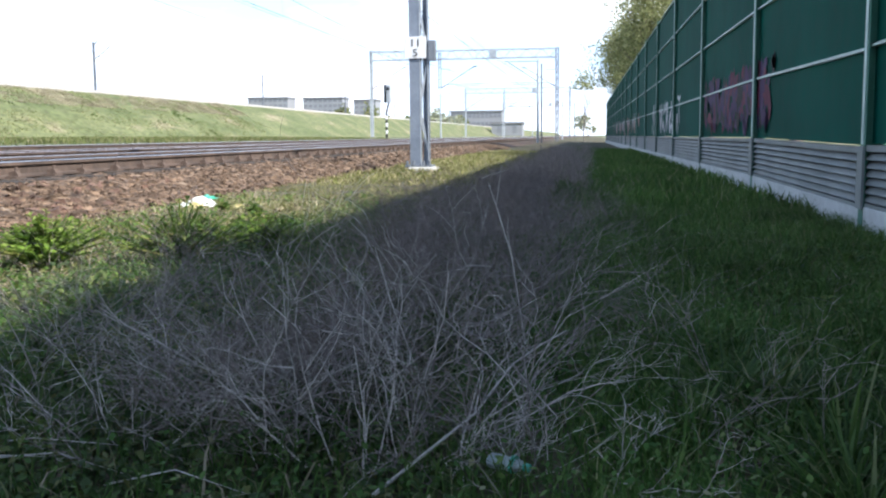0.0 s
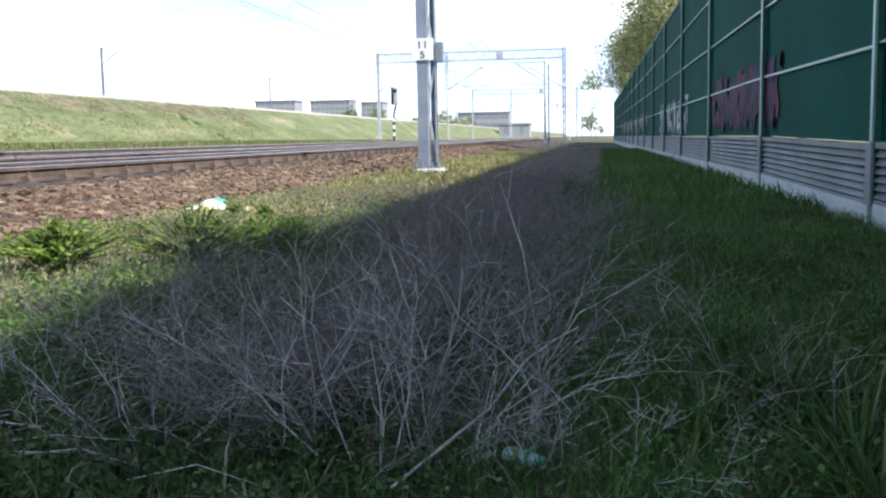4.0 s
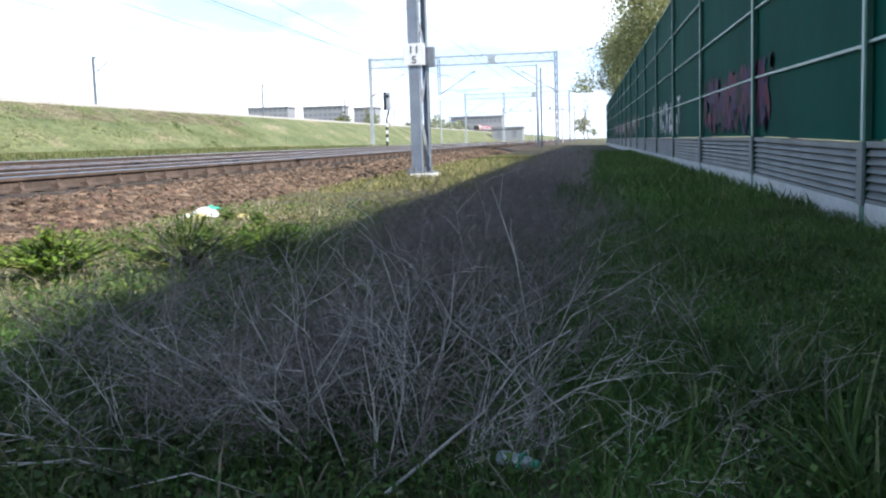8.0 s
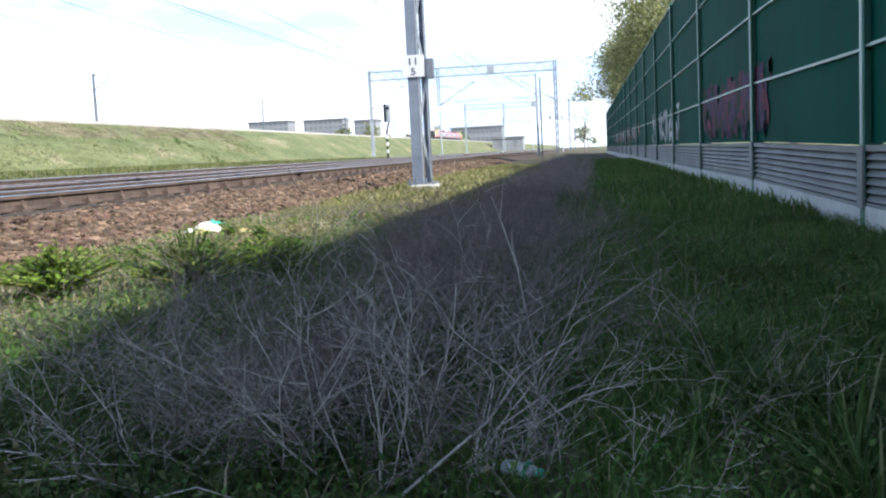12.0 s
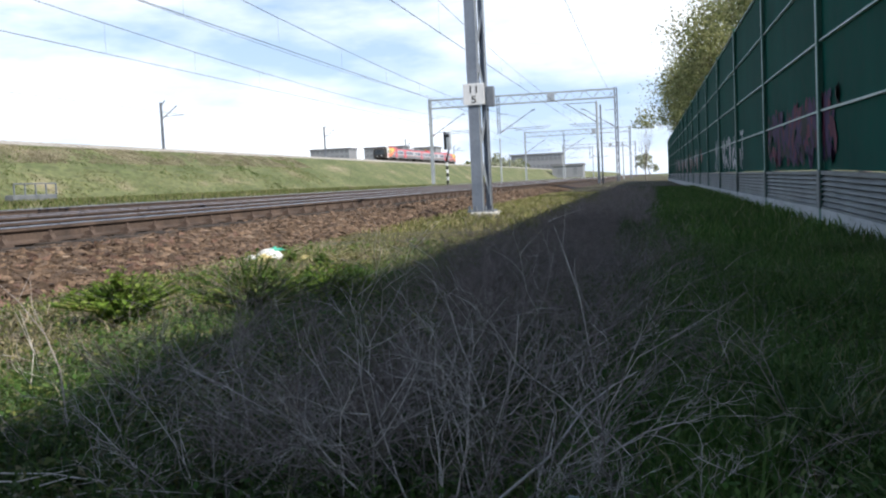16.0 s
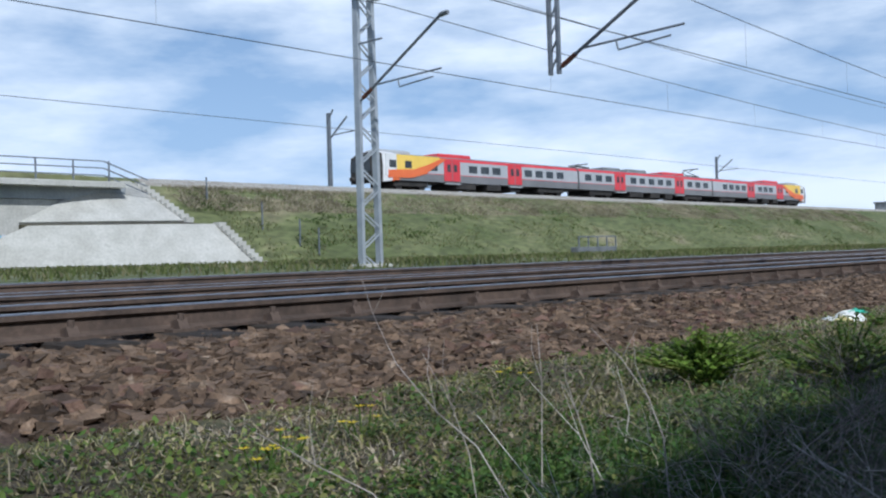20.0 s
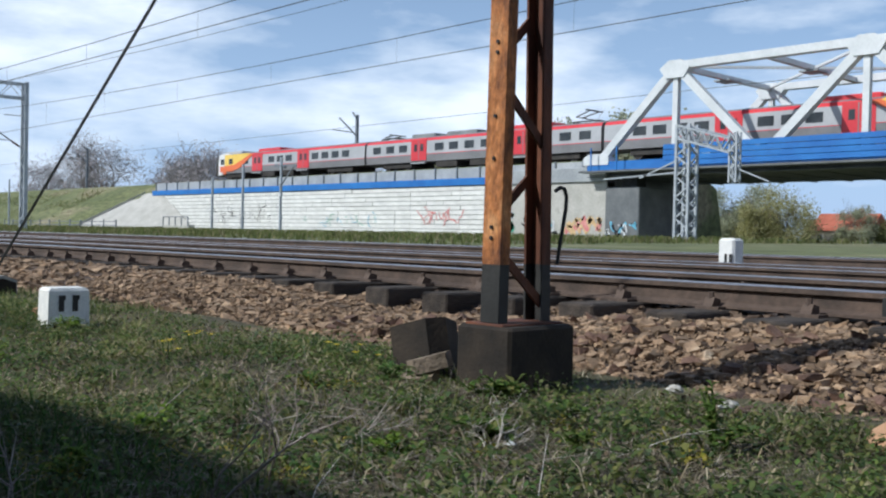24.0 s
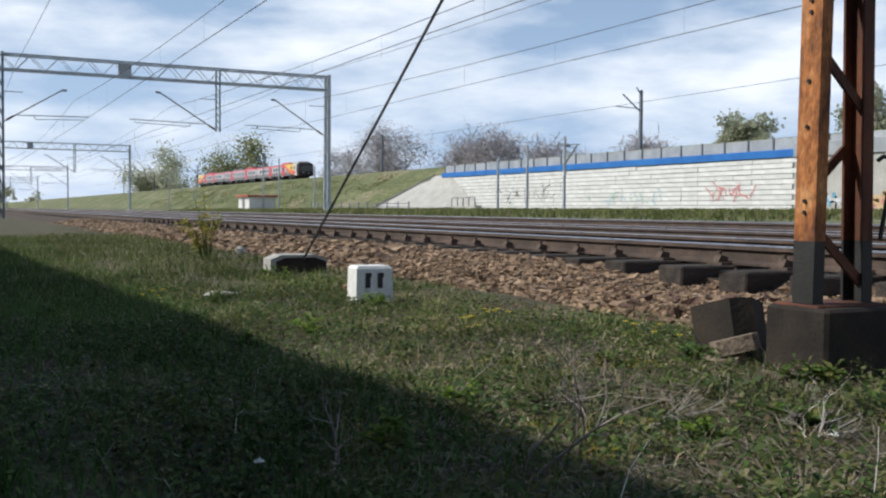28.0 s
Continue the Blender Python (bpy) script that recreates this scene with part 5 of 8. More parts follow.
def train_car(t, k):
    """Car k, from y = k * CAR backward; the first and the last have a cab."""
    y0, y1 = k * CAR + (0.12 if k else 0.0), (k + 1) * CAR - (0.12 if k < CARS - 1 else 0.0)
    lead, tail = k == 0, k == CARS - 1
    a, b = y0 + (2.2 if lead else 0), y1 - (2.2 if tail else 0)
    mats = [M["t_dark"], M["t_red"], M["t_grey"], M["t_roof"], M["t_white"]]
    mb = MB()
    lv = [(0.66, 1.18, 1.36, 1.4, 0), (1.18, 1.22, 1.4, 1.4, 1), (1.22, 2.18, 1.4, 1.38, 2), (2.18, 2.4, 1.38, 1.2, 1), (2.4, 2.55, 1.2, 0.75, 3)]
    for s in (-1, 1):
        car_side(mb, s, a, b, lv)
    mb.face([(-0.75, a, 2.55), (0.75, a, 2.55), (0.75, b, 2.55), (-0.75, b, 2.55)], 3)
    mb.face([(-1.36, a, 0.66), (1.36, a, 0.66), (1.36, b, 0.66), (-1.36, b, 0.66)], 0)
    rim = [(-1.36, 0.66), (1.36, 0.66), (1.4, 0.99), (1.38, 2.18), (1.2, 2.4), (0.75, 2.55), (-0.75, 2.55), (-1.2, 2.4), (-1.38, 2.18), (-1.4, 0.99)]
    for y in (a, b):
        mb.face([(x, y, z) for x, z in rim], 0)
    body = part("car_body", mb, mats, t, "light grey car body with red roof edge and dark skirt")
    # windows and doors
    doors = {0: (7.6, 14.8), 1: (6.2, 16.6), 2: (8.5, 15.7)}[k]
    wins = {0: (4.35, 5.6, 9.9, 11.25, 12.6, 16.5, 17.9, 19.3, 20.7), 1: (1.3, 2.9, 4.4, 8.4, 9.9, 11.5, 13.1, 14.6, 18.6, 20.2, 21.8), 2: (2.6, 4.0, 5.4, 6.8, 10.7, 12.05, 13.4, 17.7, 18.95)}[k]
    for s in (-1, 1):
        for d in doors:
            y = y0 + d
            dr = part("door", MB().box(min(s * 1.385, s * 1.415), max(s * 1.385, s * 1.415), y - 0.85, y + 0.85, 0.75, 2.3), M["t_red"], body, "red double door")
            for q in (-0.34, 0.34):
                part("door_glass", MB().box(min(s * 1.41, s * 1.422), max(s * 1.41, s * 1.422), y + q - 0.17, y + q + 0.17, 1.42, 1.95), M["t_glass"], dr)
            part("door_seam", MB().box(min(s * 1.41, s * 1.42), max(s * 1.41, s * 1.42), y - 0.03, y + 0.03, 0.8, 2.28), M["t_dark"], body)
            part("door_step", MB().box(min(s * 1.36, s * 1.52), max(s * 1.36, s * 1.52), y - 0.8, y + 0.8, 0.52, 0.6), M["t_grey"], body)
        for w in wins:
            y = y0 + w
            part("window", MB().box(min(s * 1.36, s * 1.41), max(s * 1.36, s * 1.41), y - 0.47, y + 0.47, 1.42, 1.95, 0, 0.01), M["t_glass"], body, "dark glass window")
    # running gear
    for d in (3.6, CAR - 3.6):
        y = k * CAR + d
        bg = part("bogie", MB().box(-1.2, 1.2, y - 1.7, y + 1.7, 0.28, 0.66, 0, 0.05), M["t_black"], body)
        for q in (-1.15, 1.15):
            part("wheelset", MB().bar((-1.1, y + q, 0.36), (1.1, y + q, 0.36), 0.72, n=14), M["t_black"], body)
    for d, w in ((9.2, 2.2), (12.4, 1.6), (14.9, 1.2)):
        part("underfloor_box", MB().box(-1.3, 1.3, k * CAR + d - w / 2, k * CAR + d + w / 2, 0.22, 0.66, 0, 0.04), M["t_black"], body)
    if not tail:
        part("gangway", MB().box(-1.1, 1.1, y1 - 0.02, y1 + 0.26, 0.75, 2.4), M["t_black"], body)
    return body


def cab(t, y_end, s):
    """The cab at y_end; s = 1 where the cab looks towards -y."""
    rows = [(0.0, 1.0, 0.5, 2.0), (0.16, 1.22, 0.45, 2.4), (0.75, 1.34, 0.5, 2.62), (1.6, 1.39, 0.6, 2.62), (2.25, 1.4, 0.66, 2.55)]
    rings = []
    for d, hw, z0, z1 in rows:
        y = y_end + s * d
        zm = 0.55 * z1 + 0.45 * z0
        rings.append([(-hw, y, z0), (hw, y, z0), (hw * 1.02, y, zm), (hw * 0.96, y, z1 - 0.2), (hw * 0.6, y, z1), (-hw * 0.6, y, z1), (-hw * 0.96, y, z1 - 0.2), (-hw * 1.02, y, zm)])
    mb = MB()
    for k, (r1, r2) in enumerate(zip(rings, rings[1:])):
        n = len(r1)
        for i in range(n):
            j = (i + 1) % n
            mi = 1 if k < 2 else (3 if i in (0, 1, 7) and k == 3 else 2)
            mb.face([r1[i], r1[j], r2[j], r2[i]], mi)
    mb.face(rings[0], 1)
    c = part("cab", mb, [M["t_white"], M["t_black"], M["t_white"], M["t_orange"]], t, "white cab with a black glazed front and orange apron", smooth=False)
    y = y_end + s * 0.1
    part("windscreen", MB().prism([(-1.0, 1.2), (1.0, 1.2), (0.9, 1.95), (0.5, 2.12), (-0.5, 2.12), (-0.9, 1.95)], "y", min(y_end - s * 0.02, y), max(y_end - s * 0.02, y)), M["t_glass"], c)
    for x in (-0.42, 0.42):
        part("headlight", MB().bar((x, y_end - s * 0.03, 0.95), (x, y_end + s * 0.1, 0.95), 0.16, n=8), M["t_white"], c)
        part("buffer", MB().bar((x * 1.6, y_end - s * 0.35, 0.75), (x * 1.6, y_end + s * 0.3, 0.75), 0.3, n=8), M["t_black"], c)
    for q in (-1, 1):
        x = q * 1.425

        def yy(d):
            return y_end + s * d

        def sheet(name, pts, mat):
            part(name, MB().solid([(x, yy(p), z) for p, z in pts], [(x - q * 0.06, yy(p), z) for p, z in pts]), mat, c)
        sheet("white_flank", [(1.0, 0.95), (2.0, 1.05), (2.1, 2.42), (1.0, 2.42)], M["t_white"])
        x = q * 1.43
        sheet("yellow_flash", [(2.0, 1.35), (3.6, 1.42), (5.0, 1.8), (6.4, 2.3), (6.2, 2.4), (2.0, 2.4)], M["t_yellow"])
        x = q * 1.436
        sheet("orange_flash", [(1.2, 0.8), (3.4, 0.85), (4.8, 1.15), (5.8, 1.7), (7.0, 2.3), (6.5, 2.34), (5.05, 1.82), (3.6, 1.43), (2.0, 1.36), (1.2, 1.3)], M["t_orange"])
        x = q * 1.44
        for d in (1.62, 3.1):
            part("cab_window", MB().box(min(x, x + q * 0.012), max(x, x + q * 0.012), min(yy(d - 0.32), yy(d + 0.32)), max(yy(d - 0.32), yy(d + 0.32)), 1.5, 2.0), M["t_glass"], c)
    part("roof_fairing", MB().box(-0.85, 0.85, min(yy(1.0), yy(4.0)), max(yy(1.0), yy(4.0)), 2.5, 2.78, 0, 0.12), M["t_grey"], c)
    return c


train = empty("electric_train", UP_AXIS, 76.0, UP_RAIL)
tagged(train, "grey, red and yellow three-car electric multiple unit train", "train")
cars = [train_car(train, k) for k in range(CARS)]
cab(train, 0.0, 1)
cab(train, CARS * CAR, -1)
for d, L, mat in ((8.6, 3.6, "t_red"), (CARS * CAR - 8.4, 3.6, "t_red"), (29.4, 2.6, "t_roof"), (33.5, 3.2, "t_roof"), (40.0, 4.0, "t_red")):
    part("roof_box", MB().box(-0.8, 0.8, d - L / 2, d + L / 2, 2.5, 2.8, 0, 0.08), M[mat], train)
for d in (25.2, 44.5):
    up_ = 0.55 if d > 40 else 0.12
    pan = part("pantograph", MB().bar((-0.5, d - 1.0, 2.66), (0.5, d - 1.0, 2.66), 0.1), M["t_black"], train)
    part("base_bar", MB().bar((-0.5, d + 1.0, 2.66), (0.5, d + 1.0, 2.66), 0.1), M["t_black"], pan)
    for x in (-0.45, 0.45):
        part("base_rail", MB().bar((x, d - 1.0, 2.68), (x, d + 1.0, 2.68), 0.08), M["t_black"], pan)
        part("arm", MB().tube([(x, d + 0.7, 2.7), (x * 0.7, d - 0.9, 2.75 + up_ * 0.5), (x, d + 0.3, 2.8 + up_)], 0.03, 4), M["t_black"], pan)
    part("collector", MB().bar((-0.85, d + 0.3, 2.82 + up_), (0.85, d + 0.3, 2.82 + up_), 0.08), M["t_black"], pan)
    for q in (-0.8, 0.8):
        part("insulator", MB().bar((0.45, d + q, 2.5), (0.45, d + q, 2.66), 0.14, n=8), M["t_roof"], train)


# ---- ballast stones ----
def stone_shape(seed):
    """An angular broken stone: a cube with its corners thrown about and two of them cut off."""
    rnd = random.Random(seed)
    v = np.array([(x + rnd.uniform(-0.5, 0.35) * x, y + rnd.uniform(-0.5, 0.35) * y, z + rnd.uniform(-0.55, 0.3) * z) for z in (-1, 1) for y in (-1, 1) for x in (-1, 1)]) * 0.8
    top = np.array([(rnd.uniform(-0.4, 0.4), rnd.uniform(-0.4, 0.4), 0.85), (rnd.uniform(-0.4, 0.4), rnd.uniform(-0.4, 0.4), -0.85)])
    v = np.concatenate([v, top])
    f = [(0, 1, 5), (0, 5, 4), (1, 3, 7), (1, 7, 5), (3, 2, 6), (3, 6, 7), (2, 0, 4), (2, 4, 6), (4, 5, 8), (5, 7, 8), (7, 6, 8), (6, 4, 8), (1, 0, 9), (3, 1, 9), (2, 3, 9), (0, 2, 9)]
    return v, np.array(f)


STONES = [stone_shape(s) for s in range(10)]


def turns(n, rng):
    q = rng.normal(size=(n, 4))
    q /= np.linalg.norm(q, axis=1)[:, None]
    a, b, c, d = q.T
    return np.stack([np.stack([1 - 2 * (c * c + d * d), 2 * (b * c - a * d), 2 * (b * d + a * c)], -1),
                     np.stack([2 * (b * c + a * d), 1 - 2 * (b * b + d * d), 2 * (c * d - a * b)], -1),
                     np.stack([2 * (b * d - a * c), 2 * (c * d + a * b), 1 - 2 * (b * b + c * c)], -1)], -2)


def yaw_tilt(n, rng):
    """Turns for stones lying on their flat side."""
    a, p, q = rng.uniform(0, 2 * np.pi, n), rng.normal(0, 0.24, n), rng.normal(0, 0.24, n)
    ca, sa, o, z = np.cos(a), np.sin(a), np.ones(n), np.zeros(n)
    Rz = np.stack([np.stack([ca, -sa, z], -1), np.stack([sa, ca, z], -1), np.stack([z, z, o], -1)], -2)
    Rx = np.stack([np.stack([o, z, z], -1), np.stack([z, np.cos(p), -np.sin(p)], -1), np.stack([z, np.sin(p), np.cos(p)], -1)], -2)
    Ry = np.stack([np.stack([np.cos(q), z, np.sin(q)], -1), np.stack([z, o, z], -1), np.stack([-np.sin(q), z, np.cos(q)], -1)], -2)
    return Rx @ Ry @ Rz


def ballast_z(x, y=50.0):
    return -slump(x, y) + np.interp(x, [-16.9, -16.0, -12.3, -11.8, -4.35, -4.05, -3.25, -2.6], [0.3, 0.355, 0.355, 0.29, 0.285, 0.25, 0.09, 0.1])


def scatter_stones(name, pts, size, seed, label, mat="stone"):
    rng = np.random.default_rng(seed)
    V, F, base = [], [], 0
    kinds = rng.integers(0, len(STONES), len(pts))
    for k, (sv, sf) in enumerate(STONES):
        sel = pts[kinds == k]
        n = len(sel)
        if not n:
            continue
        R = yaw_tilt(n, rng)
        sc = (size[0] + (size[1] - size[0]) * rng.random((n, 1, 1)) ** 2.6) * rng.uniform(0.65, 1.3, (n, 1, 3)) * np.array([1.25, 0.95, 0.55])
        v = np.einsum("nij,nkj->nki", R, sv[None] * sc)
        v += sel[:, None, :]
        V.append(v.reshape(-1, 3))
        F.append((sf[None] + (np.arange(n) * 10)[:, None, None]).reshape(-1, 3) + base)
        base += n * 10
    me = soup(name, np.concatenate(V), np.concatenate(F), M[mat], True)
    return tagged(part(name, me, None), label, "ballast", kind="stuff")


def stone_points(n, x0, x1, y0, y1, seed, edge=0.25):
    rng = np.random.default_rng(seed)
    x, y = rng.uniform(x0, x1, n), rng.uniform(y0, y1, n)
    lim = -3.22 + 0.16 * np.sin(y * 1.1) + 0.14 * np.sin(y * 2.7 + 1) + rng.normal(0, edge * 0.5, n)
    lim -= 0.55 * np.exp(-((y - 1.0) / 1.3) ** 2)
    keep = x < lim
    x, y = x[keep], y[keep]
    z = ballast_z(x, y) + rng.uniform(-0.012, 0.012, len(x))
    return np.stack([x, y, z], -1)


scatter_stones("ballast_stones", stone_points(46000, -4.75, -2.9, -0.5, 14, 1), (0.014, 0.044), 2, "reddish brown angular ballast stones on the track shoulder")
scatter_stones("ballast_stones", stone_points(17000, -4.75, -2.7, -9, -0.5, 11, 0.6), (0.009, 0.036), 12, "tan brown angular ballast stones beside the rusty mast", "stone_tan")
scatter_stones("fine_gravel", stone_points(42000, -4.6, -2.5, -9, 0.4, 13, 0.9), (0.005, 0.013), 14, "fine tan gravel and grit on the sunken shoulder", "stone_tan")
scatter_stones("ballast_stones", stone_points(13000, -4.7, -2.95, 14, 45, 3), (0.022, 0.055), 4, "reddish brown angular ballast stones along the track further off")
scatter_stones("ballast_stones", stone_points(12000, -4.7, -2.95, -40, -9, 5), (0.022, 0.055), 6, "tan brown angular ballast stones along the track", "stone_tan")
scatter_stones("ballast_stones", stone_points(16000, -8.2, -4.7, -14, 20, 7), (0.018, 0.042), 8, "dark brown ballast stones between the rails")
heap = empty("ballast_shoulder")
tagged(heap, "loose larger ballast stones lying on the shoulder", "ballast")
rng_ = np.random.default_rng(21)
STONE_ME = [soup("ballast_stone", v * 0.042, f, M["stone_one"], True) for v, f in STONES[:6]]
for p in stone_points(420, -4.4, -3.0, -5, 9, 9)[:300]:
    ob = part("ballast_stone", STONE_ME[int(rng_.integers(0, 6))], None, heap)
    ob.matrix_basis = pose(p[0], p[1], p[2] + 0.012, *rng_.normal(0, 20, 2), rng_.uniform(0, 360)) @ Matrix.Diagonal((*(rng_.uniform(0.6, 1.25, 2)), rng_.uniform(0.35, 0.7), 1))


# ---- grass and weeds ----
def ground_many(x, y):
    return np.array([ground_z(a, b) for a, b in zip(x, y)])


def blades(name, x, y, h, w, lean, mat, label, seed, lift=0.0):
    """Bent grass blades at the given roots."""
    rng = np.random.default_rng(seed)
    n = len(x)
    z = np.maximum(ground_many(x, y), np.where(x < -3.2, ballast_z(x, y), -1)) - 0.006 + lift
    hh = h[0] + (h[1] - h[0]) * rng.random(n) ** 1.6
    ww = rng.uniform(w[0], w[1], n)
    a, b = rng.uniform(0, 2 * np.pi, n), rng.uniform(0, 2 * np.pi, n)
    ln = rng.uniform(lean[0], lean[1], n) * hh
    sx, sy, dx, dy = np.cos(a) * ww / 2, np.sin(a) * ww / 2, np.cos(b) * ln, np.sin(b) * ln
    v = np.empty((n, 5, 3))
    for k, (u, zz, wd) in enumerate(((0.0, 0.0, -1), (0.0, 0.0, 1), (0.35, 0.62, 0.8), (0.35, 0.62, -0.8), (1.0, 1.0, 0))):
        v[:, k, 0] = x + dx * u + sx * wd
        v[:, k, 1] = y + dy * u + sy * wd
        v[:, k, 2] = z + hh * zz * (1 - 0.35 * (ln / hh) ** 2 * u)
    base = (np.arange(n) * 5)[:, None, None]
    f = (np.array([(0, 1, 2), (0, 2, 3), (3, 2, 4)])[None] + base).reshape(-1, 3)
    return tagged(part(name, soup(name, v.reshape(-1, 3), f, mat), None), label, "grass", kind="stuff")


def spots(n, x0, x1, y0, y1, seed, patch=1.0, cut=0.0, near=None):
    """Roots in a rectangle, thinned by a patchy noise; near thins them with distance from the viewer."""
    rng = np.random.default_rng(seed)
    x, y = rng.uniform(x0, x1, n), rng.uniform(y0, y1, n)
    m = np.array([noise.noise((a * 1.5 * patch, b * 1.1 * patch, seed * 0.37)) for a, b in zip(x, y)])
    keep = m + rng.uniform(-0.25, 0.25, n) > cut
    if near:
        keep &= rng.random(n) < np.clip(near / np.hypot(x, y), 0, 1)
    return x[keep], y[keep]


T = M["grass_dry"]
blades("grass", *spots(40000, -3.35, -1.0, 0.8, 12, 31, 1.5, -0.2, 7), (0.02, 0.06), (0.003, 0.006), (0.5, 1.6), T, "short green and straw-coloured grass in the sun", 32)
blades("grass", *spots(26000, -3.3, -0.9, 11, 34, 33, 0.7, -0.3), (0.04, 0.12), (0.007, 0.014), (0.4, 1.3), T, "short green and straw-coloured grass along the ballast", 34)
blades("grass", *spots(52000, -3.2, -0.3, -7, 1.0, 35, 1.9, -0.06, 4.5), (0.015, 0.055), (0.003, 0.005), (0.5, 1.7), M["turf"], "low green grass beside the rusty mast", 36)
blades("grass", *spots(34000, -3.3, 0.6, -22, -6.5, 37, 0.9, -0.3), (0.03, 0.11), (0.006, 0.012), (0.2, 0.8), M["turf"], "low green grass along the ballast", 38)
blades("grass", *spots(80000, 0.0, 1.9, 0.9, 9, 39, 1.3, -0.35, 4.5), (0.03, 0.14), (0.003, 0.007), (0.2, 0.9), M["grass_lush"], "lush dark green grass in the shade of the barrier", 40)
blades("grass", *spots(30000, -0.3, 1.9, 8, 40, 41, 0.7, -0.4), (0.08, 0.2), (0.010, 0.02), (0.2, 0.7), M["grass_lush"], "lush dark green grass along the barrier foot", 42)
blades("grass", *spots(46000, -1.9, 0.2, 1.0, 6, 43, 1.4, -0.2, 3), (0.03, 0.13), (0.0022, 0.005), (0.2, 0.9), M["grass_lush"], "dark green grass under the dry shrubs", 44)
blades("grass", *spots(64000, -1.2, 2.4, -20, -0.3, 61, 1.0, -0.35, 6), (0.04, 0.14), (0.003, 0.007), (0.2, 0.9), M["grass_lush"], "dark green grass in the shade behind", 62)
FAR_GRASS = M["tuft"]
blades("field_grass", *spots(36000, -42.4, -17.2, -92, -18, 141, 0.3, -0.25), (0.10, 0.32), (0.03, 0.08), (0.2, 0.9), FAR_GRASS, "rough grass between the tracks and the white wall", 142)
blades("field_grass", *spots(26000, -38, -17.2, 8, 90, 143, 0.3, -0.25), (0.08, 0.26), (0.03, 0.07), (0.2, 0.9), FAR_GRASS, "rough grass between the tracks and the embankment", 144)
STRAW = leafy("grey_straw", [(0.0, (0.13, 0.105, 0.075)), (0.6, (0.25, 0.215, 0.165)), (1.0, (0.45, 0.41, 0.34))], 0.85, 0.1)
blades("dry_grass", *spots(30000, -3.0, -0.4, -7, 1.0, 67, 1.7, 0.0, 4), (0.02, 0.075), (0.002, 0.005), (1.0, 2.6), STRAW, "matted grey-brown dead grass between the green", 68)
blades("grass", *spots(9000, -3.1, -0.5, -7, 0.5, 71, 2.6, 0.22, 4), (0.04, 0.10), (0.004, 0.008), (0.2, 0.9), M["grass_dry"], "yellow-green grass tufts standing in the turf", 72)
blades("dry_grass", *spots(26000, -3.2, -1.0, 0.8, 9, 77, 1.8, -0.05, 5), (0.02, 0.08), (0.002, 0.005), (0.9, 2.4), STRAW, "matted grey-brown dead grass beside the ballast", 78)
blades("dry_grass", *spots(14000, -3.3, -0.2, -6, 9, 45, 2.0, 0.05), (0.03, 0.13), (0.003, 0.006), (0.7, 1.8), leafy("straw", [(0.0, (0.26, 0.21, 0.13)), (1.0, (0.45, 0.39, 0.28))], 0.8, 0.1), "bleached dead grass lying in tufts", 46)

def small_leaves(name, x, y, size, rise, mat, label, seed):
    """Small broad leaves of creeping weeds, close over the soil."""
    rng = np.random.default_rng(seed)
    n = len(x)
    z = np.maximum(ground_many(x, y), np.where(x < -3.2, ballast_z(x, y), -1)) + rise * rng.random(n) ** 1.5
    a, tilt = rng.uniform(0, 2 * np.pi, n), rng.uniform(-0.3, 0.9, n)
    L = rng.uniform(size[0], size[1], n)
    d = np.stack([np.cos(a) * np.cos(tilt), np.sin(a) * np.cos(tilt), np.sin(tilt)], -1) * L[:, None]
    s = np.stack([-np.sin(a), np.cos(a), rng.uniform(-0.4, 0.4, n)], -1) * (L * 0.32)[:, None]
    p = np.stack([x, y, z], -1)
    v = np.stack([p, p + d * 0.5 + s, p + d, p + d * 0.5 - s], 1)
    return tagged(part(name, soup(name, v.reshape(-1, 3), np.arange(n * 4).reshape(n, 4), mat), None), label, "weeds", kind="stuff")


small_leaves("creeping_weeds", *spots(60000, -3.1, -0.3, -7.5, 1.0, 51, 2.3, -0.04, 4.5), (0.008, 0.024), 0.05, M["weed"], "low creeping green weeds through the turf", 52)
small_leaves("creeping_weeds", *spots(22000, -3.2, -0.9, 0.9, 9, 53, 1.8, 0.0, 6), (0.012, 0.034), 0.06, M["weed"], "low creeping green weeds beside the ballast", 54)
small_leaves("creeping_weeds", *spots(100000, -1.9, 1.7, 1.0, 8, 55, 1.4, -0.25, 4), (0.006, 0.02), 0.11, M["grass_lush"], "dark creeping weeds in the shade", 56)
small_leaves("creeping_weeds", *spots(60000, -1.6, 1.6, -9, -0.3, 63, 1.5, -0.15, 4), (0.007, 0.022), 0.09, M["grass_lush"], "dark creeping weeds in the shade behind", 64)
small_leaves("leaf_litter", *spots(60000, -3.3, 0.6, -7, 9, 57, 2.0, -0.05, 5), (0.010, 0.03), 0.02, leafy("dead_leaf", [(0.0, (0.08, 0.055, 0.035)), (0.6, (0.17, 0.13, 0.085)), (1.0, (0.33, 0.28, 0.2))], 0.85, 0.0), "brown dead leaves and straw on the soil", 58)


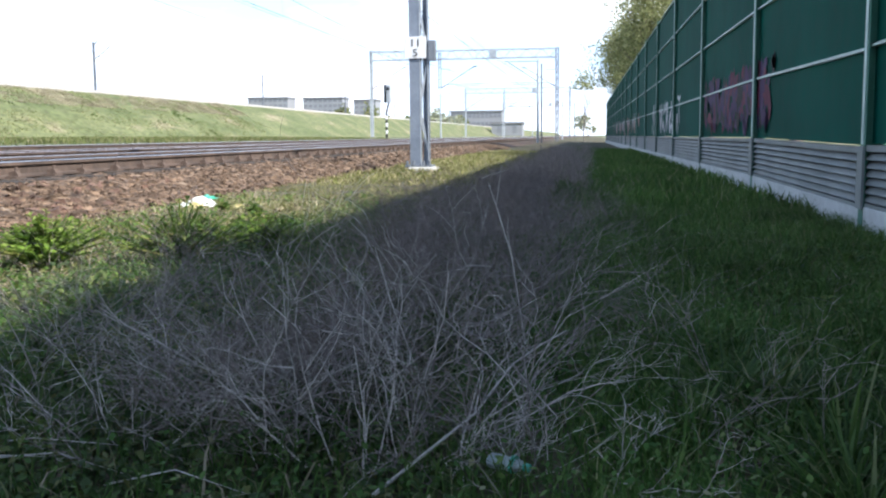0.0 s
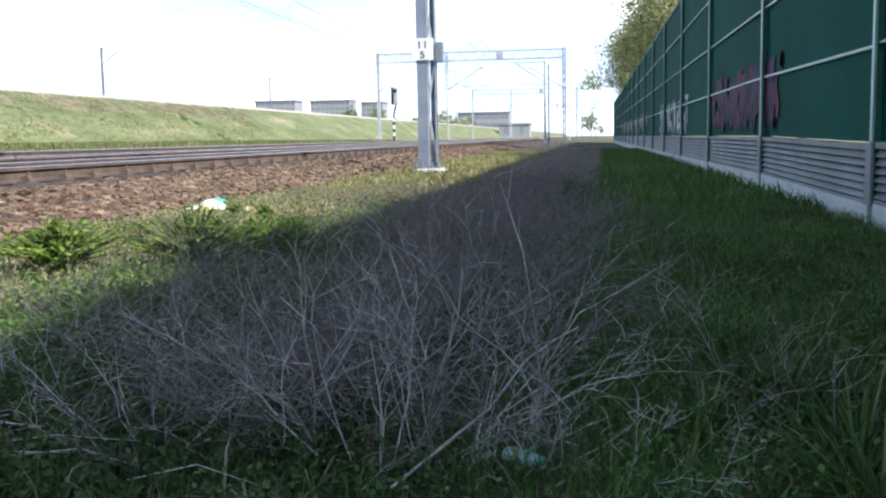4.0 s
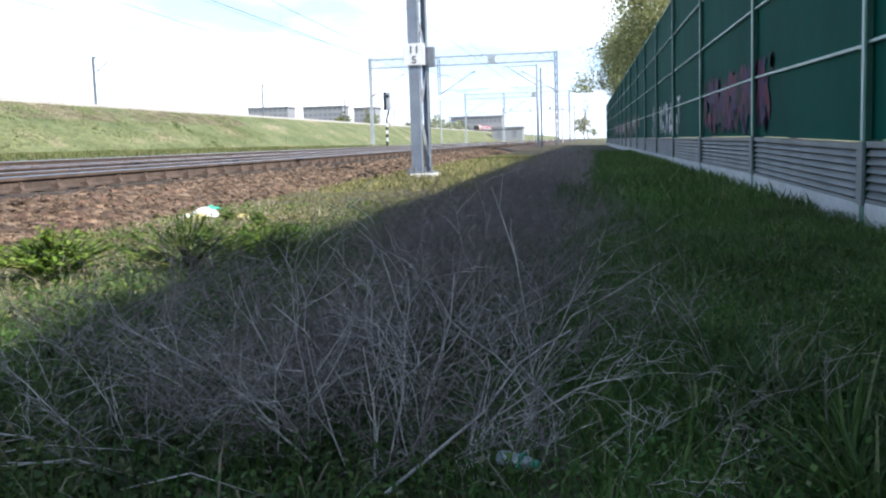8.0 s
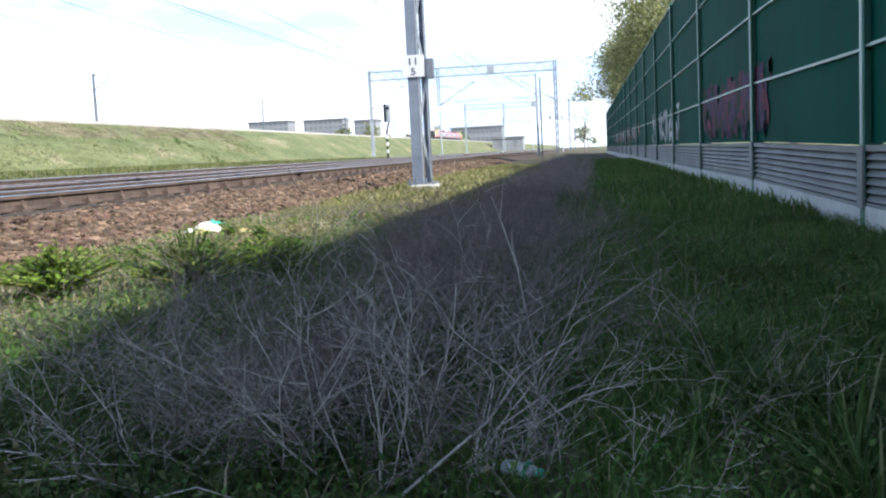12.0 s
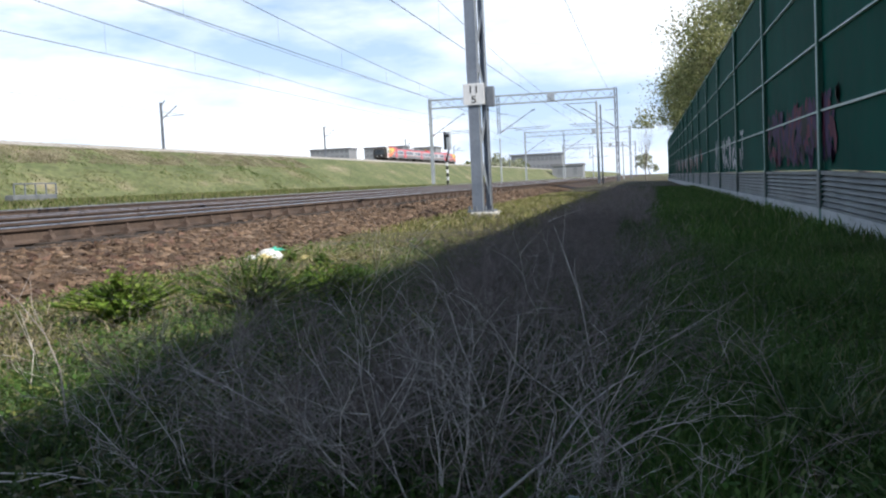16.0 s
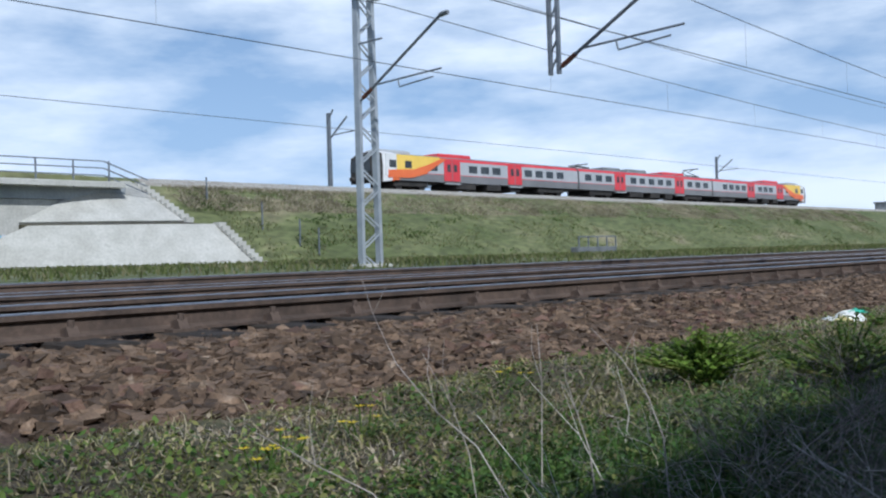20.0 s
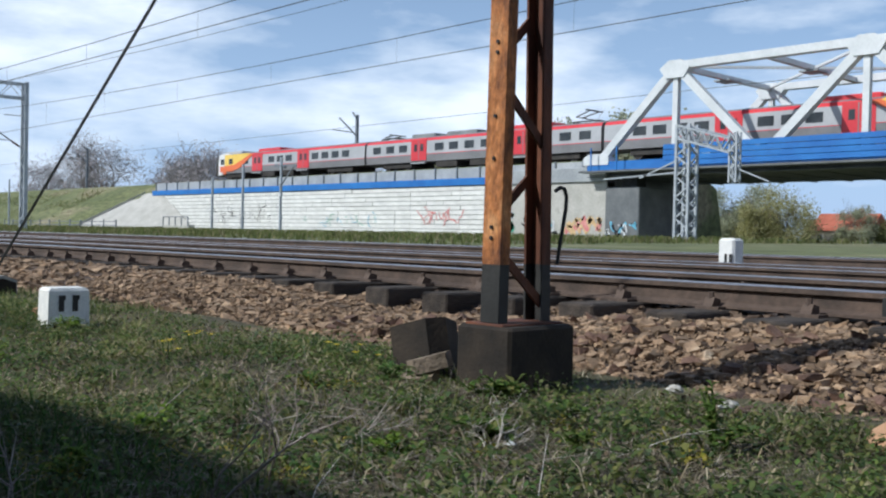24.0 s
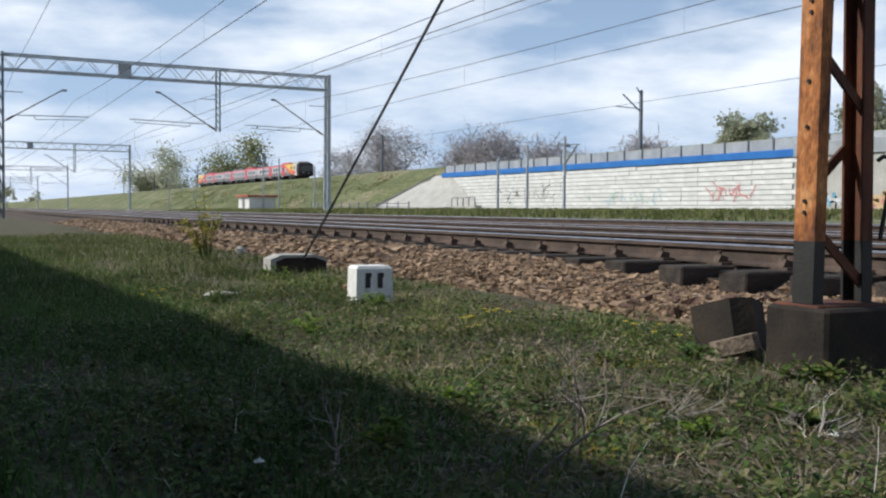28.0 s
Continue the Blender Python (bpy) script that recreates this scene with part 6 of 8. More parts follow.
def weed_mass(name, n, box, r, h, per, size, mat, label, seed, cut=-1.0, far=None):
    """Low rounded cushions of small leaves, uneven in height, with dark gaps between them."""
    rng = np.random.default_rng(seed)
    x, y = spots(n, *box, seed, 1.2, cut, far)
    x, y = np.repeat(x, per), np.repeat(y, per)
    m = len(x)
    k = m // per
    rr, hh = np.repeat(rng.uniform(r[0], r[1], k), per), np.repeat(h[0] + (h[1] - h[0]) * rng.random(k) ** 2, per)
    a, q = rng.uniform(0, 2 * np.pi, m), np.sqrt(rng.random(m))
    x, y = x + np.cos(a) * q * rr, y + np.sin(a) * q * rr
    z = np.maximum(ground_many(x, y), np.where(x < -3.2, ballast_z(x, y), -1)) + hh * (1 - 0.8 * q * q) * rng.random(m) ** 0.6
    b, tilt = a + rng.normal(0, 0.9, m), rng.normal(0.1, 0.45, m)
    L = rng.uniform(size[0], size[1], m)
    d = np.stack([np.cos(b) * np.cos(tilt), np.sin(b) * np.cos(tilt), np.sin(tilt)], -1) * L[:, None]
    s = np.stack([-np.sin(b), np.cos(b), rng.uniform(-0.5, 0.5, m)], -1) * (L * rng.uniform(0.16, 0.34, m))[:, None]
    p = np.stack([x, y, z], -1)
    droop = np.array([0, 0, 1.0]) * (L * 0.18)[:, None]
    v = np.stack([p, p + d * 0.5 + s + droop * 0.5, p + d - droop, p + d * 0.5 - s + droop * 0.5], 1)
    return tagged(part(name, soup(name, v.reshape(-1, 3), np.arange(m * 4).reshape(m, 4), mat), None), label, "weeds", kind="stuff")


def tussocks(name, n, box, r, h, per, w, mat, label, seed, cut=-1.0, far=None):
    """Tufts of arching grass blades."""
    rng = np.random.default_rng(seed)
    x, y = spots(n, *box, seed, 1.1, cut, far)
    k = len(x)
    x, y, rr, hh = (np.repeat(v, per) for v in (x, y, rng.uniform(r[0], r[1], k), h[0] + (h[1] - h[0]) * rng.random(k) ** 1.7))
    m = len(x)
    a = rng.uniform(0, 2 * np.pi, m)
    x, y = x + np.cos(a) * rr * 0.3 * rng.random(m), y + np.sin(a) * rr * 0.3 * rng.random(m)
    z = ground_many(x, y) - 0.005
    L, out, ww = hh * rng.uniform(0.6, 1.25, m), rr * rng.uniform(0.3, 1.2, m), rng.uniform(w[0], w[1], m)
    bend = rng.uniform(0.1, 0.75, m)
    sx, sy = -np.sin(a + rng.normal(0, 0.5, m)) * ww / 2, np.cos(a + rng.normal(0, 0.5, m)) * ww / 2
    v = np.empty((m, 7, 3))
    for i, (u, wd) in enumerate(((0, -1), (0, 1), (0.4, -0.9), (0.4, 0.9), (0.75, -0.6), (0.75, 0.6), (1.0, 0))):
        v[:, i, 0] = x + np.cos(a) * out * (0.45 * u + 0.55 * u * u) + sx * wd
        v[:, i, 1] = y + np.sin(a) * out * (0.45 * u + 0.55 * u * u) + sy * wd
        v[:, i, 2] = z + L * (u - bend * u * u * 0.75)
    f = (np.array([(0, 1, 3), (0, 3, 2), (2, 3, 5), (2, 5, 4), (4, 5, 6)])[None] + (np.arange(m) * 7)[:, None, None]).reshape(-1, 3)
    return tagged(part(name, soup(name, v.reshape(-1, 3), f, mat), None), label, "grass", kind="stuff")


M["weed_dark"] = leafy("shade_weed_leaf", [(0.0, (0.05, 0.085, 0.032)), (0.55, (0.08, 0.125, 0.045)), (0.85, (0.13, 0.165, 0.055)), (1.0, (0.22, 0.225, 0.07))], 0.55, 0.35)
M["sedge"] = leafy("shade_sedge", [(0.0, (0.04, 0.085, 0.022)), (0.5, (0.075, 0.14, 0.035)), (0.85, (0.13, 0.19, 0.06)), (1.0, (0.3, 0.29, 0.15))], 0.5, 0.35)
weed_mass("shade_weeds", 230, (-1.75, -0.25, 1.2, 3.2), (0.05, 0.15), (0.05, 0.17), 90, (0.012, 0.038), M["weed_dark"], "dark feathery weeds growing between the dry shrubs", 81)
weed_mass("shade_weeds", 120, (-2.0, -0.9, 1.1, 3.6), (0.05, 0.13), (0.04, 0.12), 80, (0.012, 0.032), M["weed"], "yellow-green weeds at the edge of the shade", 82, 0.0)
weed_mass("turf_weeds", 480, (-3.15, -0.95, 0.5, 9), (0.06, 0.17), (0.03, 0.10), 60, (0.008, 0.028), M["grass_dry"], "cushions of low green weeds beside the ballast", 83, -0.2, 5)
weed_mass("turf_weeds", 220, (-3.1, -0.95, 0.4, 8), (0.05, 0.14), (0.03, 0.09), 60, (0.008, 0.024), M["weed_dark"], "dark green weed cushions beside the ballast", 84, 0.0, 5)
weed_mass("turf_weeds", 760, (-3.0, -0.3, -8, 0.5), (0.07, 0.2), (0.03, 0.12), 75, (0.009, 0.034), M["turf"], "cushions of low green weeds in the turf", 85, -0.1, 4.5)
weed_mass("turf_weeds", 760, (-2.9, 0.9, -9, 0.4), (0.08, 0.24), (0.04, 0.16), 90, (0.010, 0.038), M["weed_dark"], "dark green weed cushions in the turf", 86, -0.1, 4.5)
weed_mass("yellow_weeds", 60, (-2.4, -0.5, -3.4, -1.4), (0.04, 0.1), (0.03, 0.10), 60, (0.01, 0.026), M["weed_yellow"], "yellowing leafy weeds in the turf", 87, 0.12)
tussocks("shade_grass", 420, (0.05, 1.75, 1.9, 9), (0.06, 0.18), (0.05, 0.15), 70, (0.003, 0.006), M["sedge"], "tufted dark grass in the shade of the barrier", 88, -0.15, 5)
tussocks("shade_grass", 26, (0.2, 0.95, 1.45, 2.3), (0.10, 0.24), (0.12, 0.24), 46, (0.005, 0.009), M["sedge"], "long arching grass blades in the shade", 89, -0.3)
tussocks("dead_grass", 130, (0.1, 1.6, 2.0, 7), (0.08, 0.2), (0.03, 0.08), 50, (0.003, 0.006), leafy("shade_dead_grass", [(0.0, (0.11, 0.09, 0.04)), (1.0, (0.25, 0.2, 0.1))], 0.85, 0.2), "yellow-brown dead grass in the shade", 90, 0.1)
tussocks("dry_grass", 60, (-2.5, -1.1, -2.7, -1.3), (0.10, 0.26), (0.03, 0.10), 44, (0.002, 0.005), STRAW, "bleached dry grass lying in flattened tufts", 93, 0.0)
tussocks("yellow_grass", 120, (-2.9, -0.9, -7.5, -2.6), (0.06, 0.16), (0.03, 0.09), 50, (0.003, 0.006), M["grass_dry"], "yellow-green grass tufts in the sunlit turf", 94, 0.1)
tussocks("shade_grass", 300, (-1.3, 1.7, -9, -0.7), (0.06, 0.18), (0.04, 0.13), 60, (0.003, 0.006), M["sedge"], "tufted dark grass in the shade behind", 91, -0.1, 4)
weed_mass("shade_weeds", 260, (0.0, 1.75, 1.8, 8), (0.06, 0.2), (0.04, 0.14), 70, (0.008, 0.026), M["weed_dark"], "dark weed cushions in the shade of the barrier", 92, 0.0, 5)


def leaf_clump(name, x, y, r, h, count, size, mat, label, seed, stalk=True, cat="weed"):
    """A leafy weed: stalks with broad pointed leaves."""
    rnd = random.Random(seed)
    t = empty(name, x, y, ground_z(x, y))
    tagged(t, label, cat, "")
    st, lf = MB(), MB()
    for k in range(max(4, count // 14)):
        a, q = rnd.uniform(0, 6.283), rnd.random() ** 0.6
        tip = Vector((math.cos(a) * r * q, math.sin(a) * r * q, h * (1.05 - 0.55 * q) * rnd.uniform(0.7, 1.1)))
        mid = Vector((tip.x * 0.4, tip.y * 0.4, tip.z * 0.62))
        st.tube([(tip.x * 0.15, tip.y * 0.15, -0.01), mid, tip], [0.004, 0.003, 0.002], 4)
        for j in range(14):
            s = rnd.uniform(0.2, 1.0)
            p = mid.lerp(tip, (s - 0.5) * 2) if s > 0.5 else Vector((tip.x * 0.15, tip.y * 0.15, 0)).lerp(mid, s * 2)
            b = rnd.uniform(0, 6.283)
            L = size * rnd.uniform(0.6, 1.25)
            d = Vector((math.cos(b), math.sin(b), rnd.uniform(-0.35, 0.65))).normalized() * L
            sd = Vector((-math.sin(b), math.cos(b), rnd.uniform(-0.3, 0.3))) * L * 0.3
            up = Vector((0, 0, L * 0.12))
            lf.face([p, p + d * 0.5 + sd + up, p + d, p + d * 0.5 - sd + up])
    tagged(part("stem", st, M["weed"], t), kind="stuff")
    tagged(part("foliage", lf, mat, t), kind="stuff")
    return t


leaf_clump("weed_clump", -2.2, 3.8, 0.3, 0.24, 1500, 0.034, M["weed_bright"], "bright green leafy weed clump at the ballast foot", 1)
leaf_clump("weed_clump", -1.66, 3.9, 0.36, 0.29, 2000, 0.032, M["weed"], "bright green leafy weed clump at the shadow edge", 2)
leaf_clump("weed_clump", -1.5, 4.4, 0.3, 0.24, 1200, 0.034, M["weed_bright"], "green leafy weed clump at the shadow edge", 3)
rnd_ = random.Random(77)
for k in range(46):
    # low weeds through the turf, on both sides of the viewer
    if k < 24:
        x, y = rnd_.uniform(-2.7, -0.4), rnd_.uniform(-6.5, 0.6)
    elif k < 36:
        x, y = rnd_.uniform(-2.9, -0.9), rnd_.uniform(1.2, 7)
    else:
        x, y = rnd_.uniform(0.2, 1.6), rnd_.uniform(1.6, 8)
    if math.hypot(x, y) < 0.9:
        continue
    leaf_clump("weed", x, y, rnd_.uniform(0.07, 0.16), rnd_.uniform(0.04, 0.09), rnd_.choice((56, 84, 112)), rnd_.uniform(0.03, 0.05), M["weed"] if k % 3 else M["grass_lush"], "low green broad-leaved weed in the turf", 100 + k)
leaf_clump("weed", -0.75, -1.32, 0.12, 0.13, 90, 0.05, M["weed"], "dark upright leafy sprig near the mast", 190)
leaf_clump("yellow_shrub", -2.45, -10.9, 0.4, 0.8, 230, 0.075, M["weed_yellow"], "small yellow-leaved shrub on the ballast edge", 191, cat="shrub")
for x, y, s in ((-2.35, 1.7, 1), (-2.42, 1.83, 2), (-2.9, 3.35, 3), (-1.1, -6.6, 4), (-2.3, -4.2, 5), (-2.6, -3.4, 6), (-2.0, -3.9, 7), (-2.75, 0.1, 8), (-3.0, -0.4, 9), (-2.5, 2.2, 10)):
    rnd_ = random.Random(300 + s)
    t = empty("yellow_flowers", x, y, ground_z(x, y))
    tagged(t, "small yellow flowers on short green stalks", "flower", "yellow flower tufts")
    for k in range(5):
        a, b, h = rnd_.uniform(-0.09, 0.09), rnd_.uniform(-0.09, 0.09), rnd_.uniform(0.05, 0.11)
        part("stalk", MB().tube([(a * 0.5, b * 0.5, 0), (a, b, h)], 0.0018, 4), M["weed"], t)
        fl = MB()
        for q in range(6):
            an = q * math.pi / 3
            fl.face([(a, b, h), (a + 0.013 * math.cos(an - 0.4), b + 0.013 * math.sin(an - 0.4), h + 0.003), (a + 0.02 * math.cos(an), b + 0.02 * math.sin(an), h + 0.005), (a + 0.013 * math.cos(an + 0.4), b + 0.013 * math.sin(an + 0.4), h + 0.003)])
        part("blossom", fl, M["petal"], t)


# ---- dry shrubs ----
def twigs(out, rnd, root, way, length, radius, level, depth=2):
    """A crooked stem and its side shoots, as runs of points with radii."""
    pts, rad, p, d = [root], [radius], Vector(root), Vector(way).normalized()
    n = 6 if level == 0 else 4
    sway = 0.24 if level == 0 else 0.3
    for k in range(n):
        d = (d + Vector((rnd.gauss(0, sway), rnd.gauss(0, sway), rnd.gauss(0.02, 0.16)))).normalized()
        p = p + d * (length / n)
        if p.z < 0.01:
            p.z = 0.01
        pts.append(p.copy())
        rad.append(radius * (1 - 0.72 * (k + 1) / n))
        if level < depth and k >= 1:
            for _ in range(2 if level == 0 else 1):
                if rnd.random() < 0.75:
                    side = (d + Vector((rnd.gauss(0, 0.75), rnd.gauss(0, 0.75), rnd.gauss(0.05, 0.4)))).normalized()
                    twigs(out, rnd, p.copy(), side, length * rnd.uniform(0.3, 0.58), max(rad[-1] * 0.66, 0.0006), level + 1, depth)
    out.append((pts, rad))


def shrub_runs(rnd, stems, height, thick, spread=0.8, depth=2):
    out = []
    for k in range(stems):
        a = rnd.uniform(0, 6.283)
        q = rnd.uniform(0.1, spread)
        twigs(out, rnd, Vector((rnd.gauss(0, 0.03), rnd.gauss(0, 0.03), 0.0)), (math.cos(a) * q, math.sin(a) * q, 1.0), height * rnd.uniform(0.65, 1.15), thick * rnd.uniform(0.6, 1.3), 0, depth)
    return out


SHRUBS = []
M["stem_grey"] = surface("grey_dead_stem", (0.21, 0.18, 0.165), (0.43, 0.385, 0.35), 12.0, 0.85, fine=0.25, rand=0.3, island=True)
M["twig_dark"] = surface("dark_twig_bark", (0.12, 0.098, 0.088), (0.27, 0.225, 0.205), 14.0, 0.85, fine=0.3, rand=0.45, island=True)
for k in range(6):
    runs = shrub_runs(random.Random(500 + k), 11, 0.4, 0.0025, 0.95, 2)
    SHRUBS.append((runs_mesh("brushwood", [r for r in runs if r[1][0] < 0.0009], M["twig_dark"]), runs_mesh("twigwood", [r for r in runs if 0.0009 <= r[1][0] < 0.0015], M["twig"]),
                   runs_mesh("stemwood", [r for r in runs if r[1][0] >= 0.0015], M["stem_grey"])))
rnd_ = random.Random(8)
for k in range(150):
    y = 1.79 + 11.1 * (k / 150) ** 1.35 + rnd_.uniform(-0.1, 0.2)
    wide = 0.36 if y < 3 else 0.27
    x = max(-1.3, min(0.2, rnd_.gauss(-0.45 - 0.03 * min(y, 5), wide)))
    if math.hypot(x, y) < 1.55:
        continue
    t = empty("dry_shrub", x, y, ground_z(x, y), rnd_.uniform(0, 360))
    tagged(t, "leafless grey-brown dry shrub with tangled twigs", "shrub", "dry shrubs in the shade")
    s = rnd_.uniform(0.6, 0.95) if y < 2.4 else rnd_.uniform(0.7, 1.05)
    lie = (0.8 if y < 2.4 else 0.9) if y < 3 else 0.9 - 0.05 * min(y - 3, 6)
    for nm, me in zip(("brushwood", "twigwood", "stemwood"), SHRUBS[k % 6]):
        tagged(part(nm, me, None, t), kind="stuff").matrix_basis = Matrix.Diagonal((s * 1.2, s * 1.2, s * lie, 1))
# the far end of the thicket, too fine to tell apart
far_runs = []
for k in range(150):
    y = 10 + 22 * (k / 150) ** 1.2
    x = -0.5 + rnd_.uniform(-0.55, 0.6)
    for pts, rad in shrub_runs(rnd_, 5, 0.27, 0.006):
        far_runs.append(([p + Vector((x, y, ground_z(x, y))) for p in pts], [r * 1.2 for r in rad]))
tagged(part("dry_thicket", runs_mesh("dry_thicket", far_runs, M["twig"]), None), "distant tangle of leafless brown shrubs along the shade", "shrub", kind="stuff")


def stick(pts, r, label="bleached bare branch lying across the dry shrubs", mat="twig_pale", forks=()):
    t = empty("dry_branch")
    tagged(t, label, "branch", "bleached branches")
    n, r = len(pts), r * 0.7
    part("stem", runs_mesh("stem", [([Vector(p) for p in pts], [r * (1 - 0.65 * k / (n - 1)) for k in range(n)])], M[mat], 6), None, t)
    for q in forks:
        part("fork", runs_mesh("fork", [([Vector(p) for p in q], [r * 0.5 * (1 - 0.6 * k / (len(q) - 1)) for k in range(len(q))])], M[mat], 5), None, t)


stick([(-0.34, 1.55, 0.07), (-0.27, 1.7, 0.10), (-0.2, 1.8, 0.14), (-0.14, 1.95, 0.20), (-0.09, 2.1, 0.21), (-0.04, 2.2, 0.22)], 0.005,
      forks=([(-0.14, 1.95, 0.20), (-0.10, 1.95, 0.15), (-0.05, 1.9, 0.11), (-0.08, 1.85, 0.06)], [(-0.2, 1.8, 0.14), (-0.19, 1.86, 0.2), (-0.2, 1.9, 0.23)]))
for p in (((-0.56, 2.0, 0.05), (-0.59, 2.05, 0.16), (-0.62, 2.1, 0.24)), ((-0.39, 1.7, 0.03), (-0.41, 1.8, 0.10), (-0.42, 1.85, 0.17)), ((-0.85, 1.8, 0.04), (-0.94, 1.85, 0.07), (-0.99, 1.9, 0.14)),
          ((-1.0, 2.3, 0.05), (-1.1, 2.4, 0.13), (-1.27, 2.45, 0.21)), ((-0.7, 2.1, 0.05), (-0.78, 2.2, 0.13), (-0.93, 2.25, 0.19)), ((-0.21, 1.7, 0.04), (-0.22, 1.75, 0.09), (-0.2, 1.9, 0.19))):
    a, b, c = p
    q = tuple(b[i] + (c[i] - a[i]) * 0.35 + (0.05 if i == 0 else 0.0) for i in range(3))
    stick([a, b, c], 0.0042, "pale bare branch standing in the dry shrubs", forks=([b, q],))
rnd_ = random.Random(9)
for k in range(26):
    x, y = rnd_.uniform(-1.15, -0.25), rnd_.uniform(1.75, 3.4)
    a, b = rnd_.gauss(0, 0.12), rnd_.gauss(0, 0.10)
    h = rnd_.uniform(0.16, 0.34)
    z = ground_z(x, y)
    p = [(x + a * s + rnd_.gauss(0, 0.012), y + b * s + rnd_.gauss(0, 0.012), z + h * s) for s in (0, 0.25, 0.5, 0.75, 1.0)]
    q = [p[2], (p[2][0] + a * 0.5 + rnd_.gauss(0, 0.05), p[2][1] + rnd_.gauss(0, 0.05), p[2][2] + h * 0.22), (p[2][0] + a * 0.9 + rnd_.gauss(0, 0.08), p[2][1] + rnd_.gauss(0, 0.08), p[2][2] + h * 0.4)]
    stick(p, rnd_.uniform(0.0022, 0.0036), "grey upright dry stem in the shrubs", mat="stem_grey", forks=(q,))
# stalks in the sun beside the shade
for base, tip, r in (((-1.45, 2.0), (-1.75, 2.05, 0.38), 0.0024), ((-0.95, 1.3), (-1.35, 1.42, 0.40), 0.0028), ((-1.7, 2.4), (-1.72, 2.42, 0.36), 0.0026)):
    z = ground_z(*base)
    bx, by = base
    mid = ((bx + tip[0]) / 2 + 0.03, (by + tip[1]) / 2, z + (tip[2] - z) * 0.55)
    stick([(bx, by, z), mid, tip], r, "pale dry weed stalk standing in the sun", forks=([mid, (mid[0] - 0.08, mid[1] + 0.04, mid[2] + 0.12)],))
for way, r in ((((-1.94, 1.7, 0.63), (-1.85, 1.65, 0.55), (-1.74, 1.61, 0.45), (-1.57, 1.55, 0.37), (-1.44, 1.52, 0.32), (-1.33, 1.48, 0.24), (-1.27, 1.45, 0.1)), 0.0026), (((-1.6, 2.13, 0.49), (-1.51, 2.12, 0.42), (-1.43, 2.1, 0.34), (-1.37, 2.06, 0.26), (-1.34, 2.03, 0.1)), 0.0034),
               (((-1.64, 1.97, 0.51), (-1.6, 1.93, 0.38), (-1.56, 1.87, 0.25), (-1.55, 1.85, 0.1)), 0.0026), (((-1.64, 1.17, 0.38), (-1.53, 1.21, 0.33), (-1.42, 1.24, 0.29), (-1.25, 1.28, 0.11)), 0.0024),
               (((-1.53, 1.92, 0.38), (-1.47, 1.88, 0.33), (-1.42, 1.85, 0.26), (-1.38, 1.82, 0.1)), 0.003), (((-1.77, 1.72, 0.46), (-1.65, 1.68, 0.36), (-1.55, 1.62, 0.28), (-1.48, 1.58, 0.1)), 0.0022)):
    way = list(way)[::-1]
    m = Vector(way[len(way) // 2])
    stick(way, r, "long thin dry stalk leaning over the sunlit weeds", mat="stem_grey", forks=([m, m + Vector((-0.05, 0.03, 0.07)), m + Vector((-0.07, 0.06, 0.13))], [Vector(way[-2]), Vector(way[-2]) + Vector((0.03, 0.02, 0.07))]))
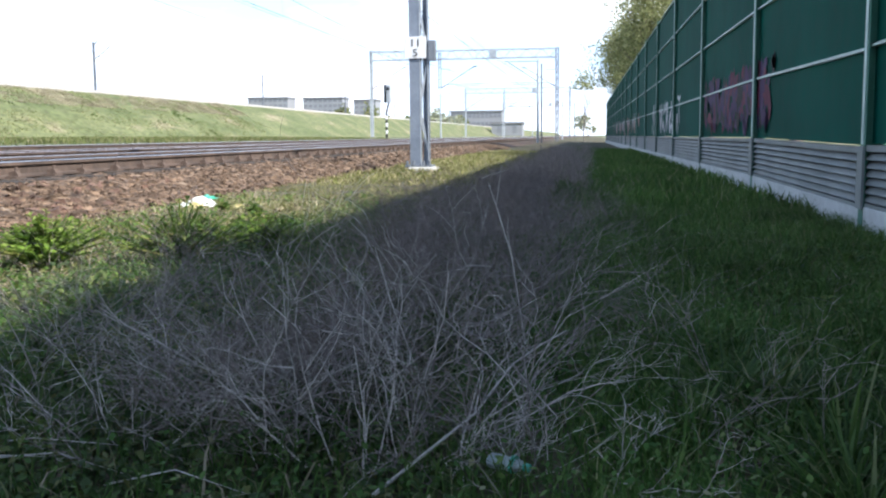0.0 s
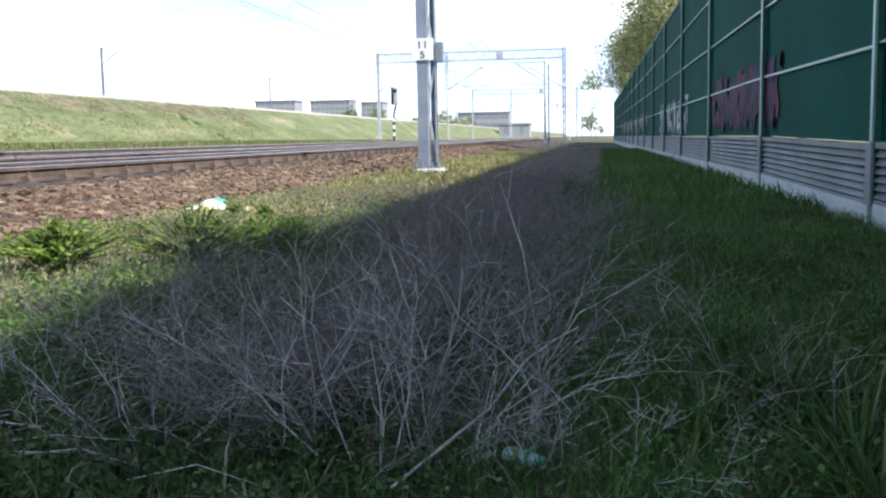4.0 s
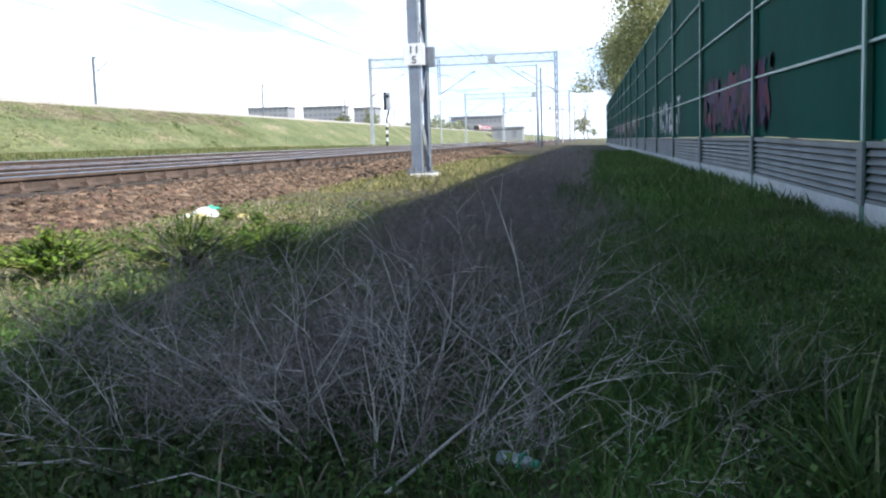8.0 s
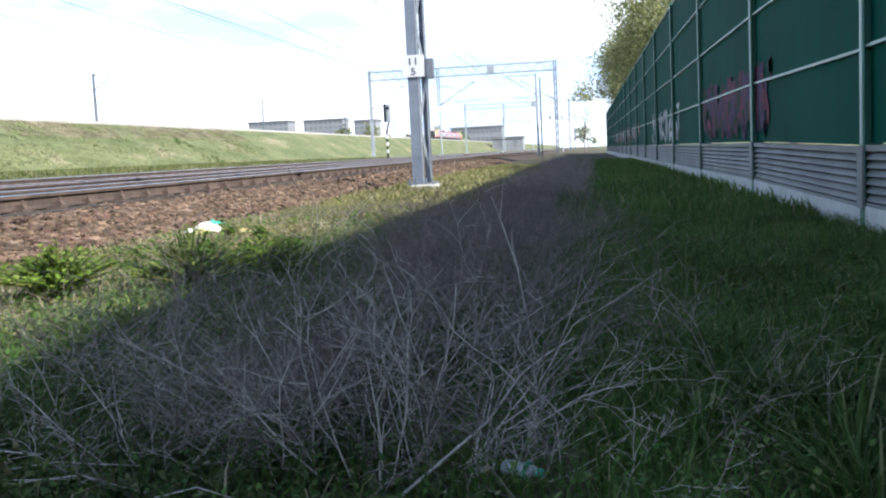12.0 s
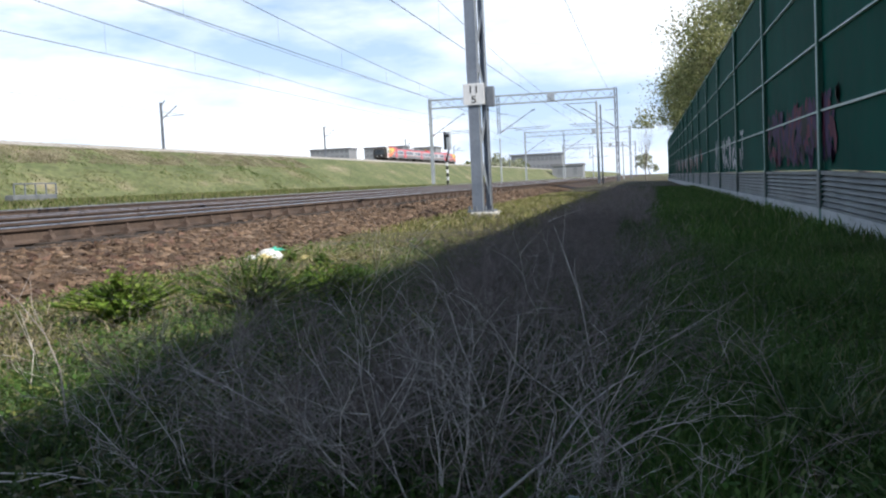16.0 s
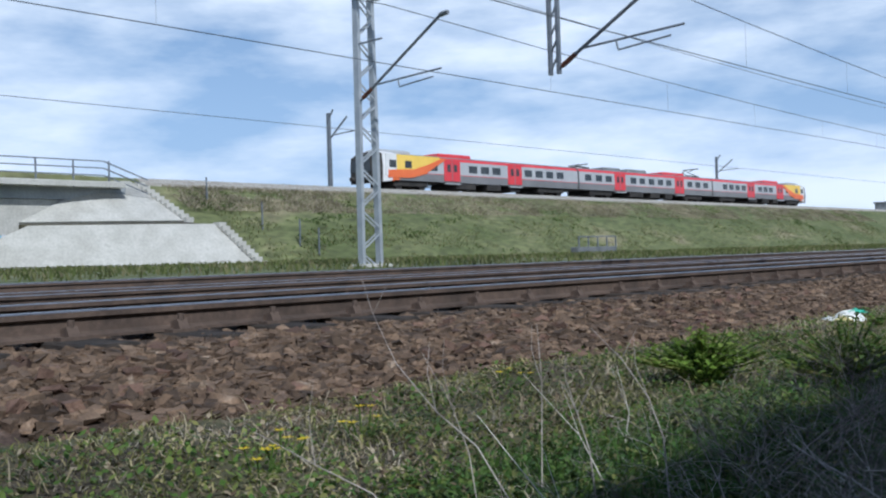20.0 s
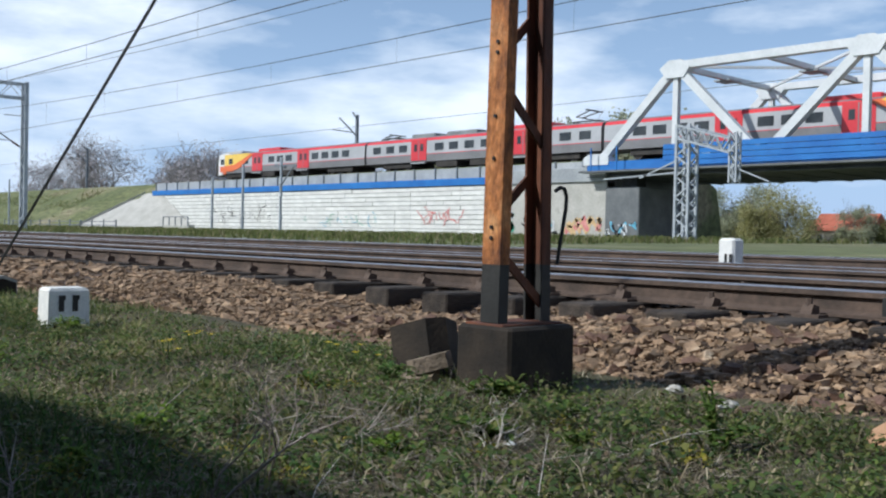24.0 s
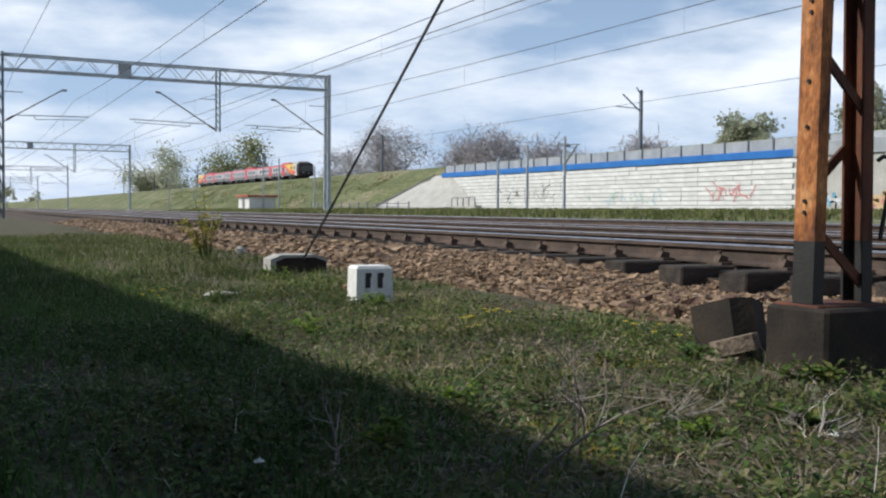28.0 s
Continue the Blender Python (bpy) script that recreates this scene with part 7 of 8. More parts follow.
# branches followed by the eye over the near shrubs: root first
for way, r in ((((-0.45, 1.75, 0.03), (-0.48, 1.76, 0.10), (-0.51, 1.75, 0.22), (-0.52, 1.74, 0.30)), 0.0036), (((-0.39, 1.7, 0.03), (-0.385, 1.71, 0.13), (-0.39, 1.7, 0.2), (-0.40, 1.69, 0.29)), 0.0032),
               (((-0.8, 1.7, 0.03), (-0.84, 1.73, 0.05), (-0.89, 1.75, 0.08), (-0.91, 1.75, 0.14), (-0.89, 1.75, 0.17)), 0.0032), (((-0.82, 2.2, 0.08), (-0.95, 2.2, 0.15), (-1.02, 2.2, 0.19), (-1.09, 2.2, 0.22), (-1.15, 2.2, 0.25)), 0.004),
               (((-0.97, 2.2, 0.05), (-0.97, 2.2, 0.12), (-0.98, 2.2, 0.21), (-1.03, 2.2, 0.27)), 0.0032), (((-0.62, 2.0, 0.04), (-0.66, 2.0, 0.17), (-0.71, 2.0, 0.27), (-0.74, 2.0, 0.36)), 0.0034),
               (((-0.47, 2.0, 0.05), (-0.54, 2.0, 0.18), (-0.6, 2.0, 0.26), (-0.67, 2.0, 0.32)), 0.0036), (((-0.39, 1.8, 0.02), (-0.37, 1.8, 0.10), (-0.35, 1.8, 0.18), (-0.35, 1.8, 0.24)), 0.003),
               (((-0.46, 1.7, 0.03), (-0.56, 1.7, 0.12), (-0.61, 1.7, 0.18), (-0.66, 1.7, 0.22)), 0.0034), (((-0.34, 1.9, 0.04), (-0.33, 1.9, 0.12), (-0.3, 1.9, 0.21), (-0.27, 1.9, 0.30), (-0.26, 1.9, 0.39)), 0.0032),
               (((-0.2, 1.8, 0.02), (-0.19, 1.8, 0.06), (-0.18, 1.8, 0.13), (-0.14, 1.8, 0.18)), 0.003), (((-0.38, 2.3, 0.05), (-0.42, 2.3, 0.17), (-0.46, 2.3, 0.28), (-0.49, 2.3, 0.39)), 0.0034),
               (((-0.15, 2.6, 0.08), (-0.19, 2.6, 0.34), (-0.23, 2.6, 0.47), (-0.25, 2.6, 0.53)), 0.0036), (((-0.12, 2.2, 0.12), (-0.04, 2.2, 0.25), (0.03, 2.2, 0.29), (0.16, 2.2, 0.37)), 0.0018),
               (((-0.12, 2.0, 0.06), (-0.09, 2.0, 0.19), (-0.03, 2.0, 0.33), (-0.01, 2.0, 0.41)), 0.0018), (((-0.12, 1.75, 0.03), (-0.06, 1.75, 0.05), (0.01, 1.75, 0.09), (0.06, 1.75, 0.13)), 0.0018)):
    rnd_ = random.Random(int(abs(way[1][0]) * 1000) + int(way[0][1] * 77))
    forks = []
    for k in range(1, len(way) - 1):
        p = Vector(way[k])
        d = (Vector(way[k + 1]) - p).normalized()
        side = (d + Vector((rnd_.uniform(-0.9, 0.9), rnd_.uniform(-0.4, 0.4), rnd_.uniform(-0.1, 0.4)))).normalized()
        q = p + side * rnd_.uniform(0.04, 0.07)
        forks.append([p, q, q + (side + Vector((rnd_.gauss(0, 0.25), rnd_.gauss(0, 0.25), 0.25))).normalized() * rnd_.uniform(0.04, 0.09)])
    stick(list(way), r, "pale bare branch forking over the dry shrubs", forks=forks)
for k in range(9):
    x, y = rnd_.uniform(-1.3, -0.6), rnd_.uniform(1.5, 1.62)
    a = rnd_.uniform(-0.5, 0.5)
    z = ground_z(x, y) + rnd_.uniform(0.03, 0.08)
    L = rnd_.uniform(0.06, 0.16)
    stick([(x - L * math.cos(a), y - L * math.sin(a) * 0.5, z), (x, y, z + rnd_.uniform(0, 0.03)), (x + L * math.cos(a), y + L * math.sin(a) * 0.5, z + rnd_.uniform(-0.03, 0.04))], 0.0026, "pale dead stalk lying in the weeds")
# more branches fanning out of the near shrubs
rnd_ = random.Random(41)
for k in range(52):
    x, y = rnd_.gauss(-0.42, 0.24), rnd_.uniform(1.7, 2.05)
    if not -0.95 < x < -0.1:
        continue
    t = empty("dry_branch", x, y, ground_z(x, y))
    tagged(t, "pale bare branch forking out of the dry shrubs", "branch", "bleached branches")
    runs = []
    twigs(runs, rnd_, Vector((0, 0, 0)), (rnd_.gauss(-0.1, 0.5) + (x + 0.42) * 1.5, rnd_.gauss(0, 0.2), 1.0), rnd_.uniform(0.22, 0.4), rnd_.uniform(0.0014, 0.0023), 0)
    tagged(part("branching", runs_mesh("branching", runs, M["twig_pale" if k % 2 else "stem_grey"], 5), None, t), kind="stuff")
# thin dead stems through the weeds beside the shrubs
rnd_ = random.Random(63)
for k in range(70):
    x, y = (rnd_.uniform(-1.5, -0.75), rnd_.uniform(1.7, 2.9)) if k < 24 else (rnd_.uniform(0.0, 0.45), rnd_.uniform(1.75, 2.3)) if k < 34 else (rnd_.uniform(-0.95, 0.2), rnd_.uniform(1.55, 1.85))
    t = empty("dead_stem", x, y, ground_z(x, y))
    tagged(t, "thin grey dead stem leaning through dark weeds", "stem", "dead stems in the weeds")
    runs = []
    twigs(runs, rnd_, Vector((0, 0, 0)), (rnd_.gauss(0, 0.9), rnd_.gauss(0, 0.5), 1.0), rnd_.uniform(0.16, 0.34) * (0.6 if k > 33 else 1), rnd_.uniform(0.0011, 0.0017), 0)
    tagged(part("branching", runs_mesh("branching", runs, M["twig_pale" if k > 33 and k % 2 else "stem_grey"], 4), None, t), kind="stuff")
# brushwood and straw on the turf behind
for x, y, way, L, seed, mat, lab in ((-1.08, -1.91, (-0.25, 0.42, 1.0), 0.42, 1, "twig", "dark bare sprig leaning over the turf"), (-1.3, -2.05, (-0.1, 0.5, 0.9), 0.3, 2, "twig", "dark bare sprig leaning over the turf"),
                                 (-1.55, -2.2, (-0.7, 0.2, 0.15), 0.3, 3, "stem_grey", "grey dead branch lying on the turf"), (-2.0, -1.95, (-0.5, 0.6, 0.35), 0.12, 4, "twig_pale", "bleached broken stalks standing in straw"),
                                 (-2.05, -2.05, (0.6, 0.5, 0.3), 0.12, 5, "twig_pale", "bleached broken stalks standing in straw"), (-1.9, -1.85, (-0.6, -0.4, 0.15), 0.2, 6, "twig_pale", "bleached broken stalks standing in straw"),
                                 (-1.15, -2.6, (-0.6, -0.6, 0.2), 0.35, 7, "stem_grey", "grey dead branch lying on the turf"), (-0.75, -2.2, (-0.5, -0.5, 0.5), 0.24, 8, "twig", "dark bare sprig leaning over the turf")):
    t = empty("dry_branch", x, y, ground_z(x, y))
    tagged(t, lab, "branch", "dead branches on the turf")
    runs = []
    twigs(runs, random.Random(seed * 13), Vector((0, 0, 0)), way, L, 0.0042, 0)
    twigs(runs, random.Random(seed * 13 + 1), Vector((0.02, 0.02, 0)), (way[0] + 0.3, way[1] - 0.2, way[2]), L * 0.8, 0.003, 0)
    tagged(part("branching", runs_mesh("branching", runs, M[mat], 4), None, t), kind="stuff")
for a, b in (((-1.5, -1.35, 0.12), (-2.0, -1.75, 0.17)), ((-1.0, -1.5, 0.11), (-1.45, -1.95, 0.15)), ((-1.5, -2.55, 0.11), (-1.85, -2.35, 0.14)), ((-2.1, -1.6, 0.12), (-2.55, -1.5, 0.15)), ((-0.6, -2.6, 0.07), (-0.75, -2.95, 0.11)), ((-0.85, -3.3, 0.08), (-1.05, -3.75, 0.1))):
    m = [(a[i] + b[i]) / 2 + (0.035 if i == 2 else 0.03) for i in range(3)]
    stick([a, m, b], 0.0022, "dry pale stalk lying on the turf", forks=([m, (m[0] - 0.1, m[1] + 0.08, m[2] + 0.02)],))
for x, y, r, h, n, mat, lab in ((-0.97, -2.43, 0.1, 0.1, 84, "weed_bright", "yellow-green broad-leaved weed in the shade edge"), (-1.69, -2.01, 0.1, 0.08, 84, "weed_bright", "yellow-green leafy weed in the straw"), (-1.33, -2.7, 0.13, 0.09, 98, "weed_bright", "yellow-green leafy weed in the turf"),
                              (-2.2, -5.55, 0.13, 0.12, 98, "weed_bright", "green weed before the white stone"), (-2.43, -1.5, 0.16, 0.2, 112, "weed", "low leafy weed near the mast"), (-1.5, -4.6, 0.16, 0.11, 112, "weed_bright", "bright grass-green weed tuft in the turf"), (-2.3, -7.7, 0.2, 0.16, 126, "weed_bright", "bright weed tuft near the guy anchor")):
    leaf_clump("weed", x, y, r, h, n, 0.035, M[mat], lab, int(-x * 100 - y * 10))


# ---- litter ----
def crumpled(name, x, y, z, size, seed, patches, label, cat):
    """A crumpled piece of film with coloured fields."""
    rnd = random.Random(seed)
    t = empty(name, x, y, z, rnd.uniform(-30, 30))
    tagged(t, label, cat)
    for pname, mat, ox, oy, oz, k in patches:
        n, wob = 7, min(0.012, size[0] * 0.1)
        grid = [[(ox + (i / (n - 1) - 0.5) * size[0] * k + rnd.gauss(0, wob), oy + (j / (n - 1) - 0.5) * size[1] * k + rnd.gauss(0, wob),
                  oz + size[2] * k * max(0, math.sin(math.pi * i / (n - 1)) * math.sin(math.pi * j / (n - 1))) * rnd.uniform(0.5, 1.1)) for j in range(n)] for i in range(n)]
        mb = MB()
        for i in range(n - 1):
            for j in range(n - 1):
                mb.face([grid[i][j], grid[i + 1][j], grid[i + 1][j + 1], grid[i][j + 1]])
        part(pname, mb, mat, t)
    return t


crumpled("plastic_bag", -2.92, 7.27, 0.14, (0.25, 0.2, 0.09), 3, (("film", M["bag_white"], 0, 0, 0, 1.0), ("print", M["bag_green"], 0.03, 0.02, 0.055, 0.45), ("lining", M["bag_yellow"], 0.02, -0.10, 0.0, 0.5), ("handle", M["bag_white"], -0.14, -0.05, 0.0, 0.35)), "crumpled white, green and yellow plastic bag on the ballast foot", "plastic bag")
crumpled("plastic_wrapper", -2.6, 7.2, 0.13, (0.10, 0.05, 0.03), 4, (("film", M["bag_yellow"], 0, 0, 0, 1.0),), "small yellow scrap of film in the grass", "litter")


def bottle(x, y):
    t = empty("crushed_bottle", x, y, ground_z(x, y) + 0.03)
    tagged(t, "crushed pale bottle with a turquoise cap lying in the shrubs", "bottle")
    rings = []
    for d, r in ((-0.055, 0.022), (-0.05, 0.03), (-0.02, 0.031), (0.0, 0.027), (0.02, 0.03), (0.045, 0.022), (0.055, 0.012)):
        rings.append([(d, r * math.cos(k * 0.785) * 1.05, r * math.sin(k * 0.785) * 0.85) for k in range(8)])
    mb = MB()
    for a, b in zip(rings, rings[1:]):
        mb.solid(a, b, 0, False)
    mb.face(rings[0])
    part("body", mb, M["bottle_film"], t, smooth=True)
    part("cap", MB().bar((0.055, 0, 0), (0.075, 0, 0), 0.028, n=10), M["bag_green"], t)
    part("band", MB().bar((0.018, 0, 0), (0.03, 0, 0), 0.064, n=10), M["bag_green"], t)
    t.matrix_basis = t.matrix_basis @ pose(0, 0, 0, 0, 4, -18) @ Matrix.Diagonal((0.6, 0.6, 0.52, 1))


bottle(-0.135, 1.72)
for x, y, s in ((-1.96, -1.85, 1), (-1.58, -2.3, 2), (-0.59, -2.33, 4)):
    crumpled("paper_scrap", x, y, ground_z(x, y) + 0.03, (0.022, 0.018, 0.012), 40 + s, (("sheet", M["bag_white"], 0, 0, 0, 1.0),), "small white scrap of litter in the turf", "litter")


# ---- trees, bushes and far buildings ----
def tree(name, x, y, z, h, r, mat, label, seed, leaves=900, leaf=0.3, bare=False, trunk=0.2, low=0.3, lean=(0, 0), full=False):
    rnd = random.Random(seed)
    t = empty(name, x, y, z)
    tagged(t, label, "tree" if name == "tree" else "bush")
    wood, tips = [], []

    def grow(p, d, L, rad, level):
        pts, rr = [p], [rad]
        q, dd = Vector(p), Vector(d)
        for k in range(4):
            dd = (dd + Vector((rnd.gauss(0, 0.16), rnd.gauss(0, 0.16), rnd.gauss(0.04, 0.1)))).normalized()
            q = q + dd * (L / 4)
            pts.append(q.copy())
            rr.append(rad * (1 - 0.6 * (k + 1) / 4))
            if level < (4 if bare else 3) and k >= 1:
                for _ in range(2 if level else 2):
                    e = (dd * 0.6 + Vector((rnd.gauss(0, 0.8), rnd.gauss(0, 0.8), rnd.gauss(0.25, 0.45)))).normalized()
                    grow(q.copy(), e, L * rnd.uniform(0.5, 0.72), rr[-1] * 0.62, level + 1)
        wood.append((pts, rr))
        if level >= 2:
            tips.append(q.copy())
    grow(Vector((0, 0, -0.9)), (lean[0], lean[1], 1), h * 0.55 + 0.7, trunk, 0)
    lo, hi = np.min([[p.x, p.y, p.z] for p in tips], axis=0), np.max([[p.x, p.y, p.z] for p in tips], axis=0)
    cx, cy = (lo[0] + hi[0]) / 2, (lo[1] + hi[1]) / 2
    kx = 2 * r / max(hi[0] - lo[0], hi[1] - lo[1])
    kz = h / hi[2]

    def fit_(p):
        f = min(1, max(0, p.z) / (0.4 * h))
        return Vector((p.x * (1 + (kx - 1) * f), p.y * (1 + (kx - 1) * f), p.z * kz))
    wood = [([fit_(p) for p in pts], rr) for pts, rr in wood]
    tips = [fit_(p) for p in tips]
    part("trunk", runs_mesh("trunk", wood, M["bark"], 4), None, t)
    rng = np.random.default_rng(seed)
    n = leaves
    c = np.array([tuple(tips[int(k)]) for k in rng.integers(0, len(tips), n)]) + rng.normal(0, 0.11 * r, (n, 3))
    if full:
        # a bush leafed down to the ground, in uneven clumps
        hub = rng.normal(0, 1, (26, 3))
        hub *= (rng.random((26, 1)) ** 0.4 / np.linalg.norm(hub, axis=1)[:, None])
        hub = np.stack([hub[:, 0] * r * 0.85, hub[:, 1] * r * 0.85, np.abs(hub[:, 2]) * h * 0.84], -1)
        c = hub[rng.integers(0, 26, n)] + rng.normal(0, 0.15 * r, (n, 3))
        c = c[c[:, 2] > -0.3]
    c = c[c[:, 2] > low * h - (1 if full else 0)]
    n = len(c)
    R = turns(n, rng)
    sz = rng.uniform(0.5, 1.2, n) * leaf
    q = np.array([(-0.5, -0.35, 0), (0.4, -0.5, 0.1), (0.55, 0.3, 0), (-0.3, 0.5, -0.1)]) if not bare else np.array([(-1.2, -0.05, 0), (1.2, -0.05, 0.1), (1.2, 0.05, 0), (-1.2, 0.05, -0.1)])
    v = np.einsum("nij,nkj->nki", R, q[None] * sz[:, None, None]) + c[:, None]
    f = np.arange(n * 4).reshape(n, 4)
    part("crown", soup("crown", v.reshape(-1, 3), f, mat), None, t)
    return t


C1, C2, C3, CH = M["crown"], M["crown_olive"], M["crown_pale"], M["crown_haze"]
for k, (x, y, h, r) in enumerate(((5.0, 26, 7.6, 2.9), (4.2, 35, 8.2, 3.0), (3.7, 45, 8.4, 3.3), (3.6, 58, 8.6, 3.5), (3.6, 72, 9.2, 3.4), (3.3, 84, 9.4, 3.0))):
    tree("tree", x, y, 0, h, r, M["crown_edge"], "olive-green leafing tree overhanging the noise barrier", 600 + k, 17000, 0.10, low=0.4)
tree("tree", 0.0, 92, 0, 6.7, 1.7, M["crown_edge"], "small tree with a drooping leafy crown past the barrier", 610, 1500, 0.16, low=0.72, trunk=0.07)
# bare trees past the embankment
for k, (y, h, x) in enumerate(((-222, 13.5, -85), (-203, 15.5, -86), (-186, 15.5, -84), (-172, 13.0, -88), (-155, 12.5, -85), (-143, 12.5, -84), (-133, 10.0, -86), (-106, 9.0, -86), (-99, 7.0, -88))):
    tree("tree", x, y, 1.5, h * 1.14, h * 0.6, M["bud"], "leafless spreading tree past the embankment", 640 + k, 2000, 0.6, bare=True, trunk=0.42, low=0.35)
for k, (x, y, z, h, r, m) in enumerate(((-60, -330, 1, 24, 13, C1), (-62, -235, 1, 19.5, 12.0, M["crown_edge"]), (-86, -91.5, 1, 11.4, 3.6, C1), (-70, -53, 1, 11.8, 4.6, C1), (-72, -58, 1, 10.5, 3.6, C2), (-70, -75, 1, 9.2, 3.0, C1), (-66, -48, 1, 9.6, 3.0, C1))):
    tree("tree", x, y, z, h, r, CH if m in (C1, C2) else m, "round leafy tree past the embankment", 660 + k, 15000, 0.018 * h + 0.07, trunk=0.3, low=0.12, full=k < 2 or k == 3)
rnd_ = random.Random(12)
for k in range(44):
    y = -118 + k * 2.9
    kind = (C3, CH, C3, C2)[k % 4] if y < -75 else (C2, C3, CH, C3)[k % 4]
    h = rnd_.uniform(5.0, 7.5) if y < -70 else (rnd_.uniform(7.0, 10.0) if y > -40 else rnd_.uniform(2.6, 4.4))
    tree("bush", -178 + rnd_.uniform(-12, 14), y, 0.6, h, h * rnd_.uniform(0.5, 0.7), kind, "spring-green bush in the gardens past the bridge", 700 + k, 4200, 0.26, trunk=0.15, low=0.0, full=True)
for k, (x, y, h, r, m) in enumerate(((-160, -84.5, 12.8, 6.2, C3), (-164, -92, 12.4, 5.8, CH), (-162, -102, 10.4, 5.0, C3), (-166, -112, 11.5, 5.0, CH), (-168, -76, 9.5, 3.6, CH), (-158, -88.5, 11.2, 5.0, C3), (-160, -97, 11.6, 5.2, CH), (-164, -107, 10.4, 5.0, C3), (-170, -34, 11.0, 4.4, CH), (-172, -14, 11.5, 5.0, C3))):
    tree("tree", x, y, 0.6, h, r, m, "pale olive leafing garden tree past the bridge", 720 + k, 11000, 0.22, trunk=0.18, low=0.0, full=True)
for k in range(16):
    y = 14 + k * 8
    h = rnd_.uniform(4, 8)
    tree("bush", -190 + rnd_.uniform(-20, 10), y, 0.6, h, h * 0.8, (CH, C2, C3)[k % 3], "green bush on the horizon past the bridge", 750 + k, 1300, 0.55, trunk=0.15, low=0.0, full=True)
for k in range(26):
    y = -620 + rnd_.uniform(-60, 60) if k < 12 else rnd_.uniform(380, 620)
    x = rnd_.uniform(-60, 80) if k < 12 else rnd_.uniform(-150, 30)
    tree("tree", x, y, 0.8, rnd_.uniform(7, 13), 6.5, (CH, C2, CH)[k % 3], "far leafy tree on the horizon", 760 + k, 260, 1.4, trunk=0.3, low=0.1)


def house(x, y, w, d, h, roof_h, wall, roof, label, seed, rz=0):
    t = empty("house", x, y, 0.7, rz)
    tagged(t, label, "house", "houses past the bridge")
    wl_ = part("wall", MB().box(-d / 2, d / 2, -w / 2, w / 2, 0, h), M[wall], t)
    part("roof", MB().solid([(-d / 2 - 0.5, -w / 2 - 0.5, h), (d / 2 + 0.5, -w / 2 - 0.5, h), (0, -w / 2 - 0.5, h + roof_h)], [(-d / 2 - 0.5, w / 2 + 0.5, h), (d / 2 + 0.5, w / 2 + 0.5, h), (0, w / 2 + 0.5, h + roof_h)]), M[roof], t)
    part("chimney", MB().box(-0.4, 0.4, w * 0.15, w * 0.15 + 0.8, h + roof_h * 0.5, h + roof_h + 0.8), M["brown_rust"], t)
    n = max(2, int(w / 3))
    for k in range(n):
        y0 = -w / 2 + (k + 0.5) * w / n
        wi = part("window", MB().box(d / 2, d / 2 + 0.06, y0 - 0.55, y0 + 0.55, h * 0.35, h * 0.75), M["sign_white"], wl_)
        part("pane", MB().box(d / 2 + 0.06, d / 2 + 0.09, y0 - 0.42, y0 + 0.42, h * 0.39, h * 0.71), M["dark_window"], wi)


house(-172, -79, 10, 9, 2.6, 3.2, "plaster_cream", "roof_red", "cream house with a red tiled roof", 1)
house(-176, -101, 9, 8, 3.0, 3.0, "plaster_cream", "roof_red", "cream house with a red tiled roof among bushes", 2)
house(-182, -70, 7, 8, 4.0, 1.8, "plaster_cream", "roof_grey", "cream two-storey house with a grey roof", 3)
house(-170, -63.5, 6, 6, 2.6, 0.7, "plaster_white", "roof_grey", "low white outbuilding with a flat grey roof", 4)
house(-172, -48, 9.5, 9, 2.9, 2.9, "plaster_white", "roof_red", "white house with a bright red roof", 5)
house(-210, -60, 10, 8, 5.0, 2.0, "plaster_white", "roof_grey", "white house with a grey roof", 6)
house(-225, -52, 12, 8, 5.5, 2.0, "plaster_cream", "roof_grey", "pale house with a grey roof", 7)
house(-200, -36, 8, 8, 3.5, 2.6, "plaster_cream", "roof_red", "cream house with a red roof", 8)
mound = MB()
blob(mound, (0, 0, 0), (4, 9, 2.2), 3, 0, 6, 12, 0.12)
tagged(place(part("sand_heap", mound, M["sand"]), -150, -4, 0.6), "pale heap of sand on the field", "heap")
mound = MB()
blob(mound, (0, 0, 0), (2, 3, 1.2), 4, 0, 6, 12, 0.15)
tagged(place(part("sand_heap", mound, M["sand"]), -150, -60, 0.8), "small pale heap of sand on the field", "heap")


def utility_pole(x, y, h):
    t = empty("utility_pole", x, y, 0.8)
    tagged(t, "twin-legged grey utility pole with crossarms", "utility pole", "utility poles")
    part("leg", MB().bar((0, -0.5, 0), (0, -0.15, h), 0.3), M["galv"], t)
    part("leg", MB().bar((0, 0.5, 0), (0, 0.15, h), 0.3), M["galv"], t)
    for z in (h - 0.3, h - 1.1):
        part("crossarm", MB().bar((0, -1.6, z), (0, 1.6, z), 0.2), M["galv_dark"], t)


utility_pole(-160, -44.4, 9.2)
utility_pole(-165, -63.0, 8.0)
utility_pole(-168, -36.0, 8.0)


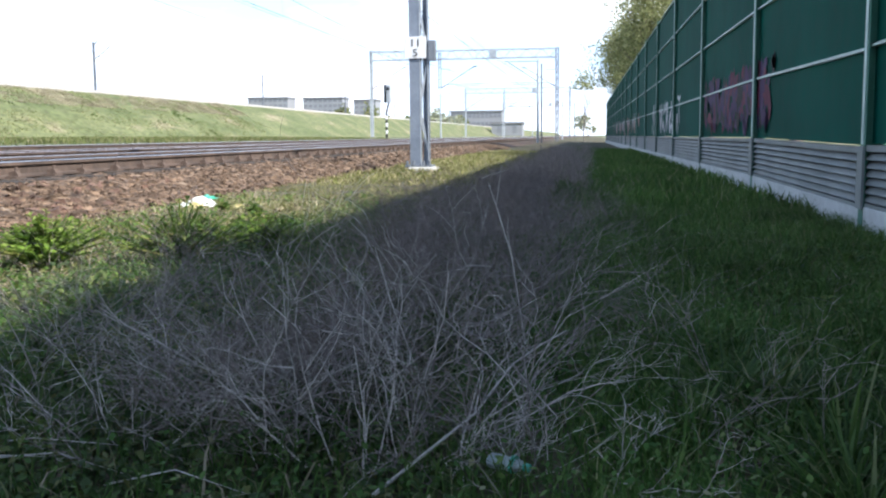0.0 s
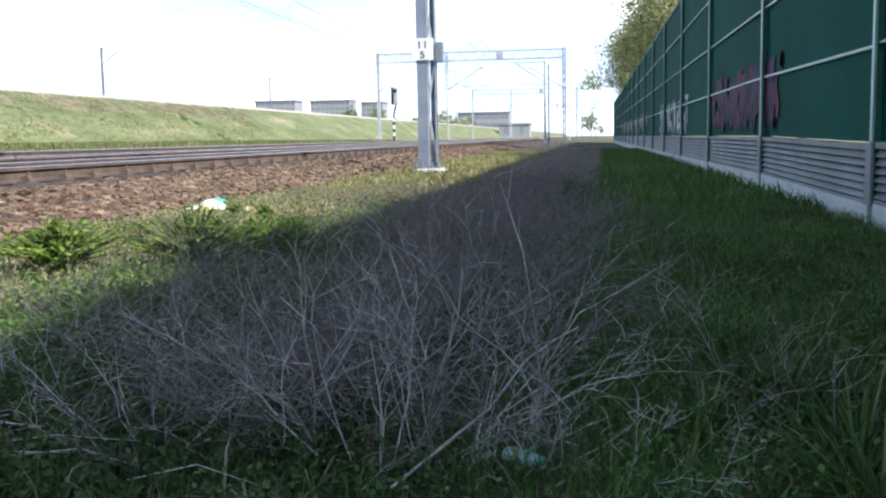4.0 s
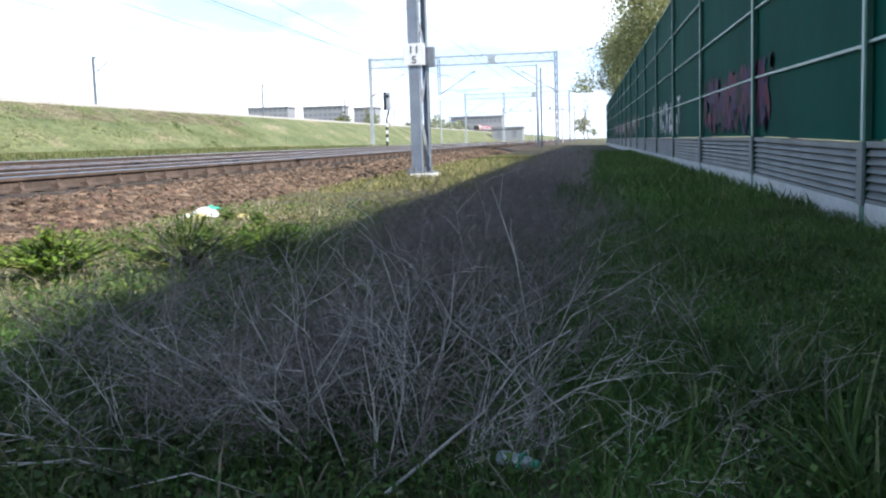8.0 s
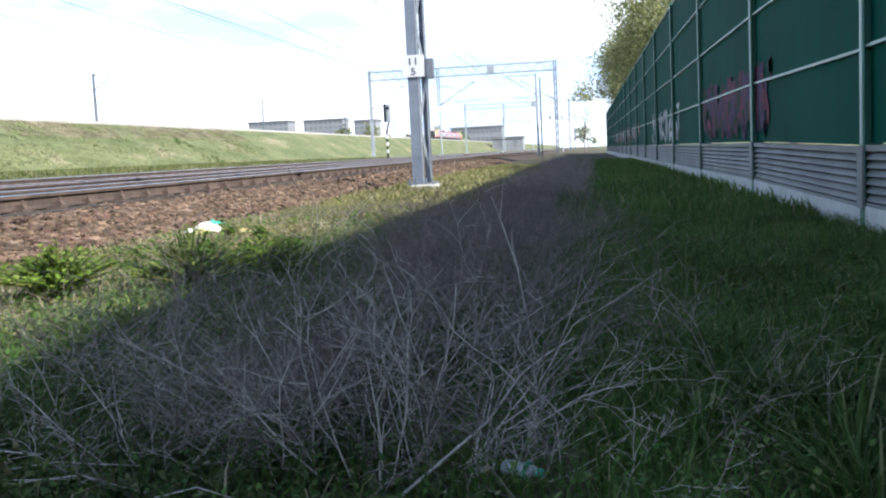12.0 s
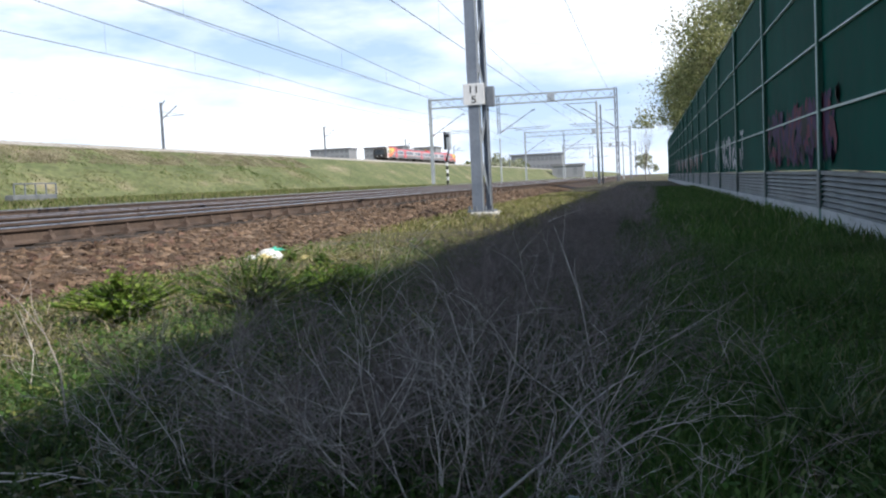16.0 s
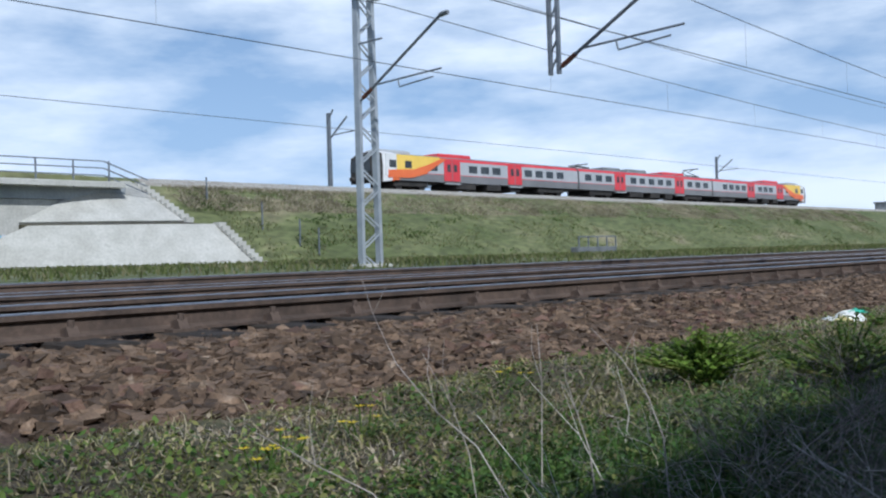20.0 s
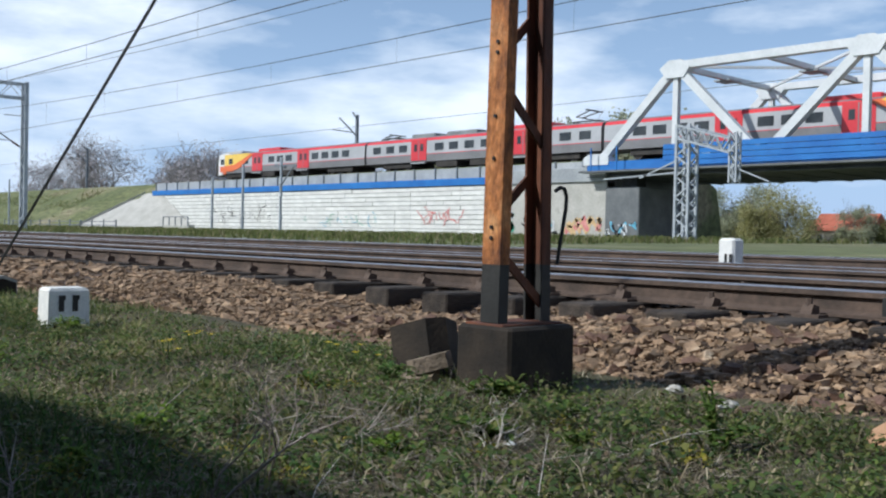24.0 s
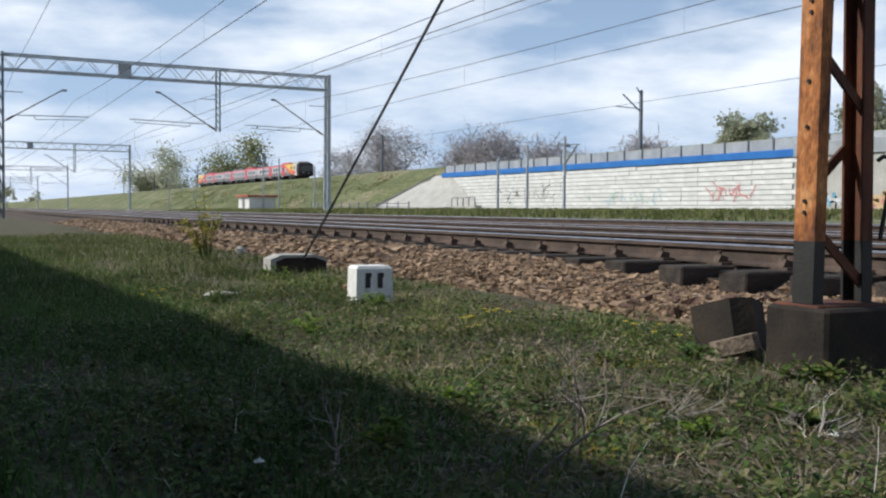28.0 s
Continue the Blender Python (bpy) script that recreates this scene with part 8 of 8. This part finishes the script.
def apartment_block(x, y, w, h, floors, bays, label):
    t = empty("apartment_block", x, y, 0)
    tagged(t, label, "apartment building", "far apartment blocks")
    wall = part("wall", MB().box(-w / 2, w / 2, 0, 14, 0, h), M["plaster_far"], t)
    part("roof", MB().box(-w / 2 - 0.4, w / 2 + 0.4, -0.4, 14.4, h, h + 0.8), M["roof_grey"], t)
    for i in range(floors):
        for j in range(bays):
            x0 = -w / 2 + (j + 0.5) * w / bays
            z0 = h * (i + 0.35) / floors
            part("window", MB().box(x0 - 0.9, x0 + 0.9, -0.08, 0.0, z0, z0 + h / floors * 0.5), M["window_far"], wall)


apartment_block(-164, 500, 21.5, 21.3, 8, 8, "grey prefabricated apartment block on the horizon")
apartment_block(-134.5, 500, 21.0, 20.8, 8, 8, "grey prefabricated apartment block on the horizon")
apartment_block(-113.5, 505, 11.5, 19.6, 8, 4, "grey prefabricated apartment block on the horizon")
apartment_block(-57, 520, 27, 13.4, 3, 12, "long low pale station building on the horizon")
apartment_block(-33, 420, 13, 5.8, 1, 2, "low white trackside building") 
for k, (x, h) in enumerate(((-118, 14.5), (-105, 15.0), (-122, 13.0), (-60, 9.0), (-80, 9.0), (-95, 9))):
    tree("tree", x, 480, 2.0, h, h * 0.42, C1, "dark leafy tree before the apartment blocks", 800 + k, 500, 0.9, trunk=0.3, low=0.15)


def hut(x, y):
    t = empty("trackside_hut", x, y, 0.6)
    tagged(t, "small pale trackside hut with a reddish roof", "hut")
    part("wall", MB().box(-1.6, 1.6, -2.4, 2.4, 0, 1.6), M["plaster_white"], t)
    part("roof", MB().box(-1.9, 1.9, -2.7, 2.7, 1.6, 1.85, 0, 0.05), M["roof_red"], t)
    part("door", MB().box(1.6, 1.65, -0.5, 0.4, 0, 1.4), M["roof_grey"], t)


hut(-33.0, -117.0)


def bank_blades(name, y0, y1, n, u0, u1, h, w, mat, label, seed, cut):
    """Grass standing on the slope of the upper line's embankment, in drifts."""
    rng = np.random.default_rng(seed)
    y, u = rng.uniform(y0, y1, n), rng.uniform(u0, u1, n)
    m = np.array([noise.noise((a * 0.2, b * 5.0, seed)) + 0.6 * noise.noise((a * 0.9, b * 14.0, seed + 4)) for a, b in zip(y, u)])
    keep = m + rng.uniform(-0.2, 0.2, n) > cut
    y, u = y[keep], u[keep]
    n = len(y)
    x = -45.6 + 8.8 * u
    z = np.interp(u, [0, 0.08, 0.55, 1.0], [CREST, CREST - 0.28, 2.9, 0.55]) - 0.03
    a, hh, ww = rng.uniform(0, 2 * np.pi, n), rng.uniform(*h, n), rng.uniform(*w, n)
    dx, dy = rng.normal(0, 0.5, n) * hh, rng.normal(0, 0.5, n) * hh
    V = np.empty((n, 3, 3))
    V[:, 0] = np.stack([x - np.cos(a) * ww, y - np.sin(a) * ww, z], -1)
    V[:, 1] = np.stack([x + np.cos(a) * ww, y + np.sin(a) * ww, z], -1)
    V[:, 2] = np.stack([x + dx, y + dy, z + hh], -1)
    tagged(part(name, soup(name, V.reshape(-1, 3), np.arange(n * 3).reshape(n, 3), mat), None), label, "grass", kind="stuff")


DRY = leafy("bank_straw", [(0.0, (0.24, 0.21, 0.14)), (1.0, (0.42, 0.37, 0.28))], 0.85, 0.3)
DARK = leafy("bank_weed", [(0.0, (0.05, 0.085, 0.025)), (1.0, (0.10, 0.14, 0.04))], 0.7, 0.3)
bank_blades("bank_grass", 28, 120, 50000, 0.1, 1.0, (0.04, 0.16), (0.02, 0.05), M["tuft"], "green grass drifting over the embankment slope", 5, -0.05)
bank_blades("bank_grass", 27, 120, 90000, 0.0, 0.42, (0.04, 0.14), (0.02, 0.06), DRY, "dry straw-coloured grass below the embankment crest", 8, -0.15)
bank_blades("bank_weeds", 27, 100, 40000, 0.3, 1.0, (0.06, 0.2), (0.03, 0.07), DARK, "dark weed tufts scattered on the embankment slope", 9, 0.55)
bank_blades("bank_grass", -220, -100, 30000, 0.1, 1.0, (0.05, 0.18), (0.03, 0.07), M["tuft"], "green grass drifting over the embankment slope", 6, -0.05)


# ---- what moves ----
def motions():
    rows = [(0.0, 722.0), (14.0, 248.0), (16.0, 180.5), (18.0, 112.0), (20.0, 45.0), (22.0, -19.5), (24.0, -84.2), (26.0, -150.6), (28.0, -217.0)]
    rows = [(t, pose(UP_AXIS, y, UP_RAIL)) for t, y in rows]
    walk(train, rows)


motions()
